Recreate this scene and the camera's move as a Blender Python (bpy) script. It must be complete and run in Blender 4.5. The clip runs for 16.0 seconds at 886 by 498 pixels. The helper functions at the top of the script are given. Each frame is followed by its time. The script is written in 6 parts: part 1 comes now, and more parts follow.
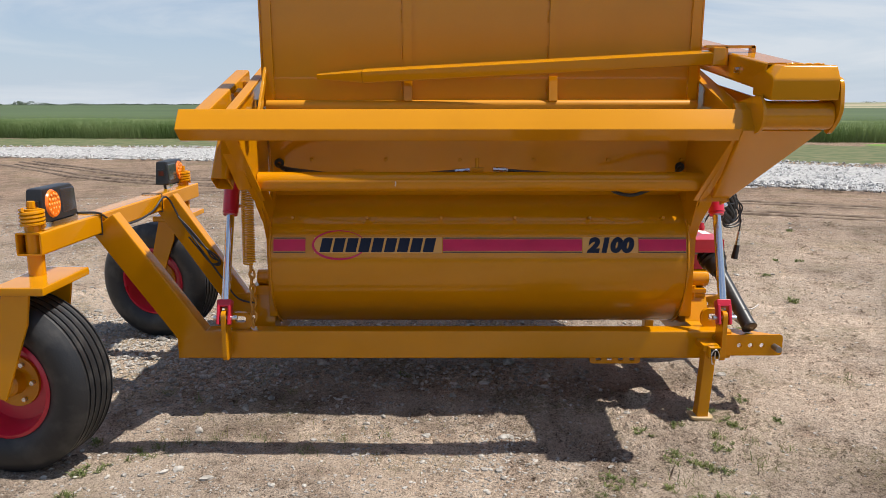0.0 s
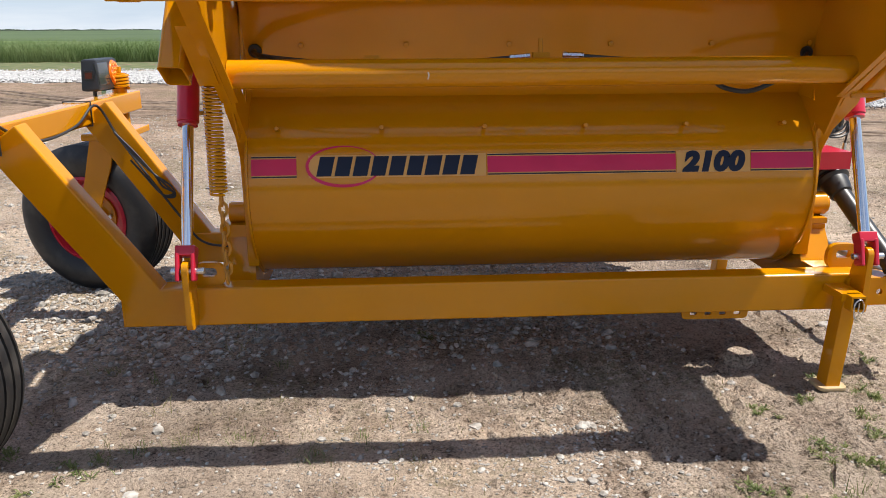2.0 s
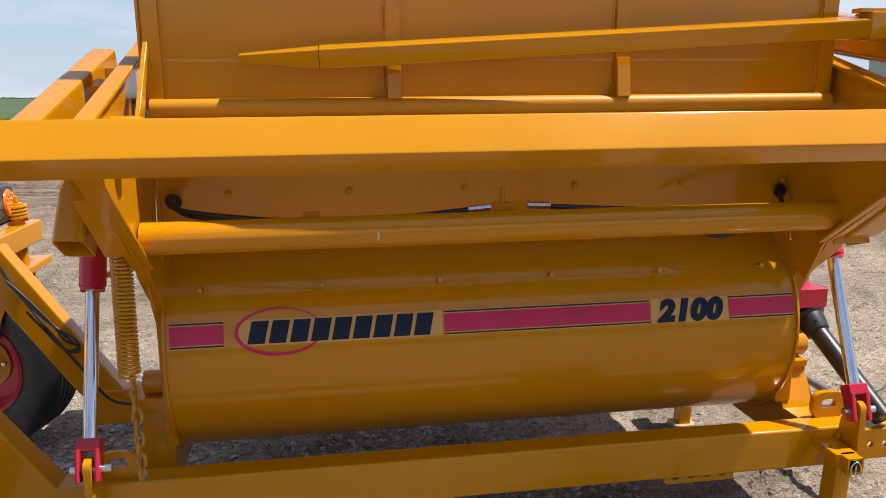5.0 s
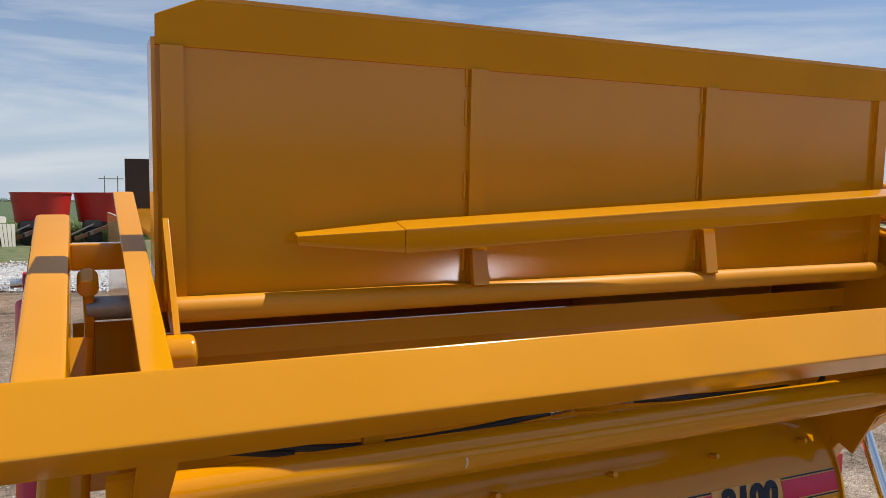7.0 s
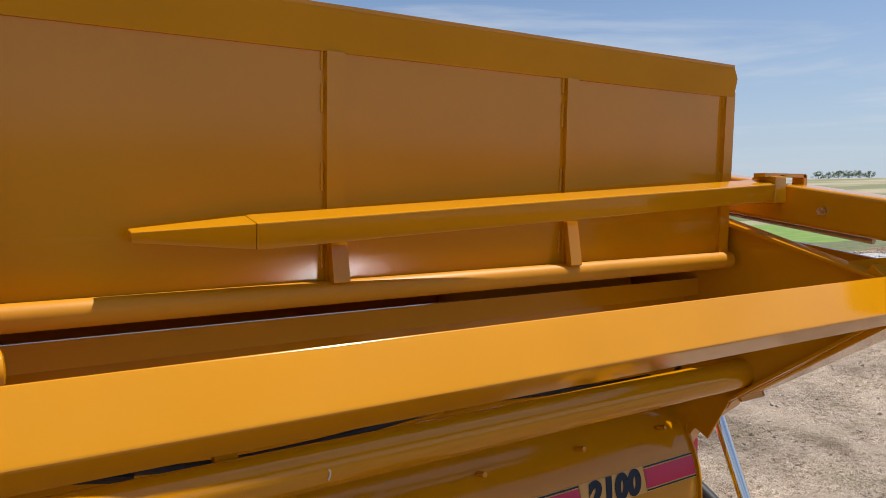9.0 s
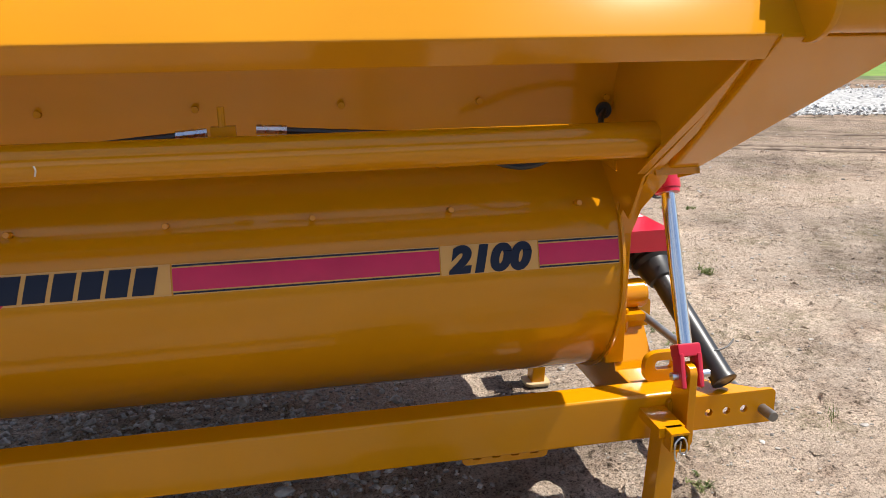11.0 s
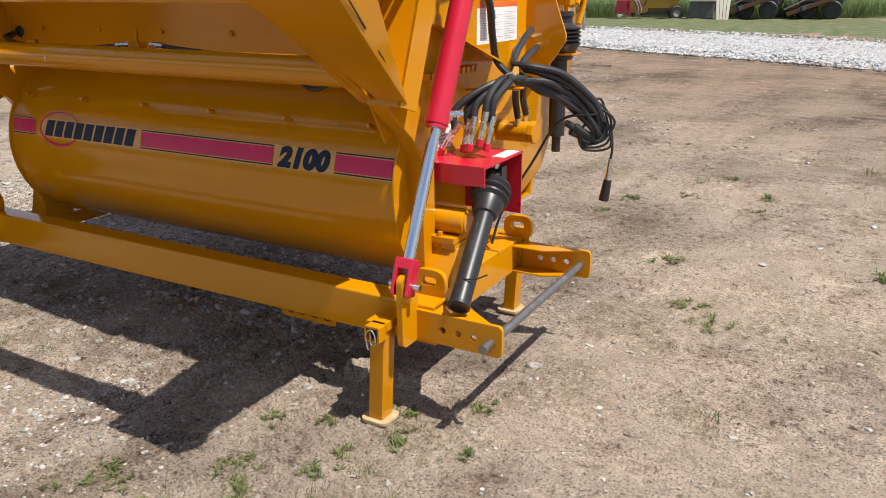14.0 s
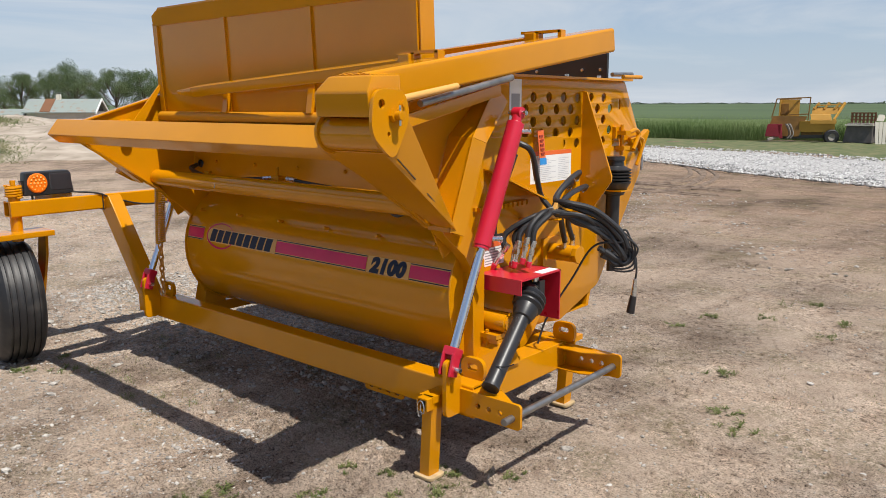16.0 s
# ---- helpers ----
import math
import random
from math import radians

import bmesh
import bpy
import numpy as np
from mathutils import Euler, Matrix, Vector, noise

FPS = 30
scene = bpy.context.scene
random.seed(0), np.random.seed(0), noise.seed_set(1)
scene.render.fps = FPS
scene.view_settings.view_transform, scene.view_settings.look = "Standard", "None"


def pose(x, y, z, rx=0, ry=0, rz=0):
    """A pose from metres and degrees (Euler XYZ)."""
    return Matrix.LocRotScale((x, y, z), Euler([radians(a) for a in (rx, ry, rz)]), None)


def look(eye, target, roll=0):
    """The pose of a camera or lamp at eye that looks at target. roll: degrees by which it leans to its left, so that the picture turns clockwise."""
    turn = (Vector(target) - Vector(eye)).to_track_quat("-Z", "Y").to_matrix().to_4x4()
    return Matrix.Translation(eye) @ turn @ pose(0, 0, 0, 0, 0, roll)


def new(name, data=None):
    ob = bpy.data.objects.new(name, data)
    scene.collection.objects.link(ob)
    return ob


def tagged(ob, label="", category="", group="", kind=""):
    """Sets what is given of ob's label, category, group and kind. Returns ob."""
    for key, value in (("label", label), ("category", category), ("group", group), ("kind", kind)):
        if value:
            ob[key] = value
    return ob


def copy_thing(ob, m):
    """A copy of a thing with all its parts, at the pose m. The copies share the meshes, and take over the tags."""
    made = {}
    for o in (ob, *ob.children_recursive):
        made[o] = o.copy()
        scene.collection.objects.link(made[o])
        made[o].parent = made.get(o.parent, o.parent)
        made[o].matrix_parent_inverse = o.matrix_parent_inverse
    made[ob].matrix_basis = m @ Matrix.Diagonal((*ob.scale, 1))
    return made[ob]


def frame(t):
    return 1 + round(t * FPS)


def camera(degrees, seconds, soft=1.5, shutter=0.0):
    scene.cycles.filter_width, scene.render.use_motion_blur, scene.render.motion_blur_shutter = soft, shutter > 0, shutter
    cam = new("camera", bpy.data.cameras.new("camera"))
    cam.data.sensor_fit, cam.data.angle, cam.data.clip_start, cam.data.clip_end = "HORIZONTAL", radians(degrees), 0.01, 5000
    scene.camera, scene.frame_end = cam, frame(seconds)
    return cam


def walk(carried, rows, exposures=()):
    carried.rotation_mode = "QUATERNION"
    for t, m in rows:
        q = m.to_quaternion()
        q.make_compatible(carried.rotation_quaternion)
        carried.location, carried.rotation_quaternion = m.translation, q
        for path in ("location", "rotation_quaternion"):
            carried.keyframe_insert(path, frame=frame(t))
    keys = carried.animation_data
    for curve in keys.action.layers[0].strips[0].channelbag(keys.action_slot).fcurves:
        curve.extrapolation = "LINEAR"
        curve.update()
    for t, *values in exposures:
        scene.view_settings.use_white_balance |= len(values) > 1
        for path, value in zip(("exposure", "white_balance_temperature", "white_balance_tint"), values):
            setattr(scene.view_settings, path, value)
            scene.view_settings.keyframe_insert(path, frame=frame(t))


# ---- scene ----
cam = camera(59.2, 16.0, soft=0.85)
METRES, EYE, TILT, LEAN, TURN = 8.0, 1.61, -10.5, 0.0, 0.0
ROWS = [
    (0.0, 0.0, 0.0, 0.0, 0.0, 0.0, -0.0),
    (0.5, -0.0073, 0.0373, -0.0066, -0.79, -1.61, -0.01),
    (1.0, -0.0169, 0.0766, -0.0059, -1.33, -3.4, 0.16),
    (1.5, -0.0299, 0.11, -0.005, -2.07, -4.68, 0.45),
    (2.0, -0.0437, 0.1418, -0.0029, -3.36, -5.32, 0.9),
    (2.5, -0.0423, 0.1625, -0.0025, -5.21, -5.58, 1.42),
    (3.0, -0.0332, 0.1787, -0.0009, -7.45, -5.62, 1.99),
    (5.5, -0.0658, 0.2014, 0.0509, -9.67, 1.2, 2.13),
    (6.0, -0.1008, 0.2258, 0.0614, -12.56, 3.23, 2.44),
    (6.5, -0.1182, 0.2554, 0.0708, -17.7, 4.87, 3.22),
    (7.0, -0.1278, 0.2743, 0.0782, -24.45, 6.0, 4.38),
    (7.5, -0.1346, 0.2837, 0.082, -31.66, 6.22, 5.69),
    (8.0, -0.1374, 0.2871, 0.0834, -37.99, 6.17, 7.15),
    (10.5, -0.0161, 0.2617, 0.0484, -17.87, -0.46, 3.76),
    (11.0, 0.0406, 0.2421, 0.0339, -11.18, -5.5, 2.76),
    (11.5, 0.0938, 0.2376, 0.0248, -4.68, -9.96, 1.78),
    (12.0, 0.1482, 0.2322, 0.0216, 2.01, -11.53, 0.79),
    (12.5, 0.2056, 0.2191, 0.0213, 9.57, -11.68, -0.53),
    (13.0, 0.257, 0.2242, 0.0222, 16.84, -11.4, -1.99),
    (13.5, 0.3038, 0.2278, 0.0258, 23.5, -10.78, -3.42),
    (14.0, 0.3475, 0.2235, 0.0272, 29.0, -9.56, -4.68),
    (14.5, 0.3788, 0.209, 0.0301, 33.24, -7.91, -5.6),
    (15.0, 0.4026, 0.1928, 0.0359, 36.45, -5.92, -6.19),
    (15.5, 0.4297, 0.1816, 0.0374, 38.64, -3.96, -6.56),
    (16.0, 0.4453, 0.1687, 0.039, 40.2, -2.53, -6.68),
]
EXPOSURES = [(0.0, 0.20), (1.5, 0.42), (3.0, 0.56), (5.5, 0.28), (8.0, 0.04), (10.5, 0.42), (11.5, 0.64), (12.3, 0.58), (13.0, 0.44), (14.0, 0.30), (16.0, 0.10)]
walk(cam, [(t, pose(0, 0, EYE, TILT, LEAN, TURN) @ pose(METRES * x, METRES * y, METRES * z, 90 + pitch, roll, yaw)) for t, x, y, z, yaw, pitch, roll in ROWS], EXPOSURES)


# ---- world, sun ----
SUN_TO = Vector((0.50, -0.055, 1.0)).normalized()
world = bpy.data.worlds.new("world")
scene.world = world
world.use_nodes = True
wn, wl = world.node_tree.nodes, world.node_tree.links
wn.clear()
w_out = wn.new("ShaderNodeOutputWorld")
w_bg = wn.new("ShaderNodeBackground")
w_sky = wn.new("ShaderNodeTexSky")
w_sky.sky_type = "NISHITA"
w_sky.sun_disc = False
w_sky.sun_elevation = math.asin(SUN_TO.z)
w_sky.sun_rotation = radians(98)
w_sky.air_density, w_sky.dust_density, w_sky.ozone_density = 1.0, 0.6, 1.2
w_bg.inputs["Strength"].default_value = 0.058
w_co = wn.new("ShaderNodeTexCoord")
w_map = wn.new("ShaderNodeMapping")
w_map.inputs["Scale"].default_value = (1.3, 0.7, 8.0)
w_map.inputs["Rotation"].default_value = (0.10, 0.16, 0.5)
w_no = wn.new("ShaderNodeTexNoise")
for key, value in (("Scale", 1.5), ("Detail", 8), ("Roughness", 0.58), ("Distortion", 0.8)):
    w_no.inputs[key].default_value = value
w_ra = wn.new("ShaderNodeValToRGB")
w_ra.color_ramp.elements[0].position, w_ra.color_ramp.elements[0].color = 0.43, (0.0, 0.0, 0.0, 1)
w_ra.color_ramp.elements[1].position, w_ra.color_ramp.elements[1].color = 0.66, (0.75, 0.75, 0.75, 1)
w_sep = wn.new("ShaderNodeSeparateXYZ")
w_hz = wn.new("ShaderNodeValToRGB")
w_hz.color_ramp.elements[0].position, w_hz.color_ramp.elements[0].color = 0.0, (0.85, 0.85, 0.85, 1)
w_hz.color_ramp.elements[1].position, w_hz.color_ramp.elements[1].color = 0.75, (0.02, 0.02, 0.02, 1)
el = w_hz.color_ramp.elements.new(0.12)
el.color = (0.42, 0.42, 0.42, 1)
el = w_hz.color_ramp.elements.new(0.26)
el.color = (0.10, 0.10, 0.10, 1)
w_mix = wn.new("ShaderNodeMix")
w_mix.data_type = "RGBA"
w_mix.inputs["B"].default_value = (8.5, 9.9, 11.9, 1)
w_tint = wn.new("ShaderNodeMix")
w_tint.data_type, w_tint.blend_type = "RGBA", "MULTIPLY"
w_tint.inputs["Factor"].default_value = 1.0
w_tint.inputs["B"].default_value = (1.15, 1.32, 1.58, 1)
w_cloud = wn.new("ShaderNodeMix")
w_cloud.data_type = "RGBA"
w_cloud.inputs["B"].default_value = (11.0, 11.6, 12.3, 1)
wl.new(w_co.outputs["Generated"], w_map.inputs["Vector"])
wl.new(w_co.outputs["Generated"], w_sep.inputs["Vector"])
wl.new(w_map.outputs["Vector"], w_no.inputs["Vector"])
wl.new(w_no.outputs["Fac"], w_ra.inputs["Fac"])
wl.new(w_sep.outputs["Z"], w_hz.inputs["Fac"])
wl.new(w_sky.outputs["Color"], w_tint.inputs["A"])
wl.new(w_tint.outputs["Result"], w_mix.inputs["A"])
wl.new(w_hz.outputs["Color"], w_mix.inputs["Factor"])
wl.new(w_mix.outputs["Result"], w_cloud.inputs["A"])
wl.new(w_ra.outputs["Color"], w_cloud.inputs["Factor"])
wl.new(w_cloud.outputs["Result"], w_bg.inputs["Color"])
wl.new(w_bg.outputs["Background"], w_out.inputs["Surface"])

sun = new("sun", bpy.data.lights.new("sun", "SUN"))
sun.data.energy, sun.data.angle, sun.data.color = 5.4, radians(0.55), (1.0, 0.95, 0.87)
sun.matrix_world = look(SUN_TO * 60, (0, 0, 0))


# ---- materials ----
def material(name, colour, rough=0.5, metal=0.0, spots=0.12, scale=6.0, bump=0.0, bump_scale=120.0, coat=0.0, second=None, mix=(0.45, 0.6), rough_spread=0.08, spec=0.5):
    """A paint, metal or rubber with broad and fine variation of colour, gloss and relief."""
    m = bpy.data.materials.new(name)
    m.use_nodes = True
    n, l = m.node_tree.nodes, m.node_tree.links
    b = n["Principled BSDF"]
    b.inputs["Metallic"].default_value = metal
    b.inputs["Specular IOR Level"].default_value = spec
    if coat:
        b.inputs["Coat Weight"].default_value = coat
        b.inputs["Coat Roughness"].default_value = 0.12
    co = n.new("ShaderNodeTexCoord")
    broad = n.new("ShaderNodeTexNoise")
    broad.inputs["Scale"].default_value, broad.inputs["Detail"].default_value = scale, 6
    fine = n.new("ShaderNodeTexNoise")
    fine.inputs["Scale"].default_value, fine.inputs["Detail"].default_value = bump_scale, 4
    ramp = n.new("ShaderNodeValToRGB")
    ramp.color_ramp.elements[0].position, ramp.color_ramp.elements[1].position = (0.3, 0.7) if second is None else mix
    lo = [c * (1 - spots) for c in colour]
    hi = [min(1, c * (1 + spots)) for c in colour] if second is None else list(second)
    ramp.color_ramp.elements[0].color = (*lo, 1)
    ramp.color_ramp.elements[1].color = (*hi, 1)
    geo = n.new("ShaderNodeNewGeometry")
    for t in (broad, fine):
        l.new(geo.outputs["Position"], t.inputs["Vector"])
    l.new(broad.outputs["Fac"], ramp.inputs["Fac"])
    l.new(ramp.outputs["Color"], b.inputs["Base Color"])
    rr = n.new("ShaderNodeMapRange")
    rr.inputs["To Min"].default_value, rr.inputs["To Max"].default_value = max(0.02, rough - rough_spread), min(1, rough + rough_spread)
    l.new(broad.outputs["Fac"], rr.inputs["Value"])
    l.new(rr.outputs["Result"], b.inputs["Roughness"])
    if bump:
        bu = n.new("ShaderNodeBump")
        bu.inputs["Strength"].default_value, bu.inputs["Distance"].default_value = bump, 0.004
        l.new(fine.outputs["Fac"], bu.inputs["Height"])
        l.new(bu.outputs["Normal"], b.inputs["Normal"])
    return m


def leaf_material(*a, through_light=0.4, **k):
    """A leaf or blade: part of the light passes through it."""
    m = material(*a, **k)
    n, l = m.node_tree.nodes, m.node_tree.links
    b, out = n["Principled BSDF"], n["Material Output"]
    t, mx = n.new("ShaderNodeBsdfTranslucent"), n.new("ShaderNodeMixShader")
    l.new(b.inputs["Base Color"].links[0].from_socket, t.inputs["Color"])
    mx.inputs["Fac"].default_value = through_light
    l.new(b.outputs["BSDF"], mx.inputs[1])
    l.new(t.outputs["BSDF"], mx.inputs[2])
    l.new(mx.outputs["Shader"], out.inputs["Surface"])
    return m


YELLOW = material("yellow_paint", (0.56, 0.225, 0.0015), 0.12, spots=0.05, scale=3.0, bump=0.025, bump_scale=9, rough_spread=0.03, spec=0.45)
MATTE_YELLOW = material("matte_yellow_paint", (0.55, 0.225, 0.004), 0.46, spots=0.08, scale=4.0, bump=0.04, bump_scale=40, spec=0.35)
RED = material("red_paint", (0.50, 0.012, 0.035), 0.30, spots=0.08, bump=0.03, coat=0.2)
MAGENTA = material("decal_red", (0.56, 0.018, 0.085), 0.22, spots=0.08, scale=8, spec=0.3)
NAVY = material("decal_navy", (0.008, 0.013, 0.035), 0.4, spots=0.05, spec=0.25)
TAN = material("decal_tan", (0.66, 0.36, 0.10), 0.4, spots=0.04, spec=0.3)
BLACK = material("black_plastic", (0.018, 0.018, 0.02), 0.38, spots=0.15, bump=0.05)
HOSE = material("black_hose", (0.022, 0.022, 0.024), 0.42, spots=0.2, bump=0.1, bump_scale=300)
TYRE = material("tyre_rubber", (0.017, 0.017, 0.019), 0.5, spots=0.2, scale=9, bump=0.15, second=(0.060, 0.055, 0.050), mix=(0.5, 0.8))
CHROME = material("chrome", (0.72, 0.73, 0.75), 0.12, metal=1.0, spots=0.03)
STEEL = material("steel", (0.30, 0.29, 0.28), 0.42, metal=0.9, spots=0.2, scale=20, bump=0.1)
ZINC = material("zinc_fitting", (0.66, 0.67, 0.68), 0.28, metal=1.0, spots=0.1, scale=40)
WHITE = material("white_label", (0.78, 0.78, 0.76), 0.45, spots=0.05)
PALE_INK = material("pale_print", (0.50, 0.50, 0.52), 0.5, spots=0.05)
GREY_INK = material("grey_print", (0.30, 0.30, 0.30), 0.5, spots=0.05)
ORANGE_TAG = material("orange_tag", (0.75, 0.14, 0.03), 0.5, spots=0.08)
DULL_INK = material("dark_orange_ink", (0.30, 0.03, 0.01), 0.5, spots=0.05)
BLUE_TAPE = material("blue_tape", (0.03, 0.25, 0.60), 0.5, spots=0.08)
AMBER = material("amber_lens", (0.85, 0.17, 0.01), 0.18, spots=0.15, scale=60, bump=0.3, bump_scale=90, coat=0.5)
DIODE = material("amber_diode", (1.0, 0.42, 0.10), 0.2, spots=0.05)
DARK_LENS = material("smoked_lens", (0.03, 0.03, 0.035), 0.12, spots=0.1, coat=0.4)
DARK_RED = material("dark_red_lens", (0.10, 0.012, 0.01), 0.15, spots=0.1, coat=0.5)
SCRATCH = material("bare_scratch", (0.62, 0.55, 0.42), 0.5, spots=0.1)
CHAIN = material("chain_paint", (0.46, 0.20, 0.02), 0.45, spots=0.25, scale=40)
PALE_CREAM = material("pale_cream", (0.44, 0.32, 0.17), 0.7, spots=0.2, scale=25)
RUST = material("rusty_steel", (0.16, 0.07, 0.03), 0.7, spots=0.3, scale=30, bump=0.2)


# ---- mesh helpers ----
centre_of = {}


def thing(name, at, label, category, group="", kind=""):
    ob = new(name)
    ob.location = at
    ob.empty_display_size = 0.2
    centre_of[ob] = Vector(at)
    return tagged(ob, label, category, group, kind)


def part(name, bm, mat, parent=None, label="", smooth=True):
    """Links a bmesh, given in world places, as one mesh under a thing or part."""
    me = bpy.data.meshes.new(name)
    bm.normal_update()
    if smooth:
        for f in bm.faces:
            f.smooth = True
        for e in bm.edges:
            if len(e.link_faces) == 2 and e.calc_face_angle(0) > radians(32):
                e.smooth = False
    lo = Vector([min(v.co[k] for v in bm.verts) for k in range(3)])
    hi = Vector([max(v.co[k] for v in bm.verts) for k in range(3)])
    c = (lo + hi) / 2
    bmesh.ops.translate(bm, verts=bm.verts, vec=-c)
    bm.to_mesh(me)
    bm.free()
    for m in (mat if isinstance(mat, (list, tuple)) else (mat,)):
        me.materials.append(m)
    ob = new(name, me)
    ob.parent = parent
    ob.location = c - (centre_of[parent] if parent else Vector())
    centre_of[ob] = c
    if smooth and len(me.polygons) < 1500:
        ob.modifiers.new("even_shading", "WEIGHTED_NORMAL").keep_sharp = True
    return tagged(ob, label) if label else ob


def bevelled(bm, size, segments=2, angle=30):
    es = [e for e in bm.edges if len(e.link_faces) == 2 and e.calc_face_angle(0) > radians(angle)]
    if size > 0 and es:
        bmesh.ops.bevel(bm, geom=es, offset=size, offset_type="OFFSET", segments=segments, profile=0.5, affect="EDGES", clamp_overlap=True)
    return bm


def box(lo, hi, bevel=0.004, bm=None):
    b = bmesh.new()
    vs = [b.verts.new((x, y, z)) for z in (lo[2], hi[2]) for y in (lo[1], hi[1]) for x in (lo[0], hi[0])]
    for f in ((0, 2, 3, 1), (4, 5, 7, 6), (0, 1, 5, 4), (2, 6, 7, 3), (0, 4, 6, 2), (1, 3, 7, 5)):
        b.faces.new([vs[i] for i in f])
    bevelled(b, bevel)
    return join(bm, b)


def join(bm, b):
    if bm is None:
        return b
    me = bpy.data.meshes.new("tmp")
    b.to_mesh(me)
    b.free()
    bm.from_mesh(me)
    bpy.data.meshes.remove(me)
    return bm


def axes(a, b, up):
    d = (Vector(b) - Vector(a)).normalized()
    side = d.cross(Vector(up)).normalized()
    return d, side, side.cross(d).normalized()


def bar(a, b, w, h, up=(0, 0, 1), bevel=0.006, bm=None, hollow=0.0):
    """A straight bar or, with hollow as its wall's thickness, an open tube, from a to b: w across, h along up."""
    a, b = Vector(a), Vector(b)
    d, s, u = axes(a, b, up)
    m = bmesh.new()
    rings = []
    for p in (a, b):
        rings.append([m.verts.new(p + s * x * w / 2 + u * y * h / 2) for x, y in ((-1, -1), (1, -1), (1, 1), (-1, 1))])
    for k in range(4):
        m.faces.new((rings[0][k], rings[0][(k + 1) % 4], rings[1][(k + 1) % 4], rings[1][k]))
    long_edges = [e for e in m.edges if abs((e.verts[0].co - e.verts[1].co).normalized().dot(d)) > 0.99]
    if hollow:
        bmesh.ops.bevel(m, geom=long_edges, offset=bevel * 1.6, segments=3, profile=0.5, affect="EDGES")
        bmesh.ops.recalc_face_normals(m, faces=m.faces)
        bmesh.ops.solidify(m, geom=m.faces[:], thickness=hollow)
    else:
        m.faces.new(rings[0][::-1])
        m.faces.new(rings[1])
        bmesh.ops.recalc_face_normals(m, faces=m.faces)
        bevelled(m, bevel)
    bmesh.ops.recalc_face_normals(m, faces=m.faces)
    return join(bm, m)


def rod(a, b, r, r2=None, seg=20, bevel=0.0, bm=None):
    a, b = Vector(a), Vector(b)
    d = b - a
    m = bmesh.new()
    bmesh.ops.create_cone(m, cap_ends=True, segments=seg, radius1=r, radius2=r if r2 is None else r2, depth=d.length)
    if bevel:
        bevelled(m, bevel, 2, 50)
    q = Vector((0, 0, 1)).rotation_difference(d.normalized()).to_matrix().to_4x4()
    bmesh.ops.transform(m, matrix=Matrix.Translation((a + b) / 2) @ q, verts=m.verts)
    return join(bm, m)


def smooth_path(pts, steps=8):
    """Points along a Catmull-Rom curve through pts."""
    p = [Vector(v) for v in pts]
    p = [2 * p[0] - p[1], *p, 2 * p[-1] - p[-2]]
    out = []
    for i in range(1, len(p) - 2):
        for k in range(steps):
            t = k / steps
            out.append(0.5 * (2 * p[i] + (p[i + 1] - p[i - 1]) * t + (2 * p[i - 1] - 5 * p[i] + 4 * p[i + 1] - p[i + 2]) * t * t + (3 * p[i] - p[i - 1] - 3 * p[i + 1] + p[i + 2]) * t ** 3))
    out.append(p[-2])
    return out


def hose(pts, r, seg=10, steps=8, bm=None, closed=False):
    path = smooth_path(pts, steps) if steps > 1 else [Vector(v) for v in pts]
    m = bm or bmesh.new()
    rings, side = [], None
    for i, p in enumerate(path):
        d = (path[min(i + 1, len(path) - 1)] - path[max(i - 1, 0)]).normalized()
        if side is None:
            side = d.orthogonal().normalized()
        side = (side - d * side.dot(d)).normalized()
        up = d.cross(side)
        rings.append([m.verts.new(p + (side * math.cos(k / seg * math.tau) + up * math.sin(k / seg * math.tau)) * r) for k in range(seg)])
    for a, b in zip(rings, rings[1:]):
        for k in range(seg):
            m.faces.new((a[k], a[(k + 1) % seg], b[(k + 1) % seg], b[k]))
    m.faces.new(rings[0][::-1])
    m.faces.new(rings[-1])
    return m


def hull(points, bevel=0.0, bm=None):
    m = bmesh.new()
    for p in points:
        m.verts.new(p)
    r = bmesh.ops.convex_hull(m, input=m.verts)
    bmesh.ops.dissolve_limit(m, angle_limit=radians(1), verts=m.verts, edges=m.edges)
    bevelled(m, bevel)
    return join(bm, m)


def prism(outline, axis, lo, hi, bevel=0.003, bm=None):
    """An outline in the two other axes, drawn out along axis from lo to hi."""
    k = "xyz".index(axis)
    m = bmesh.new()

    def at(p, v):
        c = list(p)
        c.insert(k, v)
        return c
    a = [m.verts.new(at(p, lo)) for p in outline]
    b = [m.verts.new(at(p, hi)) for p in outline]
    m.faces.new(a)
    m.faces.new(b[::-1])
    for i in range(len(a)):
        j = (i + 1) % len(a)
        m.faces.new((a[i], b[i], b[j], a[j]))
    bmesh.ops.recalc_face_normals(m, faces=m.faces)
    bevelled(m, bevel)
    return join(bm, m)


def circle(cx, cy, r, n=18):
    return [(cx + r * math.cos(i / n * math.tau), cy + r * math.sin(i / n * math.tau)) for i in range(n)]


def rounded(points, r=0.02, n=5):
    """A polygon with its corners rounded."""
    out = []
    for i, p in enumerate(points):
        p = Vector(p)
        a, b = Vector(points[i - 1]), Vector(points[(i + 1) % len(points)])
        ra = min(r, (a - p).length * 0.45, (b - p).length * 0.45)
        s, e = p + (a - p).normalized() * ra, p + (b - p).normalized() * ra
        for k in range(n + 1):
            t = k / n
            q = s * (1 - t) ** 2 + p * 2 * t * (1 - t) + e * t * t
            out.append((q.x, q.y))
    return out


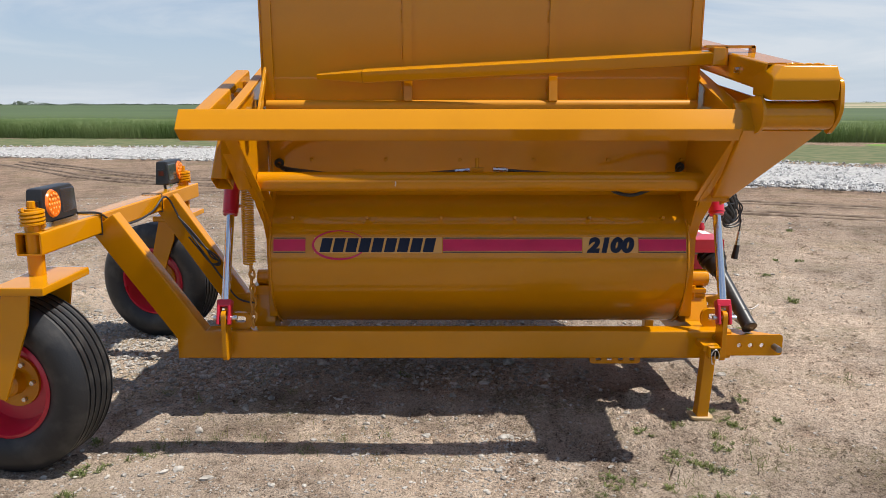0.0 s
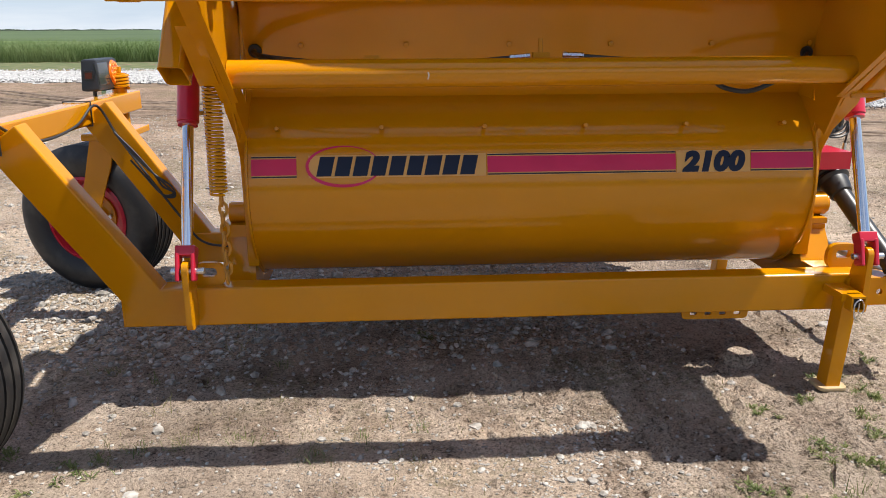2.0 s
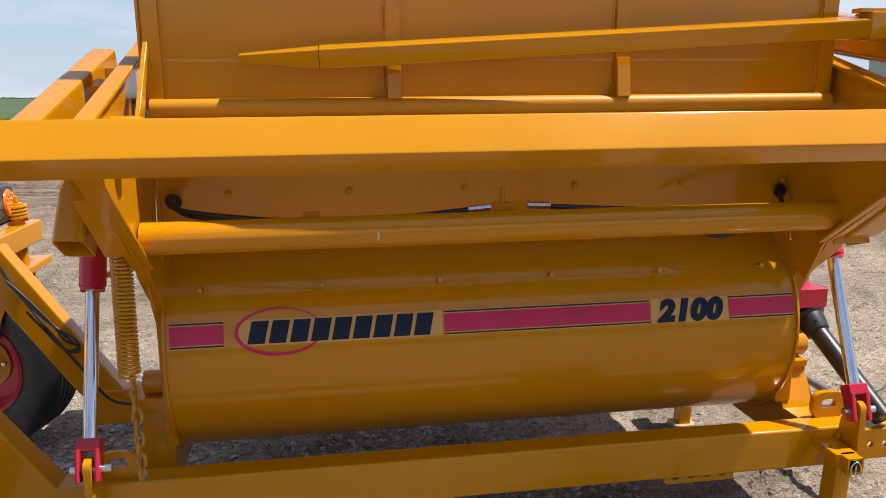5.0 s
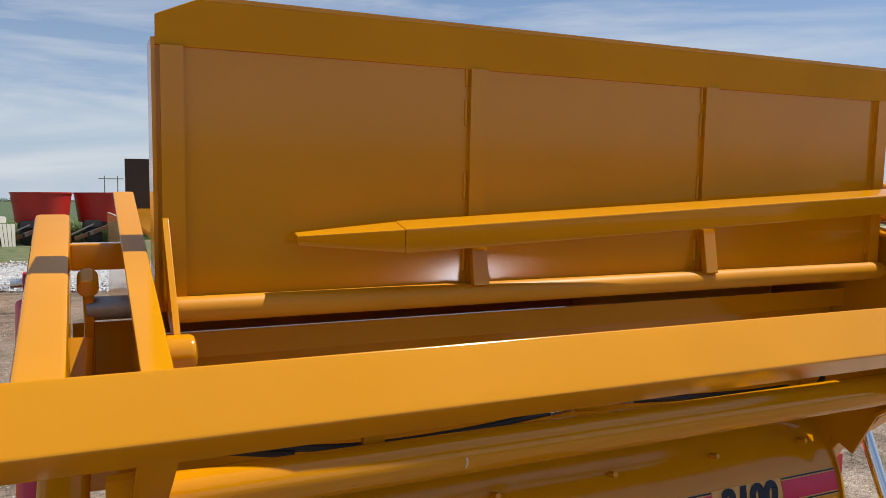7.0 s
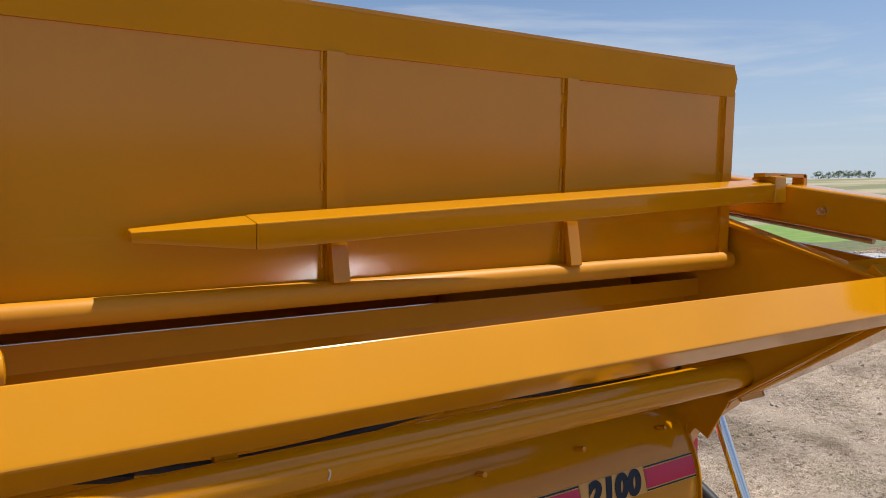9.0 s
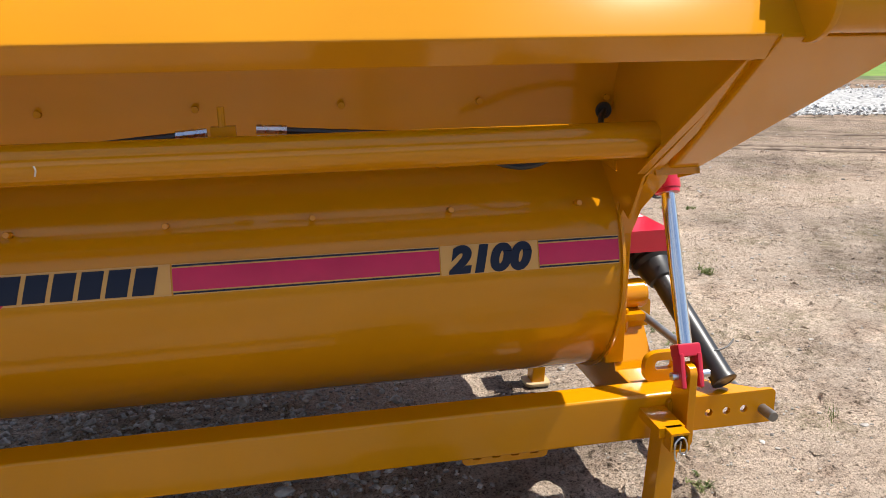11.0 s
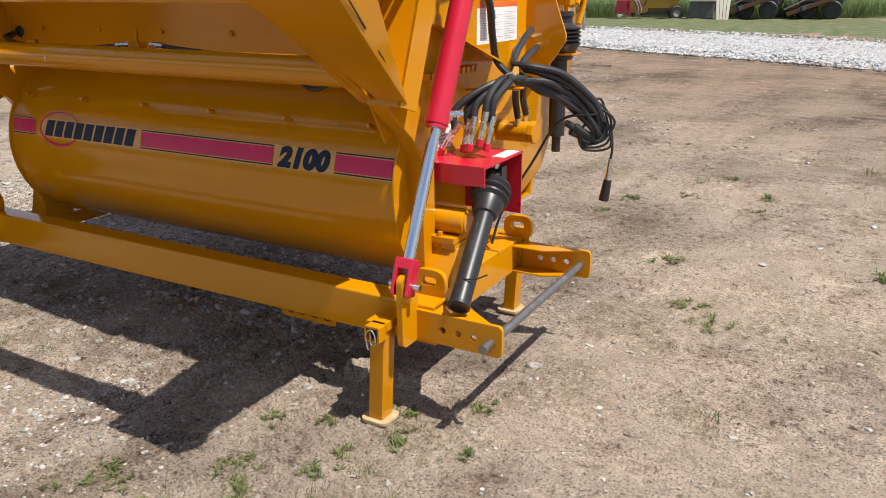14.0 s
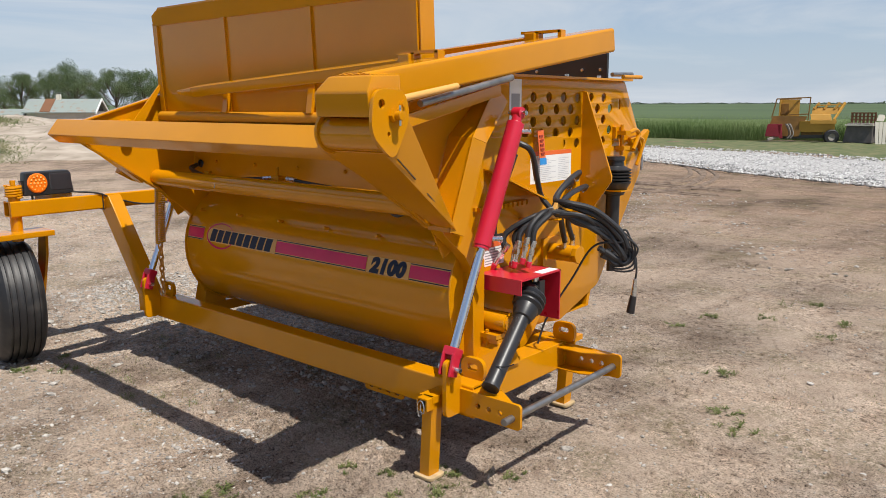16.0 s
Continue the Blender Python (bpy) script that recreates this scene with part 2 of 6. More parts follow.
def slot(cx, cy, w, h, n=8):
    r = min(w, h) / 2
    return rounded([(cx - w / 2, cy - h / 2), (cx + w / 2, cy - h / 2), (cx + w / 2, cy + h / 2), (cx - w / 2, cy + h / 2)], r, n)


def plate(outline, holes, axis, lo, hi, bevel=0.0015):
    """A flat plate with real holes through it, at right angles to axis, between lo and hi."""
    cu = bpy.data.curves.new("tmp", "CURVE")
    cu.dimensions, cu.fill_mode = "2D", "BOTH"
    cu.extrude, cu.bevel_depth, cu.bevel_resolution = abs(hi - lo) / 2 - bevel, bevel, 1
    for loop in (outline, *holes):
        sp = cu.splines.new("POLY")
        sp.points.add(len(loop) - 1)
        for q, p in zip(sp.points, loop):
            q.co = (p[0], p[1], 0, 1)
        sp.use_cyclic_u = True
    return flat_mesh(cu, axis, (lo + hi) / 2)


def flat_mesh(cu, axis, mid):
    ob = bpy.data.objects.new("tmp", cu)
    scene.collection.objects.link(ob)
    me = bpy.data.meshes.new_from_object(ob.evaluated_get(bpy.context.evaluated_depsgraph_get()))
    bm = bmesh.new()
    bm.from_mesh(me)
    bpy.data.objects.remove(ob)
    bpy.data.curves.remove(cu)
    bpy.data.meshes.remove(me)
    for v in bm.verts:
        x, y, z = v.co
        v.co = {"x": (mid + z, x, y), "y": (x, mid - z, y), "z": (x, y, mid + z)}[axis]
    bmesh.ops.remove_doubles(bm, verts=bm.verts, dist=1e-5)
    bmesh.ops.recalc_face_normals(bm, faces=bm.faces)
    return bm


def spin(profile, centre, axis, seg=40, bm=None):
    """A ring or disc turned about an axis through centre: profile of (radius, along)."""
    m = bm or bmesh.new()
    a = Vector(axis).normalized()
    s = a.orthogonal().normalized()
    u = a.cross(s)
    rings = []
    for i in range(seg):
        t = i / seg * math.tau
        d = s * math.cos(t) + u * math.sin(t)
        rings.append([m.verts.new(Vector(centre) + d * r + a * h) for r, h in profile])
    for i in range(seg):
        p, q = rings[i], rings[(i + 1) % seg]
        for k in range(len(profile) - 1):
            m.faces.new((p[k], p[k + 1], q[k + 1], q[k]))
    bmesh.ops.remove_doubles(m, verts=m.verts, dist=1e-5)
    bmesh.ops.recalc_face_normals(m, faces=m.faces)
    return m


# ---- ground ----
def ground_material():
    m = bpy.data.materials.new("dirt_ground")
    m.use_nodes = True
    n, l = m.node_tree.nodes, m.node_tree.links
    b = n["Principled BSDF"]
    b.inputs["Roughness"].default_value = 0.95
    b.inputs["Specular IOR Level"].default_value = 0.2
    geo = n.new("ShaderNodeNewGeometry")

    def noise_tex(scale, detail=6, rough=0.55):
        t = n.new("ShaderNodeTexNoise")
        t.inputs["Scale"].default_value, t.inputs["Detail"].default_value, t.inputs["Roughness"].default_value = scale, detail, rough
        l.new(geo.outputs["Position"], t.inputs["Vector"])
        return t

    def ramp(src, stops):
        r = n.new("ShaderNodeValToRGB")
        el = r.color_ramp.elements
        while len(el) < len(stops):
            el.new(0.5)
        for e, (p, c) in zip(el, stops):
            e.position, e.color = p, (*c, 1) if len(c) == 3 else (c[0], c[0], c[0], 1)
        l.new(src, r.inputs["Fac"])
        return r.outputs["Color"]

    def mix(f, a, b2, mode="MIX"):
        x = n.new("ShaderNodeMix")
        x.data_type, x.blend_type = "RGBA", mode
        for s, v in ((f, "Factor"), (a, "A"), (b2, "B")):
            if isinstance(s, (float, tuple)):
                x.inputs[v].default_value = s
            else:
                l.new(s, x.inputs[v])
        return x.outputs["Result"]

    broad = noise_tex(0.55, 8, 0.66)
    mid = noise_tex(4.5, 8, 0.72)
    fleck = noise_tex(24, 5, 0.62)
    clump = noise_tex(9, 6, 0.7)
    fine = noise_tex(95, 5, 0.72)
    grit = n.new("ShaderNodeTexVoronoi")
    grit.inputs["Scale"].default_value = 70
    l.new(geo.outputs["Position"], grit.inputs["Vector"])
    crack = n.new("ShaderNodeTexVoronoi")
    crack.feature = "DISTANCE_TO_EDGE"
    crack.inputs["Scale"].default_value = 9.0
    warp = noise_tex(6, 3)
    wv = n.new("ShaderNodeMix")
    wv.data_type = "RGBA"
    wv.inputs["Factor"].default_value = 0.12
    l.new(geo.outputs["Position"], wv.inputs["A"])
    l.new(warp.outputs["Color"], wv.inputs["B"])
    l.new(wv.outputs["Result"], crack.inputs["Vector"])
    soil = ramp(mid.outputs["Fac"], [(0.34, (0.242, 0.180, 0.137)), (0.47, (0.358, 0.284, 0.224)), (0.60, (0.436, 0.358, 0.291))])
    damp = ramp(broad.outputs["Fac"], [(0.36, (0.53, 0.51, 0.49)), (0.47, (0.87, 0.86, 0.85)), (0.58, (1.22, 1.19, 1.155))])
    col = mix(1.0, soil, damp, "MULTIPLY")
    away = n.new("ShaderNodeSeparateXYZ")
    l.new(geo.outputs["Position"], away.inputs["Vector"])
    wob = n.new("ShaderNodeMath")
    wob.operation = "MULTIPLY_ADD"
    wob.inputs[1].default_value = 9.0
    l.new(noise_tex(0.25, 4).outputs["Fac"], wob.inputs[0])
    l.new(away.outputs["Y"], wob.inputs[2])
    back = n.new("ShaderNodeMapRange")
    back.inputs["From Min"].default_value, back.inputs["From Max"].default_value = 9.5, 19.0
    l.new(wob.outputs[0], back.inputs["Value"])
    col = mix(back.outputs["Result"], col, mix(1.0, col, (0.57, 0.51, 0.47, 1.0), "MULTIPLY"))
    speck = ramp(fine.outputs["Fac"], [(0.36, (0.22, 0.20, 0.185)), (0.45, (0.93, 0.93, 0.93)), (0.58, (1.36, 1.36, 1.35))])
    col = mix(1.0, col, speck, "MULTIPLY")
    dark = ramp(fleck.outputs["Fac"], [(0.36, (0.32, 0.295, 0.27)), (0.44, (1.0, 1.0, 1.0)), (0.56, (1.0, 1.0, 1.0)), (0.64, (1.45, 1.44, 1.42))])
    where = ramp(clump.outputs["Fac"], [(0.40, (1.0,)), (0.58, (0.60,))])
    crust = ramp(noise_tex(1.15, 7, 0.62).outputs["Fac"], [(0.47, (0.0,)), (0.59, (0.66,))])
    packed = mix(0.5, (0.455, 0.362, 0.283, 1.0), mix(1.0, (0.455, 0.362, 0.283, 1.0), speck, "MULTIPLY"))
    packed = mix(back.outputs["Result"], packed, mix(1.0, packed, (0.62, 0.56, 0.52, 1.0), "MULTIPLY"))
    col = mix(where, col, mix(1.0, col, dark, "MULTIPLY"))
    col = mix(crust, col, packed)
    straw = ramp(noise_tex(1.4, 5, 0.6).outputs["Fac"], [(0.50, (0.0,)), (0.62, (0.5,))])
    litter = ramp(noise_tex(34, 4, 0.7).outputs["Fac"], [(0.46, (0.0,)), (0.54, (1.0,))])
    col = mix(mix(1.0, straw, litter, "MULTIPLY"), col, (0.15, 0.135, 0.06, 1))
    stones = ramp(grit.outputs["Distance"], [(0.10, (0.52, 0.49, 0.45)), (0.22, (0.0, 0.0, 0.0))])
    gsel = ramp(noise_tex(1.7, 4).outputs["Fac"], [(0.48, (0.0,)), (0.66, (0.30,))])
    gate = ramp(grit.outputs["Color"], [(0.45, (0.0,)), (0.55, (1.0,))])
    sm = mix(1.0, gsel, gate, "MULTIPLY")
    near = ramp(grit.outputs["Distance"], [(0.16, (1.0,)), (0.26, (0.0,))])
    sm = mix(1.0, sm, near, "MULTIPLY")
    col = mix(sm, col, (0.52, 0.50, 0.475, 1))
    cr = ramp(crack.outputs["Distance"], [(0.0, (0.42, 0.385, 0.36)), (0.012, (1.0, 1.0, 1.0))])
    cm = ramp(noise_tex(0.9, 3).outputs["Fac"], [(0.54, (0.0,)), (0.66, (1.0,))])
    crk = mix(cm, (1.0, 1.0, 1.0, 1.0), cr)
    col = mix(1.0, col, crk, "MULTIPLY")
    l.new(col, b.inputs["Base Color"])
    bu = n.new("ShaderNodeBump")
    bu.inputs["Strength"].default_value, bu.inputs["Distance"].default_value = 1.0, 0.036
    ad = n.new("ShaderNodeMath")
    ad.operation = "MULTIPLY_ADD"
    ad.inputs[1].default_value = 0.6
    l.new(fine.outputs["Fac"], ad.inputs[0])
    l.new(mid.outputs["Fac"], ad.inputs[2])
    l.new(ad.outputs[0], bu.inputs["Height"])
    l.new(bu.outputs["Normal"], b.inputs["Normal"])
    return m


DIRT = ground_material()
STONE = material("limestone", (0.25, 0.228, 0.20), 0.9, spots=0.2, scale=22, bump=0.4, bump_scale=80, second=(0.50, 0.468, 0.425), mix=(0.38, 0.66))
GRAVEL = material("white_gravel", (0.22, 0.213, 0.207), 0.95, scale=11, bump=0.8, bump_scale=24, second=(0.42, 0.412, 0.40), mix=(0.38, 0.56))
ROADSTONE = material("road_stone", (0.27, 0.265, 0.26), 0.9, spots=0.3, scale=7, second=(0.56, 0.555, 0.545), mix=(0.35, 0.6))
WEED = leaf_material("weed_leaf", (0.105, 0.145, 0.035), 0.6, scale=14, second=(0.25, 0.27, 0.10), mix=(0.35, 0.7))
GRASS = leaf_material("tall_grass", (0.125, 0.20, 0.055), 0.8, scale=0.5, second=(0.215, 0.275, 0.11), mix=(0.35, 0.7))
CROP = material("crop_field", (0.042, 0.074, 0.022), 0.9, scale=0.05, second=(0.072, 0.108, 0.036), mix=(0.35, 0.7))
VERGE = material("mown_verge", (0.070, 0.10, 0.028), 0.95, scale=2.2, second=(0.16, 0.15, 0.07), mix=(0.38, 0.68), bump=0.6, bump_scale=12)


def height(x, y):
    d = math.hypot(x - 0.5, y - 3.5)
    a = 0.012 * noise.noise((x * 1.3, y * 1.3, 0)) + 0.007 * noise.noise((x * 5, y * 5, 3))
    if d < 9:
        a += 0.0065 * noise.noise((x * 12, y * 12, 5)) + 0.006 * noise.noise((x * 25, y * 25, 8))
    a += 0.05 * noise.noise((x * 0.22, y * 0.22, 7)) * min(1, max(0, d - 5) / 8)
    return a - 0.006


def axis_steps():
    v, s, out = 0.0, 0.032, []
    while v < 3000:
        out.append(v)
        if v > 4.5:
            s *= 1.09
        v += s
    return out


pos = axis_steps()
xs_g = sorted({round(0.3 - p, 4) for p in pos} | {round(0.3 + p, 4) for p in pos})
ys_g = sorted({round(3.6 - p, 4) for p in pos} | {round(3.6 + p, 4) for p in pos})
gv = [(x, y, height(x, y) if math.hypot(x, y) < 200 else 0.0) for y in ys_g for x in xs_g]
nx = len(xs_g)
gf = [(j * nx + i, j * nx + i + 1, (j + 1) * nx + i + 1, (j + 1) * nx + i) for j in range(len(ys_g) - 1) for i in range(nx - 1)]
me = bpy.data.meshes.new("ground")
me.from_pydata(gv, [], gf)
me.polygons.foreach_set("use_smooth", [True] * len(gf))
me.materials.append(DIRT)
tagged(new("ground", me), "bare tan dirt yard with scattered limestone and cracks", "ground", kind="structure")


def ribbon(name, near, far, z, mat, label, category, cells=40, bumps=0.03, sub=6):
    """A strip of ground between two lines of places, slightly raised and uneven."""
    m = bmesh.new()
    a, b = smooth_path([(*p, 0) for p in near], cells), smooth_path([(*p, 0) for p in far], cells)
    rows = []
    for i, (p, q) in enumerate(zip(a, b)):
        row = []
        for k in range(sub + 1):
            v = p.lerp(q, k / sub)
            edge = min(min(k, sub - k) / sub * 2, i / cells, (len(a) - 1 - i) / cells)
            v = v + Vector((noise.noise(v * 1.1), noise.noise(v * 1.3 + Vector((5, 0, 0))), 0)) * 0.5 * (1 if k in (0, sub) else 0)
            v.z = -0.05 + (0.06 + z) * min(1, edge * 3) + bumps * noise.noise(v * 2.0)
            row.append(m.verts.new(v))
        rows.append(row)
    for r, s in zip(rows, rows[1:]):
        for k in range(sub):
            m.faces.new((r[k], r[k + 1], s[k + 1], s[k]))
    bmesh.ops.recalc_face_normals(m, faces=m.faces)
    ob = part(name, m, mat)
    return tagged(ob, label, category, kind="structure")


ROAD_NEAR = [(-120, 30), (-60, 27), (-20, 24.5), (-8, 22.8), (-3, 20.2), (1, 18.4), (6, 15.6), (10, 13.7), (22, 10.5), (45, 6), (80, 0)]
ROAD_FAR = [(-120, 37), (-60, 34), (-20, 30.5), (-8, 29.4), (-3, 27.8), (1, 26.2), (8, 23.0), (13, 19.6), (25, 15.5), (48, 10.5), (84, 4)]
ribbon("gravel_road", ROAD_NEAR, ROAD_FAR, 0.06, GRAVEL, "white crushed limestone road beside the yard", "road", 24, 0.05, 10)
VERGE_FAR = [(-120, 45), (-60, 41), (-20, 38.6), (-10, 38.5), (-6, 40.6), (1, 41.5), (6, 37.5), (12, 35), (22, 33), (60, 40), (140, 40)]
ribbon("grass_verge", ROAD_FAR, VERGE_FAR, 0.02, VERGE, "short green and dry grass verge", "grass", 12, 0.05, 8)

# loose stones
random.seed(4)


def scatter_stones():
    rng = random.Random(11)
    vs, fs = [], []
    base = bmesh.new()
    bmesh.ops.create_icosphere(base, subdivisions=1, radius=1)
    bv = [v.co.copy() for v in base.verts]
    bf = [[v.index for v in f.verts] for f in base.faces]
    base.free()

    def density(x, y):
        d = 0.25 + 0.55 * max(0, noise.noise((x * 0.55, y * 0.55, 2)))
        if x < 0.9 and y < 5.5:
            d += 0.10 + 0.5 * noise.noise((x * 1.2, y * 1.2, 9))
        if x < -1.2:
            d += 0.55
        if x < 0.3 and y < 3.5:
            d += 0.35
        if x > 1.6:
            d *= 0.5
        elif x > -0.3:
            d *= (0.34 if y > 3.4 else 0.75) + 0.5 * max(0, noise.noise((x * 2.2, y * 2.2, 31)))
        return d
    count = 0
    while count < 56000:
        r = rng.random() ** 0.85 * 12
        t = rng.uniform(0, math.tau)
        x, y = 0.3 + r * math.cos(t), 3.6 + r * math.sin(t)
        if rng.random() > density(x, y):
            continue
        s = 0.0036 * math.exp(abs(rng.gauss(0, 0.55))) * (1 + r * 0.04)
        if rng.random() < 0.008:
            s *= 1.8
        ang = rng.uniform(0, math.tau)
        ca, sa = math.cos(ang), math.sin(ang)
        z = height(x, y)
        k = len(vs)
        ex, ey, ez = rng.uniform(0.8, 1.5), rng.uniform(0.7, 1.1), rng.uniform(0.4, 0.75)
        for v in bv:
            j = rng.uniform(0.75, 1.2)
            px, py = v.x * ex * j, v.y * ey * j
            vs.append((x + s * (px * ca - py * sa), y + s * (px * sa + py * ca), z + s * (v.z * ez * j + 0.15)))
        fs += [[k + i for i in f] for f in bf]
        count += 1
    count = 0
    while count < 7000:
        x, y = rng.uniform(-3.6, 0.95), rng.gauss(4.85, 0.75)
        if not 3.9 < y < 7.5 or (y < 4.25 and rng.random() < 0.6) or rng.random() > 0.55 + 1.1 * noise.noise((x * 1.1, y * 1.1, 15)) - 0.5 * max(0.0, x) + 0.25 * (y > 4.2):
            continue
        s = 0.0075 * math.exp(abs(rng.gauss(0, 0.45)))
        z = height(x, y)
        k = len(vs)
        turn = Matrix.Rotation(rng.uniform(0, math.tau), 3, "Z") @ Matrix.Rotation(rng.uniform(-0.5, 0.5), 3, "X")
        e = Vector((rng.uniform(0.8, 1.5), rng.uniform(0.7, 1.1), rng.uniform(0.5, 0.85)))
        for v in bv:
            p = turn @ (Vector((v.x * e.x, v.y * e.y, v.z * e.z)) * rng.uniform(0.72, 1.2)) * s
            vs.append((x + p.x, y + p.y, z + p.z + s * 0.2))
        fs += [[k + i for i in f] for f in bf]
        count += 1
    for cx, cy, spread, many in ((-0.36, 12.24, 0.16, 16), (0.65, 10.62, 0.28, 22), (-2.9, 14.2, 0.35, 26), (0.95, 9.9, 0.4, 18)):
        for _ in range(many):
            x, y, s = cx + rng.gauss(0, spread), cy + rng.gauss(0, spread), rng.uniform(0.012, 0.030)
            k, z = len(vs), height(cx, cy)
            for v in bv:
                vs.append((x + s * v.x * rng.uniform(0.8, 1.4), y + s * v.y * rng.uniform(0.7, 1.2), z + s * (v.z * rng.uniform(0.4, 0.7) + 0.15)))
            fs += [[k + i for i in f] for f in bf]
    me = bpy.data.meshes.new("loose_gravel")
    me.from_pydata(vs, [], fs)
    me.materials.append(STONE)
    tagged(new("loose_gravel", me), "scattered pale limestone chips on the dirt", "gravel", kind="stuff")


scatter_stones()


def scatter_clods():
    """Crumbs and lumps of dry soil, as one mesh."""
    rng = random.Random(29)
    vs, fs = [], []
    faces = ((0, 1, 2), (0, 2, 3), (0, 3, 4), (0, 4, 5), (0, 5, 1))
    count = 0
    while count < 48000:
        r = rng.random() ** 0.9 * 9
        t = rng.uniform(0, math.tau)
        x, y = 0.6 + r * math.cos(t), 3.9 + r * math.sin(t)
        if rng.random() > 0.2 + 1.2 * max(0, noise.noise((x * 1.1, y * 1.1, 12))) + (0.7 if math.hypot(x - 1.25, y - 3.75) < 0.45 else 0):
            continue
        s = 0.0065 * math.exp(abs(rng.gauss(0, 0.6)))
        z = height(x, y)
        k = len(vs)
        vs.append((x + rng.uniform(-0.4, 0.4) * s, y + rng.uniform(-0.4, 0.4) * s, z + s * rng.uniform(0.35, 0.8)))
        a0 = rng.uniform(0, math.tau)
        for i in range(5):
            a, q = a0 + i * math.tau / 5, s * rng.uniform(0.6, 1.5)
            vs.append((x + q * math.cos(a), y + q * math.sin(a), z - 0.002))
        fs += [tuple(k + i for i in f) for f in faces]
        count += 1
    me = bpy.data.meshes.new("soil_crumbs")
    me.from_pydata(vs, [], fs)
    me.materials.append(DIRT)
    tagged(new("soil_crumbs", me), "crumbs and small clods of dry brown soil", "soil", kind="stuff")


scatter_clods()
m = bmesh.new()
bmesh.ops.create_icosphere(m, subdivisions=4, radius=0.062, matrix=Matrix.Translation((1.09, 4.11, 0.015)))
for v in m.verts:
    q = v.co - Vector((1.09, 4.11, 0.015))
    q *= 1 + 0.35 * noise.noise(v.co * 22) + 0.18 * noise.noise(v.co * 60)
    v.co = Vector((1.09, 4.11, 0.015)) + Vector((q.x * 1.25, q.y, q.z * 0.7))
tagged(part("dirt_clod", m, DIRT), "large dry brown clod of soil lying on the dirt", "clod")


FRESH_DIRT = material("turned_dirt", (0.105, 0.070, 0.048), 0.97, scale=7, second=(0.20, 0.145, 0.105), mix=(0.36, 0.62), bump=0.9, bump_scale=18)
RUTS = [[(-3.2, 14.8), (-3.1, 15.6), (-2.95, 16.4), (-3.1, 17.5), (-3.5, 19.05), (-4.05, 20.2), (-4.7, 21.2)],
        [(-3.8, 16.8), (-3.6, 17.6), (-3.75, 18.7), (-4.2, 20.0), (-5.0, 21.5), (-6.2, 22.8)],
        [(-12.0, 22.6), (-9.0, 19.8), (-7.8, 18.6), (-6.2, 17.5), (-4.6, 16.9), (-2.0, 16.4)],
        [(-12.0, 21.6), (-9.4, 18.9), (-8.0, 17.6), (-6.2, 16.5), (-4.4, 15.8), (-2.0, 15.3)],
        [(3.0, 13.6), (5.0, 12.9), (8.0, 11.4), (12.0, 9.6)], [(2.6, 12.2), (4.6, 11.6), (7.6, 10.2), (12.0, 8.2)]]
for r in RUTS:
    for d in (-0.12, 0.12):
        m = hose([(x + d, y + d, height(x, y) - 0.015) for x, y in r], 0.07, 8, 14)
        for v in m.verts:
            v.co.z = (v.co.z + 0.015) * 0.62 - 0.015 + 0.02 * noise.noise(v.co * 4)
        tagged(part("tyre_rut", m, FRESH_DIRT), "ridge of darker turned dirt along a tyre track", "tyre track", kind="structure")


def road_stones():
    """Broken stones lying on the road, as one mesh."""
    rng = random.Random(17)
    a, b2 = smooth_path([(*p, 0) for p in ROAD_NEAR], 24), smooth_path([(*p, 0) for p in ROAD_FAR], 24)
    vs, fs = [], []
    faces = ((0, 1, 2), (0, 2, 3), (0, 3, 4), (0, 4, 1), (5, 2, 1), (5, 3, 2), (5, 4, 3), (5, 1, 4))
    for _ in range(26000):
        i = rng.randrange(24, len(a) - 48)
        p = a[i].lerp(a[i + 1], rng.random()).lerp(b2[i].lerp(b2[i + 1], rng.random()), min(1.02, max(-0.03, rng.gauss(0.42, 0.30))))
        s = rng.uniform(0.018, 0.048)
        k = len(vs)
        for d in ((0, 0, 0.8), (1, 0, 0), (0, 1, 0), (-1, 0, 0), (0, -1, 0), (0, 0, -0.8)):
            vs.append((p.x + s * (d[0] + rng.uniform(-0.4, 0.4)), p.y + s * (d[1] + rng.uniform(-0.4, 0.4)), 0.05 + s * (d[2] + rng.uniform(-0.3, 0.5))))
        fs += [tuple(k + q for q in f) for f in faces]
    me = bpy.data.meshes.new("road_stones")
    me.from_pydata(vs, [], fs)
    me.materials.append(ROADSTONE)
    tagged(new("road_stones", me), "white broken limestone pieces covering the road", "gravel", kind="stuff")


road_stones()


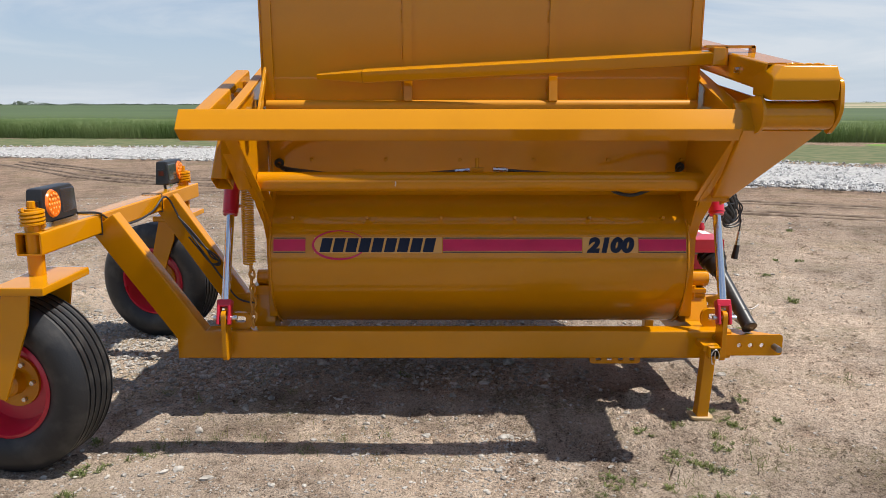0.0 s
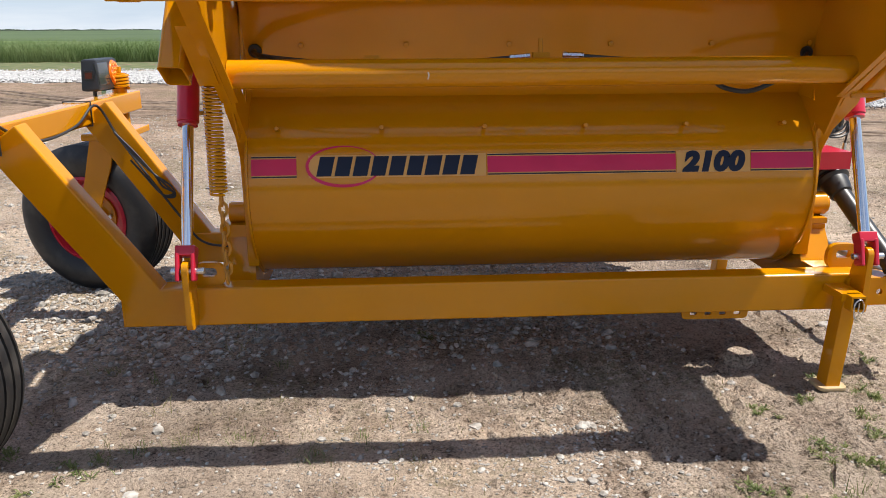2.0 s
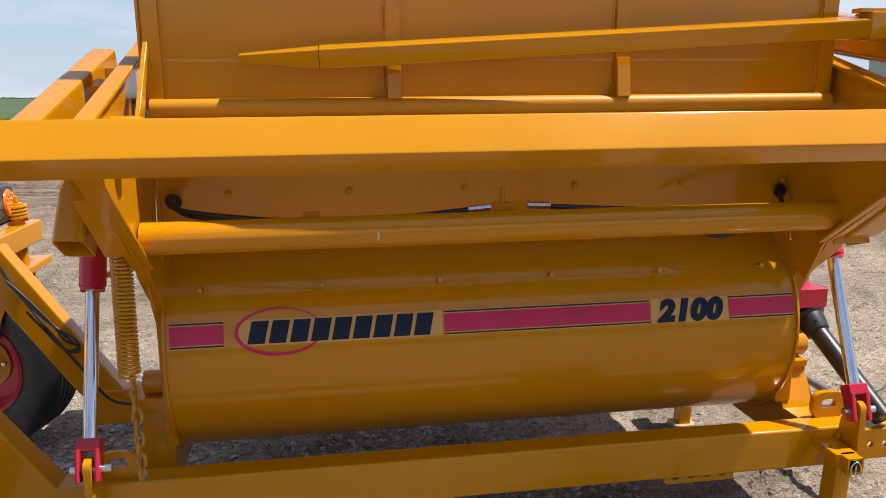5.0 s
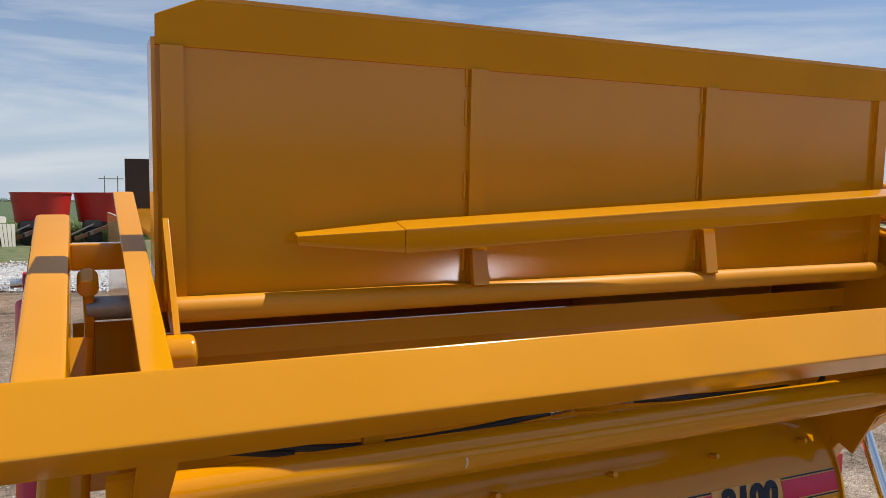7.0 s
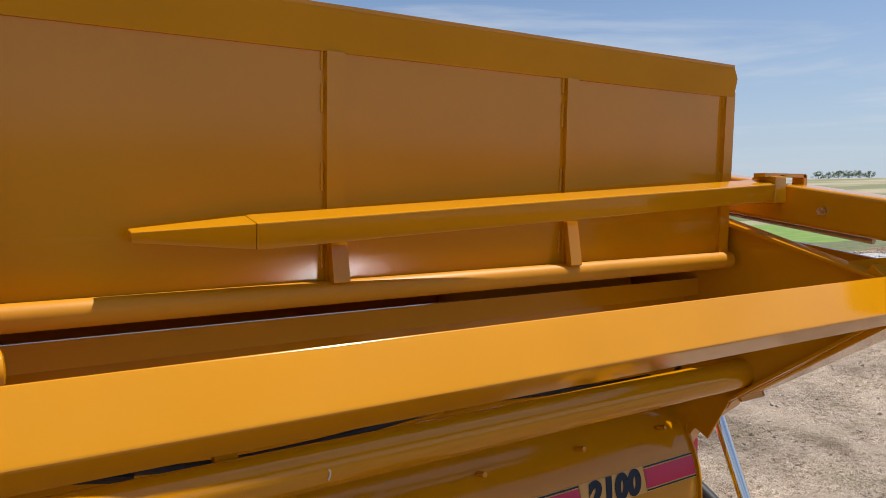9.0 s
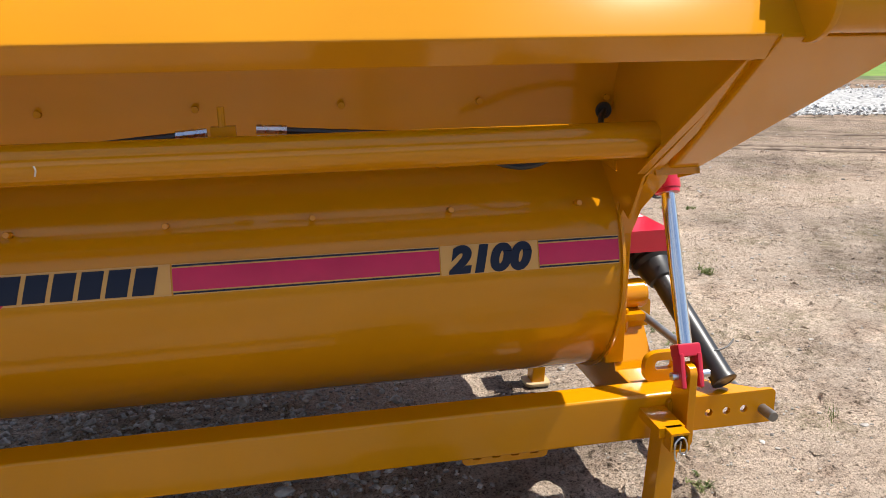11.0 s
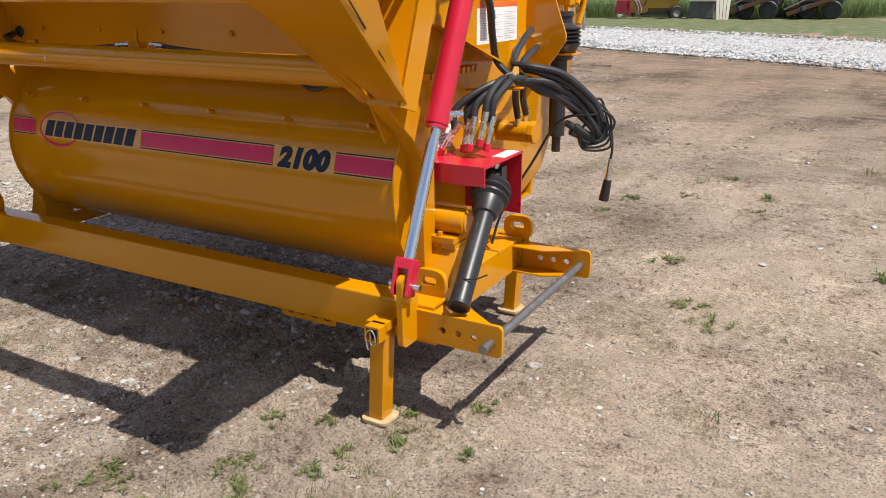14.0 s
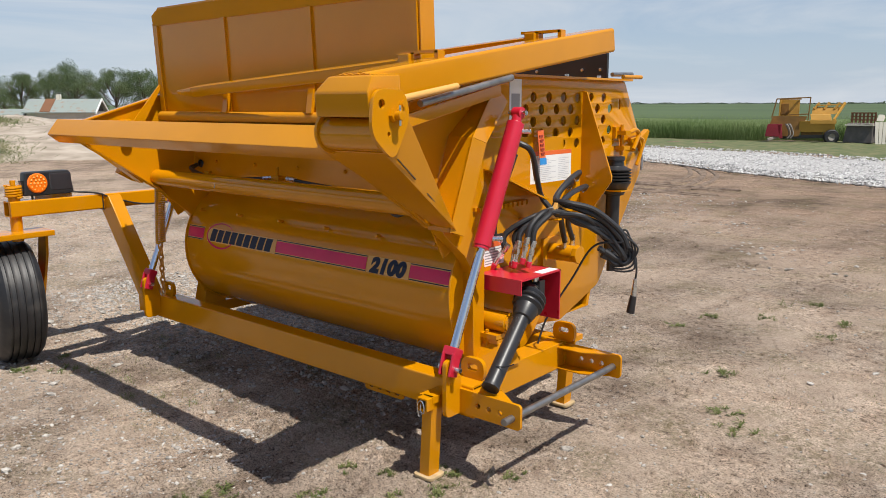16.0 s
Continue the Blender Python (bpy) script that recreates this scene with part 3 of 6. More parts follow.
def weed_mesh(rng, leaves, spread, h):
    """A low weed: several small clusters of bent, lobed leaves."""
    m = bmesh.new()
    hearts = [Vector((rng.gauss(0, 0.55), rng.gauss(0, 0.55), 0)) * spread for _ in range(7)]
    hub = m.verts.new((0, 0, -0.01))
    for i in range(leaves):
        a = rng.uniform(0, math.tau)
        ln = spread * rng.uniform(0.15, 0.62)
        w = rng.uniform(0.05, 0.10) * ln + 0.001
        rise = h * rng.uniform(0.3, 1.0)
        d, s = Vector((math.cos(a), math.sin(a), 0)), Vector((-math.sin(a), math.cos(a), 0))
        o = hearts[i % 7] + Vector((rng.uniform(-1, 1), rng.uniform(-1, 1), 0)) * spread * 0.12
        prev = None
        for k in range(6):
            t = k / 5
            p = o + d * ln * t + s * ln * 0.18 * math.sin(t * 3 + i) + Vector((0, 0, rise * math.sin(t * 2.2) + 0.003))
            ww = w * math.sin(min(1, t * 0.95 + 0.10) * math.pi) * (1.0 if k % 2 else 0.62) + 0.0006
            row = [m.verts.new(p - s * ww + Vector((0, 0, ww * 0.4))), m.verts.new(p), m.verts.new(p + s * ww + Vector((0, 0, ww * 0.4)))]
            if prev:
                m.faces.new((prev[0], prev[1], row[1], row[0]))
                m.faces.new((prev[1], prev[2], row[2], row[1]))
            else:
                m.faces.new((hub, row[0], row[1]))
            prev = row
    return m


def tuft_mesh(rng, count, spread, h):
    """A thin tuft of upright, leaning grass blades."""
    m = bmesh.new()
    hub = m.verts.new((0, 0, -0.01))
    for i in range(count):
        a, b = rng.uniform(0, math.tau), rng.uniform(0, math.tau)
        o = Vector((rng.gauss(0, 0.5), rng.gauss(0, 0.5), 0)) * spread
        d, s = Vector((math.cos(a), math.sin(a), 0)), Vector((math.cos(b), math.sin(b), 0))
        ln, lean, w = h * rng.uniform(0.35, 1.0), rng.uniform(0.1, 0.9), rng.uniform(0.0012, 0.0028)
        prev = None
        for k in range(5):
            t = k / 4
            p = o + d * ln * lean * t * t + Vector((0, 0, ln * t * (1 - 0.35 * lean * t)))
            ww = w * (1 - t * 0.85)
            row = [m.verts.new(p - s * ww), m.verts.new(p + s * ww)]
            if prev:
                m.faces.new((prev[0], prev[1], row[1], row[0]))
            else:
                m.faces.new((hub, row[0], row[1]))
            prev = row
    return m


rng = random.Random(21)


def plant(name, kinds, places, lo, hi):
    for i, (x, y) in enumerate(places):
        s = rng.uniform(lo, hi) * (1.5 if y > 5 else 1.0)
        at = Matrix.Translation((x, y, height(x, y) + 0.004)) @ Matrix.Rotation(rng.uniform(0, 6.28), 4, "Z")
        if i < len(kinds):
            kinds[i].matrix_basis = at @ Matrix.Diagonal((s, s, s, 1))
        else:
            c = copy_thing(kinds[i % len(kinds)], at)
            c.scale = (s, s, s)


DRY_GRASS = leaf_material("dry_grass", (0.16, 0.17, 0.05), 0.8, scale=9, second=(0.34, 0.29, 0.15), mix=(0.35, 0.65))
WEEDS = [(1.46, 3.82), (1.49, 3.74), (1.35, 3.62), (1.35, 3.50), (1.07, 3.41), (1.12, 3.35), (1.16, 3.32), (1.20, 3.29), (1.25, 3.24), (0.73, 3.15),
         (0.83, 3.13), (0.97, 3.08), (0.66, 3.02), (1.07, 2.99), (1.20, 2.97), (1.31, 2.96), (1.73, 3.80), (1.19, 3.75), (1.00, 3.67), (-1.58, 3.24),
         (-1.41, 3.43), (-1.68, 3.54), (-1.58, 3.02), (1.65, 4.11), (1.39, 3.95), (2.12, 7.33), (3.50, 8.04), (3.72, 8.0), (3.10, 7.37), (2.09, 5.47),
         (2.23, 5.30), (2.92, 6.33), (4.48, 9.94), (1.83, 6.07), (1.13, 6.92), (1.61, 7.58), (2.13, 7.76), (1.81, 8.27), (1.24, 7.34), (-0.23, 4.49)]
TUFTS = [(-1.33, 3.47), (-1.30, 3.52), (-1.25, 3.54), (-1.11, 3.56), (-1.08, 3.58), (-0.95, 3.60), (-0.85, 3.60), (-0.70, 3.62), (-0.66, 3.46), (-0.64, 3.44),
         (-0.41, 3.69), (-0.29, 3.65), (-0.47, 3.56), (-0.33, 3.44), (1.48, 3.55), (1.42, 3.33), (1.46, 3.24), (1.63, 3.47), (1.06, 3.16), (-1.64, 4.22),
         (-1.55, 4.20), (-1.36, 4.09), (-1.09, 4.39), (-0.85, 4.22), (-1.10, 4.64), (-1.23, 3.79), (1.74, 8.24), (1.62, 8.10), (3.03, 8.84), (2.77, 8.97), (2.40, 4.40)]
kinds = []
for i in range(5):
    ob = part("weed", weed_mesh(rng, rng.randint(70, 110), rng.uniform(0.085, 0.12), rng.uniform(0.03, 0.065)), WEED)
    kinds.append(tagged(ob, "low green leafy weed growing in the dirt", "weed", "weeds on the dirt"))
plant("weed", kinds, WEEDS, 0.36, 0.68)
kinds = []
for i in range(3):
    ob = part("grass_tuft", tuft_mesh(rng, rng.randint(26, 46), rng.uniform(0.03, 0.06), rng.uniform(0.06, 0.10)), DRY_GRASS if i == 1 else WEED)
    kinds.append(tagged(ob, "thin tuft of pale dry grass in the dirt" if i == 1 else "thin tuft of green grass in the dirt", "grass", "grass tufts on the dirt"))
plant("grass_tuft", kinds, TUFTS, 0.8, 1.4)


def tuft_root(r):
    while True:
        x, y = r.uniform(-4, 6), r.uniform(0.8, 14)
        if noise.noise((x * 0.9, y * 0.9, 4)) > 0.22 or (x < 0.5 and 3.2 < y < 4.8 and noise.noise((x * 2, y * 2, 6)) > 0.25):
            return x, y, height(x, y) - 0.002


# ---- the bale processor ----
MACHINE = thing("bale_processor", (0.2, 4.4, 0.0), "glossy yellow towed bale processor standing on bare dirt", "farm machine")
X0, X1 = -0.913, 1.298          # the drum's ends

# lower frame
part("side_beam", bar((-1.39, 4.01, 0.3615), (1.52, 4.01, 0.3615), 0.10, 0.151, hollow=0.008), YELLOW, MACHINE)
part("side_beam", bar((-1.39, 4.86, 0.3615), (1.47, 4.86, 0.3615), 0.10, 0.151, hollow=0.008), YELLOW, MACHINE)
part("cross_beam", bar((1.40, 4.06, 0.365), (1.40, 4.81, 0.365), 0.12, 0.14), YELLOW, MACHINE)
part("cross_beam", bar((-0.985, 4.06, 0.325), (-0.985, 4.81, 0.325), 0.10, 0.07), YELLOW, MACHINE)
part("beam_cap", box((-1.400, 3.962, 0.288), (-1.391, 4.058, 0.435)), YELLOW, MACHINE)
for y, z0, z1 in ((3.953, 0.308, 0.420), (4.83, 0.300, 0.420)):
    out = rounded([(1.42, z0), (1.786, z0), (1.786, z1), (1.42, z1)], 0.02)
    part("hitch_plate", plate(out, [circle(x, (z0 + z1) / 2 - 0.002, 0.014) for x in (1.56, 1.62, 1.68)], "y", y - 0.008, y + 0.008), YELLOW, MACHINE)
part("plate_flange", prism([(1.46, 4.822), (1.74, 4.822), (1.60, 4.745), (1.46, 4.745)], "z", 0.412, 0.420, 0.002), YELLOW, MACHINE)
part("plate_flange", prism([(1.46, 4.822), (1.74, 4.822), (1.60, 4.745), (1.46, 4.745)], "z", 0.300, 0.308, 0.002), YELLOW, MACHINE)
part("plate_flange", prism([(1.46, 3.961), (1.74, 3.961), (1.60, 4.06), (1.46, 4.06)], "z", 0.412, 0.420, 0.002), YELLOW, MACHINE)
part("plate_flange", prism([(1.46, 3.961), (1.74, 3.961), (1.60, 4.06), (1.46, 4.06)], "z", 0.308, 0.316, 0.002), YELLOW, MACHINE)
part("drawbar_pin", rod((1.745, 3.885, 0.356), (1.745, 4.875, 0.356), 0.0165, bevel=0.002), STEEL, MACHINE, "bare steel hitch pin")
for y in (4.055, 4.83):
    out = rounded([(1.385, 0.43), (1.515, 0.43), (1.515, 0.535), (1.385, 0.535)], 0.05)
    part("lifting_eye", plate(out, [slot(1.45, 0.492, 0.062, 0.034)], "y", y - 0.012, y + 0.012), YELLOW, MACHINE)
strap = rounded([(0.786, 0.245), (1.055, 0.245), (1.055, 0.30), (0.786, 0.30)], 0.02)
part("strap_plate", plate(strap, [slot(0.832 + i * 0.06, 0.268, 0.03, 0.018) for i in range(4)], "y", 4.0, 4.01), YELLOW, MACHINE)


def jack(x, y):
    j = part("jack", bar((x - 0.018, y, 0.012), (x + 0.006, y, 0.385), 0.058, 0.072, up=(0, 1, 0), bevel=0.004), YELLOW, MACHINE)
    part("collar", box((x - 0.036, y - 0.042, 0.372), (x + 0.044, y + 0.09, 0.402), 0.006), YELLOW, j)
    # foot plate in cream, paler than the yellow leg
    part("foot_plate", prism(rounded([(x - 0.076, y - 0.055), (x + 0.038, y - 0.055), (x + 0.038, y + 0.055), (x - 0.076, y + 0.055)], 0.03), "z", 0.0, 0.016, 0.004), PALE_CREAM, j, "pale cream foot plate")
    part("socket", bar((x + 0.012, y - 0.080, 0.372), (x + 0.012, y - 0.03, 0.372), 0.060, 0.060, hollow=0.007, bevel=0.003), YELLOW, j)
    # black sheet inside the open socket, drawn in place of its shade
    part("socket_plug", box((x - 0.010, y - 0.052, 0.350), (x + 0.034, y - 0.046, 0.394), 0.001), BLACK, j, "black sheet standing in for the shade in the pin socket")
    loop = [(0.010, 0.408), (0.010, 0.372), (0.026, 0.366), (0.030, 0.392), (0.020, 0.416), (0.006, 0.418), (-0.008, 0.398), (-0.004, 0.352), (0.004, 0.346)]
    part("lock_pin", hose([(x + a, y - 0.085, b - 0.028) for a, b in loop], 0.0028, 6, 4), ZINC, j)


jack(1.365, 3.86)
jack(1.365, 5.00)

# drum: lower round sheet, straight upper sheet
DC, DR = (4.46, 0.77), 0.40


def drum_profile(n=38):
    pts = []
    for i in range(n + 1):
        a = radians(62 - 152 * i / n)      # from a little above the axis, round the front, to the underside
        pts.append((DC[0] - DR * math.cos(a), DC[1] + DR * math.sin(a)))
    return pts


def sheet(profile, x0, x1, thick):
    """A bent sheet along x, closed all round."""
    m = bmesh.new()
    norm = []
    for i in range(len(profile)):
        a, b = Vector(profile[max(i - 1, 0)]), Vector(profile[min(i + 1, len(profile) - 1)])
        d = (b - a).normalized()
        norm.append(Vector((-d.y, d.x)))
    rows = []
    for x in (x0, x1):
        rows.append(([m.verts.new((x, *p)) for p in profile], [m.verts.new((x, p[0] + q.x * thick, p[1] + q.y * thick)) for p, q in zip(profile, norm)]))
    for i in range(len(profile) - 1):
        (a, ai), (b, bi) = rows
        m.faces.new((a[i], a[i + 1], b[i + 1], b[i]))
        m.faces.new((ai[i], bi[i], bi[i + 1], ai[i + 1]))
        m.faces.new((a[i], ai[i], ai[i + 1], a[i + 1]))
        m.faces.new((b[i], b[i + 1], bi[i + 1], bi[i]))
    for i in (0, len(profile) - 1):
        (a, ai), (b, bi) = rows
        m.faces.new((a[i], b[i], bi[i], ai[i]))
    bmesh.ops.recalc_face_normals(m, faces=m.faces)
    return m


under = [(DC[0] + DR * math.sin(radians(a)), DC[1] - DR * math.cos(radians(a))) for a in range(0, 80, 6)]
drum = part("drum_sheet", sheet(drum_profile() + under[1:], X0, X1, 0.006), YELLOW, MACHINE)
FOLD = drum_profile()[0]
part("upper_sheet", sheet([(4.08, 1.50), (4.115, 1.475), (4.188, 1.30), (FOLD[0] + 0.002, FOLD[1] - 0.01)], X0, X1, 0.006), YELLOW, MACHINE)
part("top_rail", box((X0, 4.066, 1.475), (X1, 4.082, 1.533), 0.004), YELLOW, MACHINE)
for x in (-0.80, -0.405, -0.01, 0.383, 0.78, 1.17):
    part("bolt", rod((x, 4.135, 1.012), (x, 4.10, 1.02), 0.009, seg=10, bevel=0.002), YELLOW, MACHINE)
    part("bolt", rod((x + 0.1, 4.19, 1.32), (x + 0.1, 4.165, 1.32), 0.010, seg=10, bevel=0.002), YELLOW, MACHINE)


def end_plate(x, out):
    pts = [(DC[0] - (DR + 0.012) * math.cos(radians(a)), DC[1] + (DR + 0.012) * math.sin(radians(a))) for a in range(38, -150, -8)]
    pts += [(5.0, 0.9), (5.0, 1.50), (4.16, 1.52)]
    return part("end_plate", prism(pts, "x", x, x + out * 0.01, 0.002), YELLOW, MACHINE)


end_plate(X0, -1)
end_plate(X1, 1)

# decal band, laid on the drum's front


def on_drum(u, v, lift):
    """A place on the drum: u along x, v up its round from the axis height."""
    a = v / DR
    r = DR + lift
    return (u, DC[0] - r * math.cos(a), DC[1] + r * math.sin(a))


def decal(name, u0, u1, v0, v1, mat, lift=0.0015, label="", slant=0.0, cells=8):
    m = bmesh.new()
    rows = []
    for k in range(cells + 1):
        v = v0 + (v1 - v0) * k / cells
        s = slant * (v - (v0 + v1) / 2)
        rows.append([m.verts.new(on_drum(u0 + s, v, lift)), m.verts.new(on_drum(u1 + s, v, lift))])
    for a, b in zip(rows, rows[1:]):
        m.faces.new((a[0], a[1], b[1], b[0]))
    return part(name, m, mat, drum, label)


BAND = [(-0.900, -0.730), (-0.001, 0.7375), (1.038, 1.290)]
V0, V1 = 0.064, 0.150
for a, b in BAND:
    decal("stripe", a, b, V0, V1, TAN, 0.001, "red stripe with navy and tan edges")
    decal("stripe_core", a, b, V0 + 0.012, V1 - 0.012, MAGENTA, 0.002)
    decal("stripe_edge", a, b, V0 + 0.003, V0 + 0.008, NAVY, 0.0022)
    decal("stripe_edge", a, b, V1 - 0.008, V1 - 0.003, NAVY, 0.0022)
decal("decal_ground", 0.741, 1.035, V0, V1, TAN, 0.001)
decal("decal_ground", -0.685, -0.006, V0, V1, TAN, 0.001)

# model number
cu = bpy.data.curves.new("tmp", "FONT")
cu.body, cu.size, cu.shear, cu.offset, cu.extrude = "2100", 0.098, 0.20, 0.0070, 0.0
cu.space_character = 1.06
num = flat_mesh(cu, "z", 0)
bmesh.ops.subdivide_edges(num, edges=[e for e in num.edges if e.calc_length() > 0.02], cuts=2, use_grid_fill=False)
xs = [v.co.x for v in num.verts]
ys = [v.co.y for v in num.verts]
for v in num.verts:
    u = 0.762 + (v.co.x - min(xs)) / (max(xs) - min(xs)) * 0.2535
    w = V0 + 0.001 + (v.co.y - min(ys)) / (max(ys) - min(ys)) * (V1 - V0 - 0.002)
    v.co = on_drum(u, w, 0.0030)
part("model_number", num, NAVY, drum, "bold navy slanted model number 2100", smooth=False)

# the maker's mark as plain slanted blocks, and its red ring
for i in range(9):
    u = -0.648 + i * 0.0685
    decal("mark_block", u, u + 0.056, V0 + 0.006, V1 - 0.006, NAVY, 0.0026, slant=0.22)
ring = bmesh.new()
inner, outer = [], []
for i in range(48):
    t = i / 48 * math.tau
    w = 0.0085 + 0.0045 * math.cos(t - 3.9)
    inner.append(ring.verts.new(on_drum(-0.553 + (0.143 - w) * math.cos(t), 0.107 + (0.080 - w) * math.sin(t), 0.0020)))
    outer.append(ring.verts.new(on_drum(-0.553 + 0.143 * math.cos(t), 0.107 + 0.080 * math.sin(t), 0.0020)))
for i in range(48):
    j = (i + 1) % 48
    ring.faces.new((inner[i], outer[i], outer[j], inner[j]))
part("mark_ring", ring, MAGENTA, drum, "red oval ring")

# loader cross tube (tilted), torque pipe, side plates
lip_up = Vector((0, -0.79, 0.61))
part("loader_tube", bar((-1.143, 3.412, 1.523), (1.335, 3.412, 1.523), 0.110, 0.085, up=lip_up, bevel=0.006), YELLOW, MACHINE)
part("torque_pipe", rod((-0.919, 3.894, 1.231), (1.322, 3.894, 1.231), 0.049, seg=32), YELLOW, MACHINE)
for x in (-0.93, 1.295):
    pts = [(3.40, 1.49), (3.45, 1.575), (4.32, 1.835), (4.55, 1.835), (4.55, 1.45), (4.18, 1.42), (4.10, 1.02), (4.02, 0.98), (3.94, 1.12), (3.83, 1.19)]
    part("side_plate", prism(pts, "x", x - 0.005, x + 0.005, 0.002), YELLOW, MACHINE)
    part("side_flange", bar((x, 3.44, 1.575), (x, 4.33, 1.842), 0.070 if x > 0 else 0.046, 0.012, bevel=0.003), YELLOW, MACHINE)
    part("side_flange", bar((x, 3.41, 1.485), (x, 3.93, 1.135), 0.060, 0.012, bevel=0.003), YELLOW, MACHINE)
    outline = [(3.88, 1.205), (3.95, 1.10), (4.09, 0.99), (4.15, 0.90), (4.16, 0.46), (4.24, 0.46), (4.24, 0.95), (4.12, 1.13), (3.98, 1.22)]
    part("end_post", prism(outline, "x", *((1.302, 1.366) if x > 0 else (-0.955, -0.912)), 0.004), YELLOW, MACHINE)

# left loader arm
part("loader_arm", bar((-1.085, 3.42, 1.500), (-1.085, 4.34, 1.747), 0.075, 0.10, bevel=0.010), YELLOW, MACHINE)
part("loader_arm_leg", bar((-1.050, 3.945, 1.535), (-1.068, 3.765, 1.233), 0.085, 0.125, up=(0, 0.86, -0.51), bevel=0.010, hollow=0.006), YELLOW, MACHINE)
part("arm_link", bar((-1.05, 4.20, 1.70), (-0.93, 4.20, 1.70), 0.06, 0.06), YELLOW, MACHINE)
part("link_plate", hull([(x, y, z) for x in (-1.00, -0.935) for y, z in ((3.56, 1.39), (3.565, 1.40), (3.80, 1.20), (3.81, 1.215))], 0.0), YELLOW, MACHINE)
part("pivot_shaft", rod((-1.02, 3.97, 1.61), (-0.89, 3.97, 1.61), 0.024), STEEL, MACHINE)
part("pivot_lug", hull([(-1.025, 3.95, 1.45), (-1.005, 3.95, 1.45), (-1.025, 4.0, 1.45), (-1.005, 4.0, 1.45), (-1.025, 3.95, 1.66), (-1.005, 3.95, 1.66), (-1.025, 4.0, 1.66), (-1.005, 4.0, 1.66)], 0.006), YELLOW, MACHINE)
part("pivot_cap", rod((-1.016, 3.93, 1.652), (-1.016, 3.985, 1.675), 0.020, bevel=0.006), YELLOW, MACHINE)
part("arm_web", box((-1.046, 4.022, 1.22), (-0.935, 4.030, 1.575), 0.002), YELLOW, MACHINE)
part("stop_roller", rod((-0.935, 3.70, 1.555), (-0.845, 3.70, 1.555), 0.035, bevel=0.012), YELLOW, MACHINE)

# right loader bracket, ear and long arm
part("loader_bracket", hull([(1.355, 3.86, 1.17), (1.44, 3.86, 1.17), (1.355, 3.95, 1.125), (1.44, 3.95, 1.125), (1.27, 3.34, 1.50), (1.61, 3.34, 1.50), (1.27, 3.47, 1.62), (1.61, 3.47, 1.62)], 0.006), YELLOW, MACHINE)
ear = rounded([(3.262, 1.722), (3.41, 1.722), (3.44, 1.63), (3.355, 1.47), (3.245, 1.57)], 0.05)
part("ear_plate", plate(ear, [circle(3.297, 1.672, 0.017), circle(3.33, 1.568, 0.009)], "x", 1.628, 1.645), YELLOW, MACHINE)
pin = part("ear_pin", rod((1.60, 3.355, 1.632), (1.688, 3.355, 1.632), 0.017, bevel=0.003), YELLOW, MACHINE)
part("nut", rod((1.645, 3.355, 1.632), (1.663, 3.355, 1.632), 0.027, seg=6), YELLOW, pin)
part("keeper_bolt", rod((1.645, 3.395, 1.672), (1.659, 3.395, 1.672), 0.013, seg=6), YELLOW, pin)
part("keeper", bar((1.652, 3.355, 1.632), (1.652, 3.395, 1.672), 0.008, 0.018, bevel=0.002), YELLOW, pin)
part("cotter", rod((1.675, 3.355, 1.597), (1.675, 3.355, 1.667), 0.004, seg=6), ZINC, pin)
part("arm_cylinder_rod", rod((1.585, 3.46, 1.690), (1.56, 3.80, 1.740), 0.013), TAN, MACHINE)
part("arm_cylinder", rod((1.545, 3.60, 1.672), (1.50, 4.25, 1.785), 0.015, bevel=0.003), STEEL, MACHINE, "grey steel arm cylinder")
for (ya, za), (yb, zb) in (((3.42, 1.475), (3.56, 1.39)), ((3.66, 1.325), (3.76, 1.265))):
    part("seam", bar((1.6225 - (ya - 3.34) * 0.305, ya, za), (1.6225 - (yb - 3.34) * 0.305, yb, zb), 0.003, 0.004, bevel=0.0), BLACK, MACHINE)
part("arm_head", hull([(1.345, 3.258, 1.625), (1.627, 3.258, 1.625), (1.345, 3.250, 1.712), (1.624, 3.250, 1.712), (1.395, 3.278, 1.768), (1.620, 3.278, 1.768), (1.36, 3.50, 1.795), (1.615, 3.42, 1.775), (1.345, 3.46, 1.65), (1.620, 3.42, 1.64)], 0.008), YELLOW, MACHINE)
part("pivot_tube", rod((1.335, 3.335, 1.565), (1.627, 3.335, 1.565), 0.060, bevel=0.006, seg=32), YELLOW, MACHINE)
part("pivot_disc", rod((1.322, 3.345, 1.568), (1.337, 3.345, 1.568), 0.080, bevel=0.003, seg=32), YELLOW, MACHINE)
part("pivot_cheek", hull([(1.335, 3.33, 1.655), (1.345, 3.33, 1.655), (1.335, 3.34, 1.50), (1.345, 3.34, 1.50), (1.312, 3.56, 1.62), (1.322, 3.56, 1.62), (1.312, 3.56, 1.53), (1.322, 3.56, 1.53)], 0.002), YELLOW, MACHINE)
part("weld_bead", hose([(1.42 + 0.012 * i, 3.31 + 0.002 * (i % 2), 1.771 + 0.002 * (i % 3)) for i in range(14)], 0.005, 6, 2), YELLOW, MACHINE)
part("long_arm", bar((1.43, 3.36, 1.722), (1.43, 5.15, 1.997), 0.155, 0.122, bevel=0.009, hollow=0.008), YELLOW, MACHINE)


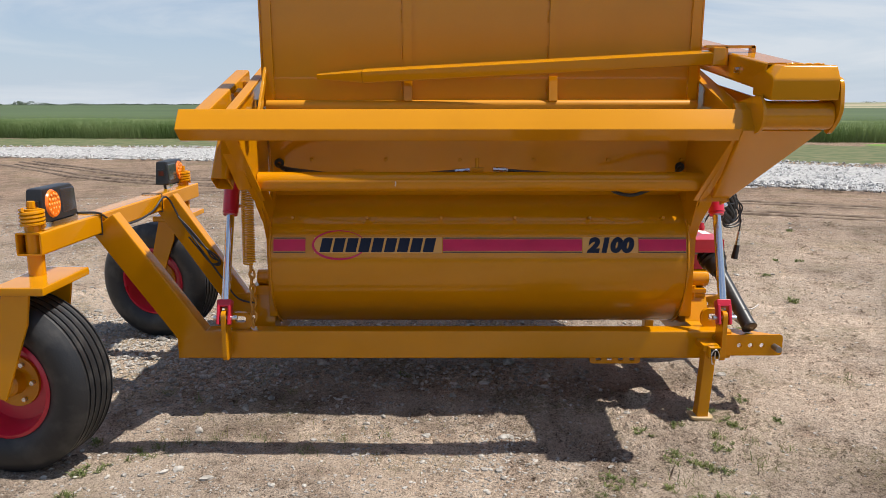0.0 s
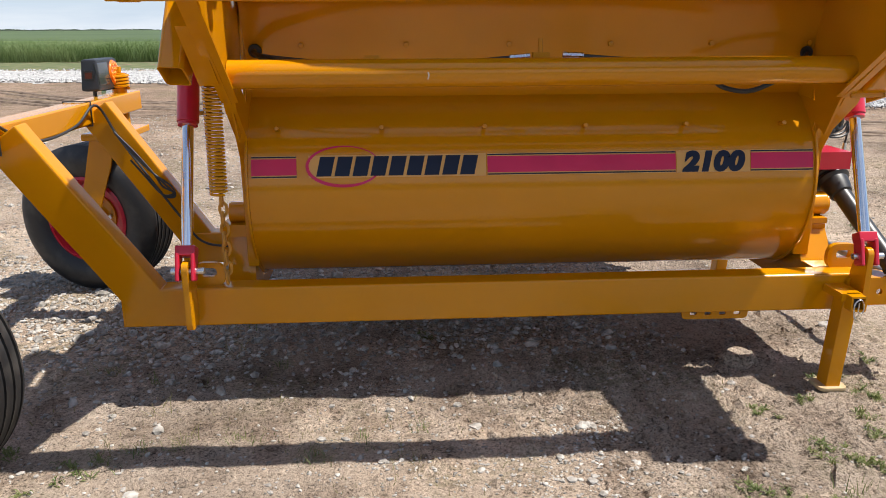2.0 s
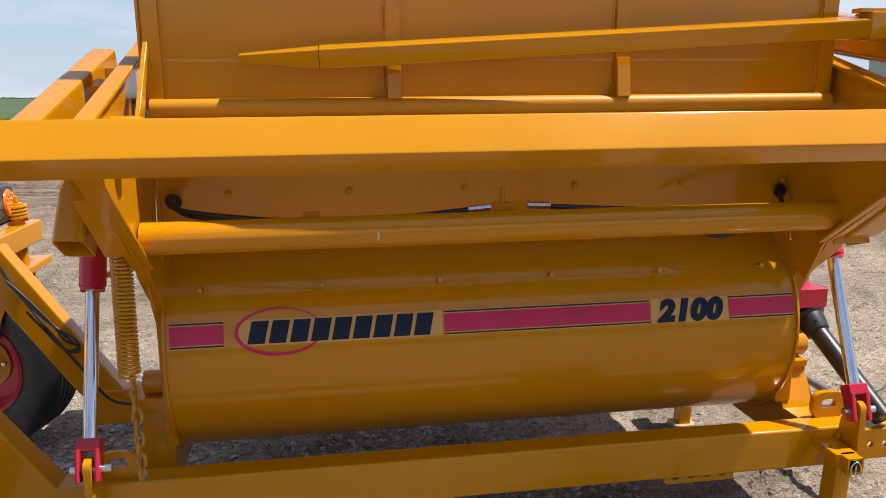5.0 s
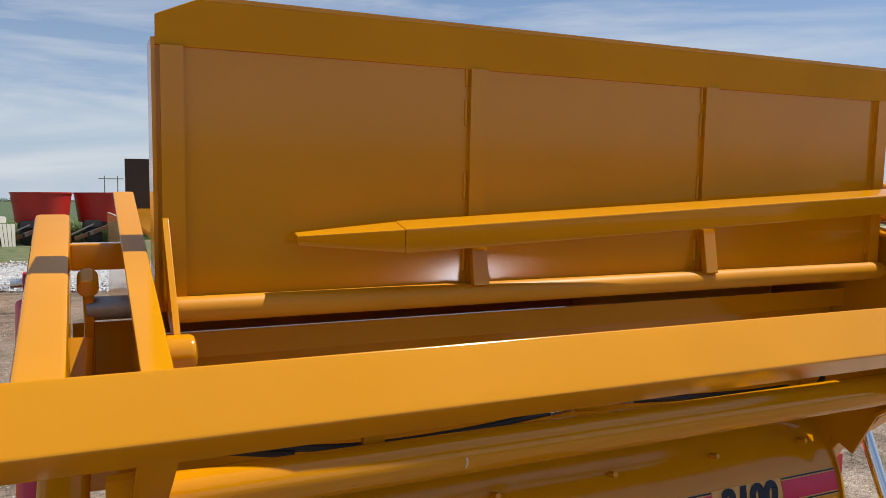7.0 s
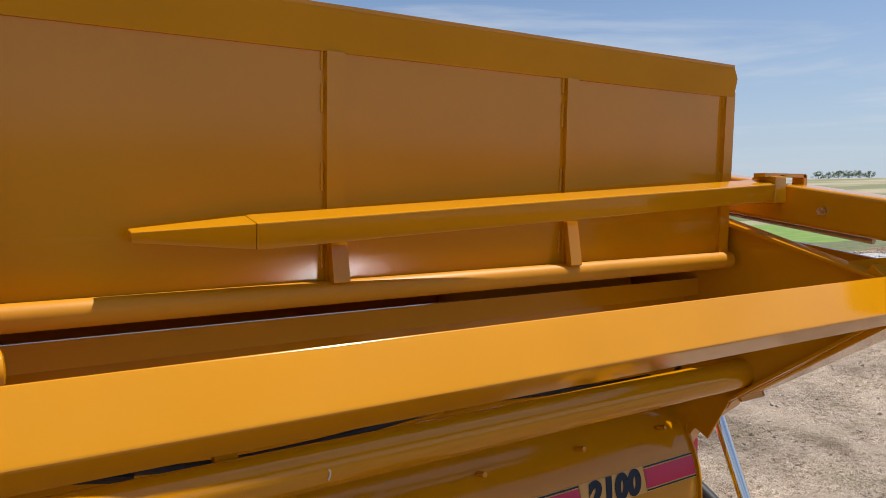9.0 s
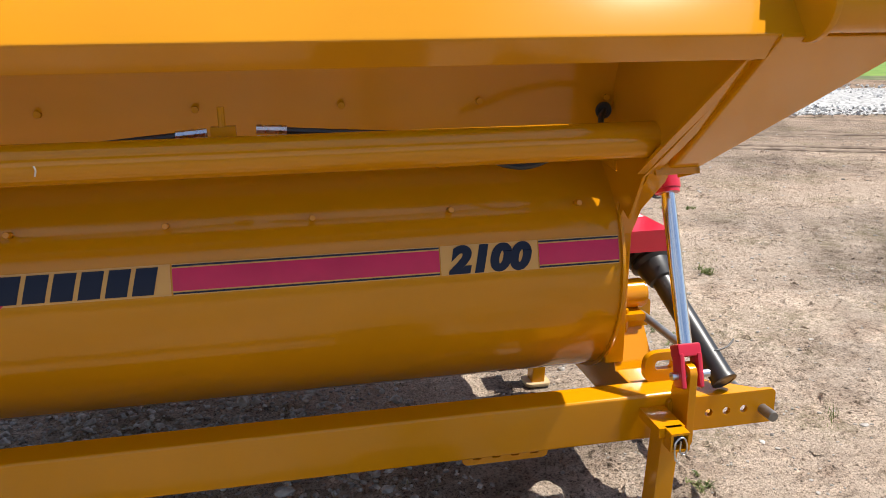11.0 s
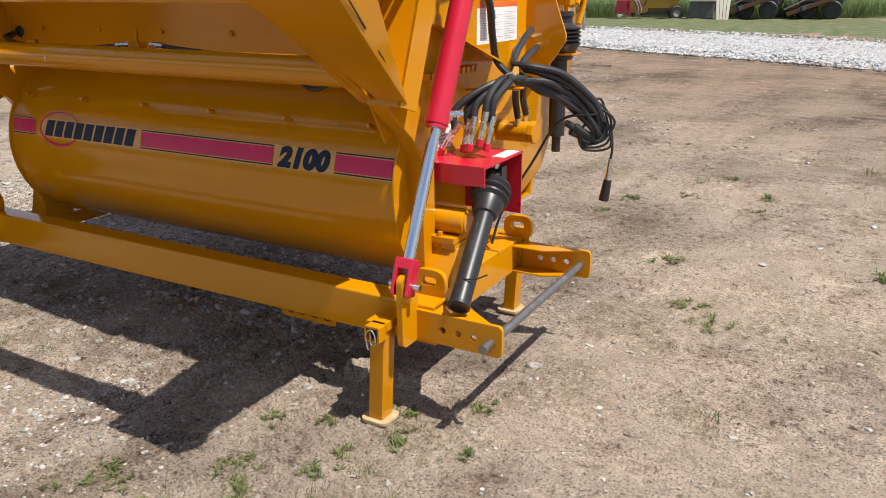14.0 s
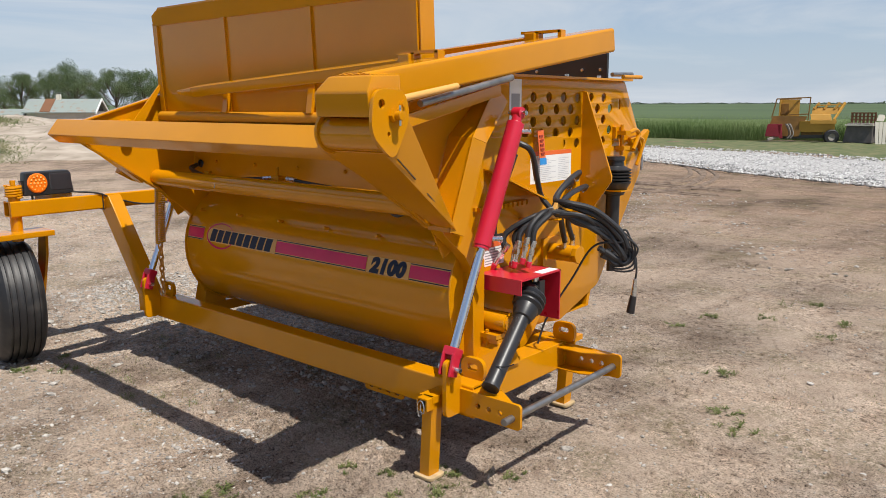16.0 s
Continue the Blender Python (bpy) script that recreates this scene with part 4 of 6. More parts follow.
def spear(y, dz):
    tip, sh, base = Vector((-0.615, y + 0.045, 1.744 + dz)), Vector((-0.39, y + 0.018, 1.745 + dz)), Vector((1.30, y - 0.04, 1.832 + dz))
    s = part("bale_spear", bar(sh, base, 0.076, 0.058, up=(0, -0.22, 0.97), bevel=0.007), YELLOW, MACHINE)
    m = bmesh.new()
    d, sd, u = axes(sh, base, (0, -0.22, 0.97))
    a = [m.verts.new(sh + sd * x * 0.036 + u * z * 0.027) for x, z in ((-1, -1), (1, -1), (1, 1), (-1, 1))]
    b = [m.verts.new(tip + sd * x * 0.016 + u * z * 0.011) for x, z in ((-1, -1), (1, -1), (1, 1), (-1, 1))]
    for k in range(4):
        m.faces.new((a[k], a[(k + 1) % 4], b[(k + 1) % 4], b[k]))
    m.faces.new(b)
    bmesh.ops.recalc_face_normals(m, faces=m.faces)
    bevelled(m, 0.004)
    part("point", m, YELLOW, s)
    part("collar", bar(base - Vector((0.03, 0, 0)), base + Vector((0.03, 0, 0)), 0.085, 0.085, bevel=0.006), YELLOW, s)
    at = 1.722 + (y - 0.04 - 3.36) * 0.1536 + 0.061
    part("clamp", box((1.24, y - 0.065, at + 0.020), (1.47, y - 0.025, at + 0.032), 0.005), YELLOW, s)
    part("clamp_leg", box((1.455, y - 0.065, at - 0.01), (1.475, y - 0.025, at + 0.028), 0.005), YELLOW, s)
    part("clamp_leg", box((1.325, y - 0.065, at - 0.06), (1.345, y - 0.025, at + 0.026), 0.005), YELLOW, s)


spear(3.85, 0.0)
spear(4.75, 0.14)
part("arm_bolt", rod((1.352, 3.66, 1.765), (1.335, 3.66, 1.765), 0.014, seg=6), ZINC, MACHINE)

# back panel
PY = 3.938
panel = part("bale_panel", box((-0.885, PY, 1.60), (1.255, PY + 0.008, 2.150), 0.001), YELLOW, MACHINE)
part("panel_pipe", rod((-0.87, 3.921, 1.604), (1.25, 3.921, 1.606), 0.027, seg=24), MATTE_YELLOW, panel)
part("panel_hood", hull([(x, PY + d + q, z) for d in (0, 0.012) for x, z, q in ((-0.885, 2.130, -0.006), (1.255, 2.130, -0.006), (-0.885, 2.188, -0.012), (1.262, 2.188, -0.012), (-0.80, 2.224, -0.018), (1.235, 2.224, -0.018))], 0.002), YELLOW, panel)
part("hood_lip", box((-0.80, PY - 0.018, 2.220), (1.235, PY + 0.045, 2.229), 0.003), YELLOW, panel)
for x in (-0.172, 0.54):
    part("rib", box((x - 0.022, PY - 0.012, 1.63), (x + 0.022, PY, 2.131), 0.003), YELLOW, panel)
    part("post", bar((x, 3.902, 1.625), (x, 3.925, 1.745), 0.042, 0.02, up=(0, 1, 0), bevel=0.003), YELLOW, panel)
for x in (-0.855, 1.228):
    part("rib", box((x - 0.022, PY - 0.014, 1.62), (x + 0.022, PY, 2.130), 0.003), YELLOW, panel)
for x in (-0.846, -0.172 - 0.030, 0.54 - 0.030, 1.205):
    for z in (1.66, 1.83, 2.0, 2.09):
        part("weld_bead", hose([(x, PY - 0.002 + 0.0015 * (k % 2), z + 0.012 * k) for k in range(6)], 0.004, 6, 2), YELLOW, panel)
for x in (-0.889, 1.259):
    part("panel_edge", box((x - 0.004, PY - 0.005, 1.60), (x + 0.004, PY + 0.085, 2.145), 0.002), YELLOW, panel)
LEANING = 0.042
for ob in [panel] + list(panel.children):
    for v in ob.data.vertices:
        v.co.y -= (v.co.z + centre_of[ob].z - 1.60) * LEANING
part("wedge_plate", prism([(3.72, 1.56), (3.80, 1.56), (3.935, 1.79), (3.915, 1.79)], "x", -0.878, -0.866, 0.001), YELLOW, MACHINE)

# right end: perforated wall, gusset, shelf, gusset post
wall = rounded([(4.16, 0.62), (5.0, 0.48), (5.42, 0.62), (5.9, 1.25), (5.92, 1.40), (5.66, 1.80), (4.30, 1.80), (4.16, 1.50)], 0.03)
holes = []
for r in range(5):
    z = 1.704 - r * 0.0612
    for c in range(7):
        y = 4.710 + c * 0.142 - (0.069 if r % 2 else 0)
        if y < 5.50 and abs(y - 5.20) > 0.035 and not (r == 4 and c > 5):
            holes.append(circle(y, z, 0.0275, 16))
holes.append(slot(5.606, 1.665, 0.022, 0.062))
part("perforated_wall", plate(wall, holes, "x", 1.297, 1.307, 0.001), YELLOW, MACHINE)
part("wall_flange", box((1.27, 4.28, 1.80), (1.34, 5.70, 1.812), 0.003), YELLOW, MACHINE)
gus = [(1.307, 1.74), (1.332, 1.735), (1.50, 1.285), (1.50, 1.255), (1.307, 0.98)]
part("gusset", prism(gus, "y", 5.184, 5.196, 0.002), YELLOW, MACHINE)
part("shelf_plate", hull([(1.307, 4.30, 1.37), (1.307, 4.30, 1.36), (1.307, 4.84, 1.20), (1.307, 4.84, 1.19), (1.47, 4.62, 1.21), (1.47, 4.62, 1.20), (1.36, 4.30, 1.36)], 0.0), YELLOW, MACHINE)
for quad in (((1.44, 3.90, 1.13), (1.44, 4.00, 1.10), (1.45, 4.14, 1.50), (1.45, 4.04, 1.53)), ((1.45, 4.04, 1.53), (1.45, 4.14, 1.50), (1.345, 4.44, 1.68), (1.345, 4.34, 1.76))):
    part("gusset_post", hull([Vector(p) + Vector((d, 0, 0)) for p in quad for d in (0, -0.014)], 0.003), YELLOW, MACHINE)
for p, q in (((1.44, 3.90, 1.13), (1.45, 4.04, 1.53)), ((1.45, 4.04, 1.53), (1.345, 4.34, 1.76))):
    part("gusset_flange", hull([Vector(p), Vector(q), Vector((1.31, p[1], p[2])), Vector((1.31, q[1], q[2]))] + [Vector((x, y + 0.012, z)) for x, y, z in (p, q, (1.31, *p[1:]), (1.31, *q[1:]))], 0.0), YELLOW, MACHINE)
part("brace_rail", bar((1.47, 3.50, 1.585), (1.35, 4.36, 1.735), 0.022, 0.055, bevel=0.004), YELLOW, MACHINE)
part("inner_wall", box((1.205, 4.30, 0.62), (1.215, 5.60, 1.79), 0.0), YELLOW, MACHINE, smooth=False)
# unseen sheet added to block the sun and darken the hopper's inside
part("hopper_lid", hull([(x, y, z) for x in (-0.885, 1.27) for y, z in ((3.932, 1.735), (3.932, 1.745), (5.66, 1.79), (5.66, 1.80))], 0.0), YELLOW, MACHINE, smooth=False)
part("end_skirt", prism([(4.10, 1.10), (4.30, 1.12), (4.30, 0.60), (4.16, 0.60)], "x", 1.296, 1.306, 0.002), YELLOW, MACHINE)


# lift cylinders
def cylinder(x, lean):
    low, mid, top = Vector((x, 3.885, 0.530)), Vector((x + lean * 0.5, 4.105, 1.045)), Vector((x + lean, 4.345, 1.585))
    c = part("lift_cylinder", rod(mid, top, 0.041, bevel=0.004, seg=28), RED, MACHINE, "red hydraulic lift cylinder with a bright rod")
    part("piston_rod", rod(low + (mid - low) * 0.12, mid, 0.0215), CHROME, c, "polished chrome rod")
    part("gland", rod(mid - (top - mid).normalized() * 0.012, mid, 0.037), RED, c)
    for s in (-1, 1):
        part("clevis", bar(low + Vector((s * 0.028, -0.012, -0.035)), low + Vector((s * 0.028, 0.02, 0.065)), 0.016, 0.055, up=(0, 1, 0), bevel=0.006), RED, c)
    part("clevis_bridge", bar(low + Vector((0, 0.018, 0.05)), low + Vector((0, 0.035, 0.085)), 0.074, 0.055, up=(0, 1, 0), bevel=0.006), RED, c)
    part("pin", rod(low + Vector((-0.055, 0, 0)), low + Vector((0.065, 0, 0)), 0.012), ZINC, c)
    part("top_eye", rod(top + Vector((-0.024, 0.018, 0.045)), top + Vector((0.024, 0.018, 0.045)), 0.027, bevel=0.004), RED, c)
    part("top_neck", rod(top, top + Vector((0, 0.018, 0.045)), 0.024), RED, c)
    part("top_pin", rod(top + Vector((-0.05, 0.018, 0.045)), top + Vector((0.045, 0.018, 0.045)), 0.011), ZINC, c)
    part("port", rod(mid + (top - mid) * 0.06 + Vector((0.03, 0.02, 0)), mid + (top - mid) * 0.06 + Vector((0.07, 0.05, 0.0)), 0.012, seg=8), ZINC, c)
    part("port", rod(mid + (top - mid) * 0.93 + Vector((0.03, 0.02, 0)), mid + (top - mid) * 0.93 + Vector((0.07, 0.04, 0.0)), 0.012, seg=8), ZINC, c)
    lug = rounded([(3.855, 0.305), (3.958, 0.305), (3.958, 0.45), (3.918, 0.565), (3.855, 0.565)], 0.028)
    part("lug", plate(lug, [circle(3.885, 0.530, 0.011, 10)], "x", x - 0.012, x + 0.012, 0.002), YELLOW, MACHINE)


cylinder(1.445, 0.014)
cylinder(-1.125, -0.005)

# coil spring and chain beside the left end
sp = []
for i in range(31 * 10):
    t = i / 10 * math.tau
    sp.append((-0.995 + 0.029 * math.cos(t), 3.945 - 0.02 * i / 310 + 0.029 * math.sin(t), 1.19 - 0.385 * i / 310))
part("coil_spring", hose(sp, 0.0052, 6, 1), YELLOW, MACHINE, "yellow tension spring")
for i in range(9):
    c = Vector((-0.985 + 0.004 * (i % 2), 3.915, 0.790 - i * 0.037))
    lk = []
    for k in range(17):
        t = k / 16 * math.tau
        w, h = 0.013 * math.sin(t), 0.025 * math.cos(t)
        lk.append(c + (Vector((w, 0, h)) if i % 2 else Vector((0, w, h))))
    part("chain_link", hose(lk, 0.0058, 7, 1), CHAIN, MACHINE)
out = rounded([(-1.135, 0.43), (-1.015, 0.43), (-1.015, 0.525), (-1.135, 0.525)], 0.045)
part("lifting_eye", plate(out, [slot(-1.075, 0.488, 0.062, 0.036)], "y", 4.0, 4.02), YELLOW, MACHINE)
part("bearing_stub", rod((-1.03, 4.25, 0.665), (-0.90, 4.25, 0.665), 0.042, bevel=0.006), YELLOW, MACHINE)
part("bearing_block", box((-1.055, 4.19, 0.575), (-0.93, 4.31, 0.625), 0.005), YELLOW, MACHINE)
part("bearing_stand", hull([(-1.05, 4.17, 0.36), (-0.93, 4.17, 0.36), (-1.05, 4.34, 0.36), (-0.93, 4.34, 0.36), (-1.03, 4.21, 0.575), (-0.93, 4.21, 0.575), (-1.03, 4.30, 0.575), (-0.93, 4.30, 0.575)], 0.005), YELLOW, MACHINE)

# axle carriage at the left
part("axle_tube", bar((-1.798, 3.33, 1.012), (-1.798, 5.54, 1.012), 0.112, 0.102, hollow=0.008), YELLOW, MACHINE)
for y, e in ((4.01, -0.025), (4.86, 0.025)):
    part("axle_arm", bar((-1.27, y, 0.335), (-1.745, y + e, 1.02), 0.095, 0.15, up=(0.88, 0, 0.48), bevel=0.009), YELLOW, MACHINE)


def wheel(x, y, yaw, s):
    """A caster wheel with its fork; s is the side on which the fork's leg stands."""
    a = Vector((math.sin(yaw), -math.cos(yaw), 0))
    R = 0.403
    c = Vector((x, y, R - 0.006))
    prof = [(0.20, -0.085), (0.225, -0.112), (0.26, -0.130), (0.305, -0.130), (0.338, -0.118), (0.356, -0.100)]
    for g in (-0.075, -0.04, 0.0, 0.04, 0.075):
        prof += [(0.367, g - 0.014), (0.369, g - 0.005), (0.360, g - 0.004), (0.360, g + 0.004), (0.369, g + 0.005), (0.367, g + 0.014)]
    prof += [(0.356, 0.100), (0.338, 0.118), (0.305, 0.130), (0.26, 0.130), (0.225, 0.112), (0.20, 0.085)]
    prof = [(p * 1.09, q * 1.06) for p, q in prof]
    w = part("wheel", spin(prof, c, a, 64), TYRE, MACHINE, "ribbed black implement tyre on a red rim")
    part("rim", spin([(p * 1.09, q * 1.06) for p, q in ((0.205, -0.092), (0.215, -0.105), (0.20, -0.112), (0.188, -0.09), (0.18, -0.03), (0.168, -0.012), (0.06, -0.008), (0.06, 0.008), (0.168, 0.012), (0.188, 0.09), (0.20, 0.112), (0.215, 0.105), (0.205, 0.092))], c, a, 40), RED, w, "red steel rim")
    part("hub", spin([(0.0, 0.085), (0.045, 0.085), (0.055, 0.075), (0.060, 0.026), (0.118, 0.022), (0.122, 0.0), (0.118, -0.022), (0.060, -0.026), (0.055, -0.075), (0.045, -0.085), (0.0, -0.085)], c, a, 24), YELLOW, w, "yellow hub")
    for k in range(6):
        t = k / 6 * math.tau
        d = Vector((math.cos(yaw), math.sin(yaw), 0)) * math.cos(t) + Vector((0, 0, 1)) * math.sin(t)
        part("wheel_nut", rod(c + d * 0.092 + a * 0.020, c + d * 0.092 + a * 0.040, 0.011, seg=6), ZINC, w)
    k = part("caster", rod((-1.795, y + s * 0.04, 0.80), (-1.795, y + s * 0.04, 1.165), 0.036, bevel=0.004), YELLOW, MACHINE, "yellow caster spindle and fork")
    part("fork_crown", prism([(x + 0.04, y - 0.215), (x + 0.26, y - 0.215), (x + 0.26, y + 0.215), (x + 0.04, y + 0.215)], "z", 0.832, 0.868, 0.006), YELLOW, k)
    for e in (-1, 1):
        part("fork_leg", hull([(px, y + e * 0.19 + dy, z) for px, z in ((x + 0.075, 0.835), (x + 0.19, 0.835), (x + 0.17, 0.70), (x - 0.03, 0.40), (x + 0.05, 0.37)) for dy in (-0.009, 0.009)], 0.003), YELLOW, k)
    part("spindle_cap", rod((-1.795, y + s * 0.04, 1.165), (-1.795, y + s * 0.04, 1.197), 0.018, bevel=0.004, seg=8), YELLOW, k)
    part("spring_collar", hose([(-1.795 + 0.046 * math.cos(i * 0.5), y + s * 0.04 + 0.046 * math.sin(i * 0.5), 1.085 + i * 0.0013) for i in range(60)], 0.0085, 6, 1), YELLOW, k)


wheel(-1.905, 3.335, radians(-9), 1)
wheel(-2.0, 5.42, radians(-14), -1)


def tail_lamp(x, y, face):
    """A double lamp with a round amber cluster and a dark lens, in a black housing on a bright foot."""
    low = [(x - 0.035, y - 0.165), (x + 0.058, y - 0.165), (x + 0.058, y + 0.165), (x - 0.035, y + 0.165)]
    h = part("tail_lamp", hull([(a, b, 1.088) for a, b in low] + [(x + (a - x) * 0.82, y + (b - y) * 0.88, 1.242) for a, b in low], 0.014), BLACK, MACHINE, "black double lamp with amber lens")

    def front(z):
        return x + 0.058 - 0.0104 * (z - 1.088) / 0.154

    rim = [(y - face * 0.004 - face * q * 0.148, z) for q in (0, 1) for z in (1.112, 1.228)]
    ln = part("lens", spin([(0.0, 0.010), (0.058, 0.009), (0.065, 0.0), (0.065, -0.02)], (front(1.168), y + face * 0.072, 1.168), (1, 0, 0.07), 32), AMBER, h, "amber lens")
    for k in range(19):
        a, q = (0, 0) if k == 0 else (k * math.tau / 6, 0.022) if k < 7 else (k * math.tau / 12, 0.045)
        part("diode", spin([(0.0, 0.004), (0.005, 0.003), (0.007, 0.0)], (front(1.168) + 0.009, y + face * 0.072 + q * math.cos(a), 1.168 + q * math.sin(a)), (1, 0, 0.07), 8), DIODE, ln)
    rear = hull([(front(z) + d, b, z) for b, z in rim for d in (-0.02, 0.004)], 0.010)
    part("rear_lens", rear, DARK_LENS, h, "unlit smoked lens")
    part("side_marker", box((x - 0.005, y - 0.1655, 1.150), (x + 0.027, y - 0.140, 1.180), 0.004), DARK_RED, h)
    part("marker_frame", box((x - 0.013, y - 0.1640, 1.142), (x + 0.035, y - 0.138, 1.188), 0.004), BLACK, h)
    part("foot", box((x + 0.040, y - 0.10, 1.064), (x + 0.062, y + 0.14, 1.088), 0.004), CHROME, h, "bright metal foot strip")
    for b in (-0.09, 0.09):
        part("stud", rod((x + 0.005, y + b, 1.062), (x + 0.005, y + b, 1.092), 0.010, seg=8), BLACK, h)


tail_lamp(-1.826, 3.592, -1)
tail_lamp(-1.858, 5.278, 1)
for y, dx in ((3.93, 0.0), (4.80, 0.0)):
    part("cable_tie", hose([(-1.858, y, 0.957), (-1.738, y, 0.957), (-1.737, y, 1.067), (-1.859, y, 1.067), (-1.858, y, 0.957)], 0.004, 6, 1), BLACK, MACHINE)
cable = [(-1.768, 3.74, 1.095), (-1.74, 3.90, 1.072), (-1.732, 4.0, 1.03), (-1.733, 4.25, 0.965), (-1.733, 4.6, 0.98), (-1.71, 4.79, 1.05), (-1.64, 4.83, 0.90), (-1.50, 4.782, 0.71), (-1.38, 4.782, 0.53), (-1.28, 4.782, 0.40), (-1.1, 4.79, 0.37)]
part("lamp_cable", hose(cable, 0.006, 8, 8), HOSE, MACHINE)
for k in range(3):
    part("cable_coil", hose([(-1.64, 4.780, 0.93), (-1.56, 4.778, 0.82 + 0.01 * k), (-1.48, 4.776, 0.735), (-1.405 - 0.02 * k, 4.776, 0.675), (-1.395, 4.778, 0.625 + 0.01 * k), (-1.45, 4.779, 0.635), (-1.53, 4.780, 0.735), (-1.58, 4.781, 0.80)], 0.005, 8, 6), HOSE, MACHINE)

# drive shield, driveline, bearing, motor
sh = part("drive_shield", box((1.31, 4.27, 0.865), (1.56, 4.60, 0.873), 0.001), RED, MACHINE, "red sheet-metal driveline shield")
part("shield_side", box((1.31, 4.592, 0.62), (1.56, 4.600, 0.873), 0.001), RED, sh)
part("shield_side", box((1.31, 4.262, 0.80), (1.56, 4.270, 0.873), 0.001), RED, sh)
part("shield_label", box((1.50, 4.45, 0.873), (1.55, 4.59, 0.8745), 0.0), WHITE, sh, "white label", smooth=False)
pj, pe = Vector((1.525, 4.415, 0.785)), Vector((1.615, 3.962, 0.455))
pd = (pe - pj).normalized()
pto = part("driveline_shaft", rod(pj + pd * 0.10, pe, 0.037, bevel=0.003, seg=28), BLACK, MACHINE, "black plastic driveline guard tube")
part("bell", spin([(0.03, -0.03), (0.070, -0.025), (0.076, -0.012), (0.068, 0.0), (0.076, 0.010), (0.078, 0.018), (0.066, 0.026), (0.074, 0.036), (0.074, 0.044), (0.060, 0.056), (0.056, 0.085), (0.046, 0.12), (0.038, 0.125)], pj + pd * 0.045, pd, 32), BLACK, pto)
part("yoke", box((pj.x - 0.035, pj.y + 0.015, pj.z - 0.02), (pj.x + 0.025, pj.y + 0.06, pj.z + 0.055), 0.012), BLACK, pto)
part("yoke_bolt", rod((pj.x - 0.005, pj.y + 0.02, pj.z + 0.05), (pj.x - 0.005, pj.y + 0.02, pj.z + 0.075), 0.018, seg=12), ZINC, pto)
part("end_ring", spin([(0.030, -0.012), (0.040, -0.012), (0.041, 0.0), (0.030, 0.002), (0.026, -0.05)], pe, pd, 28), BLACK, pto)
part("joint", rod(pj - pd * 0.05 - Vector((0.06, 0, 0)), pj - pd * 0.0, 0.035), STEEL, pto)
part("input_shaft", rod((1.31, 4.45, 0.79), (1.48, 4.44, 0.785), 0.03), STEEL, pto)
part("cable_tie", hose([pe - pd * 0.12 + Vector((-0.04, -0.01, -0.02)), pe - pd * 0.12 + Vector((0.0, -0.042, 0.01)), pe - pd * 0.10 + Vector((0.05, -0.02, 0.03)), pe - pd * 0.10 + Vector((0.085, 0.0, 0.045))], 0.003, 6, 4), BLACK, pto)
bs = part("pillow_bearing", rod((1.31, 4.29, 0.65), (1.479, 4.29, 0.65), 0.05, bevel=0.006, seg=28), YELLOW, MACHINE)
part("cap", rod((1.479, 4.29, 0.65), (1.486, 4.29, 0.65), 0.042), YELLOW, bs)
part("base", box((1.33, 4.21, 0.580), (1.46, 4.37, 0.603), 0.004), YELLOW, bs)
part("base", box((1.33, 4.22, 0.557), (1.46, 4.36, 0.576), 0.004), YELLOW, bs)
part("stand", hull([(1.335, 4.15, 0.43), (1.475, 4.15, 0.43), (1.335, 4.39, 0.43), (1.475, 4.39, 0.43), (1.34, 4.23, 0.56), (1.465, 4.23, 0.56), (1.34, 4.34, 0.56), (1.465, 4.34, 0.56)], 0.004), YELLOW, bs)
for y in (4.225, 4.355):
    part("bolt", rod((1.395, y, 0.54), (1.395, y, 0.62), 0.010, seg=6), YELLOW, bs)
hm = part("hydraulic_motor", rod((1.31, 4.88, 0.895), (1.47, 4.88, 0.895), 0.045, bevel=0.004), YELLOW, MACHINE)
part("end_cap", rod((1.47, 4.88, 0.895), (1.50, 4.88, 0.895), 0.05, bevel=0.006, seg=8), YELLOW, hm)
part("flange", box((1.307, 4.80, 0.82), (1.325, 4.96, 0.97), 0.006), YELLOW, hm)

# second driveline with bellows at the far corner
p2 = part("stored_driveline", rod((1.37, 5.45, 0.78), (1.37, 5.45, 1.20), 0.040, bevel=0.003), BLACK, MACHINE, "black driveline shaft hung upright")
prof = [(0.036, -0.075), (0.050, -0.070), (0.072, -0.015)]
for i in range(5):
    prof += [(0.083, i * 0.018), (0.084, i * 0.018 + 0.006), (0.070, i * 0.018 + 0.010)]
prof += [(0.056, 0.092), (0.046, 0.098), (0.044, 0.125), (0.050, 0.130), (0.048, 0.150), (0.0, 0.155)]
part("bellows", spin([(r * 1.12, h) for r, h in prof], (1.375, 5.455, 1.222), (0, 0, 1), 32), BLACK, p2)
part("spline", rod((1.37, 5.45, 0.70), (1.37, 5.45, 0.78), 0.022), BLACK, p2)
part("holder", box((1.307, 5.38, 1.176), (1.46, 5.50, 1.184), 0.003), YELLOW, p2)
part("latch_plate", box((1.307, 5.53, 1.47), (1.330, 5.62, 1.535), 0.004), YELLOW, MACHINE)
part("latch_bracket", box((1.307, 5.55, 1.49), (1.385, 5.61, 1.515), 0.005), YELLOW, MACHINE)
part("latch_bracket", box((1.307, 5.56, 1.40), (1.370, 5.64, 1.425), 0.005), YELLOW, MACHINE)
part("latch_bolt", rod((1.345, 5.58, 1.37), (1.345, 5.58, 1.55), 0.011, seg=10), YELLOW, MACHINE)
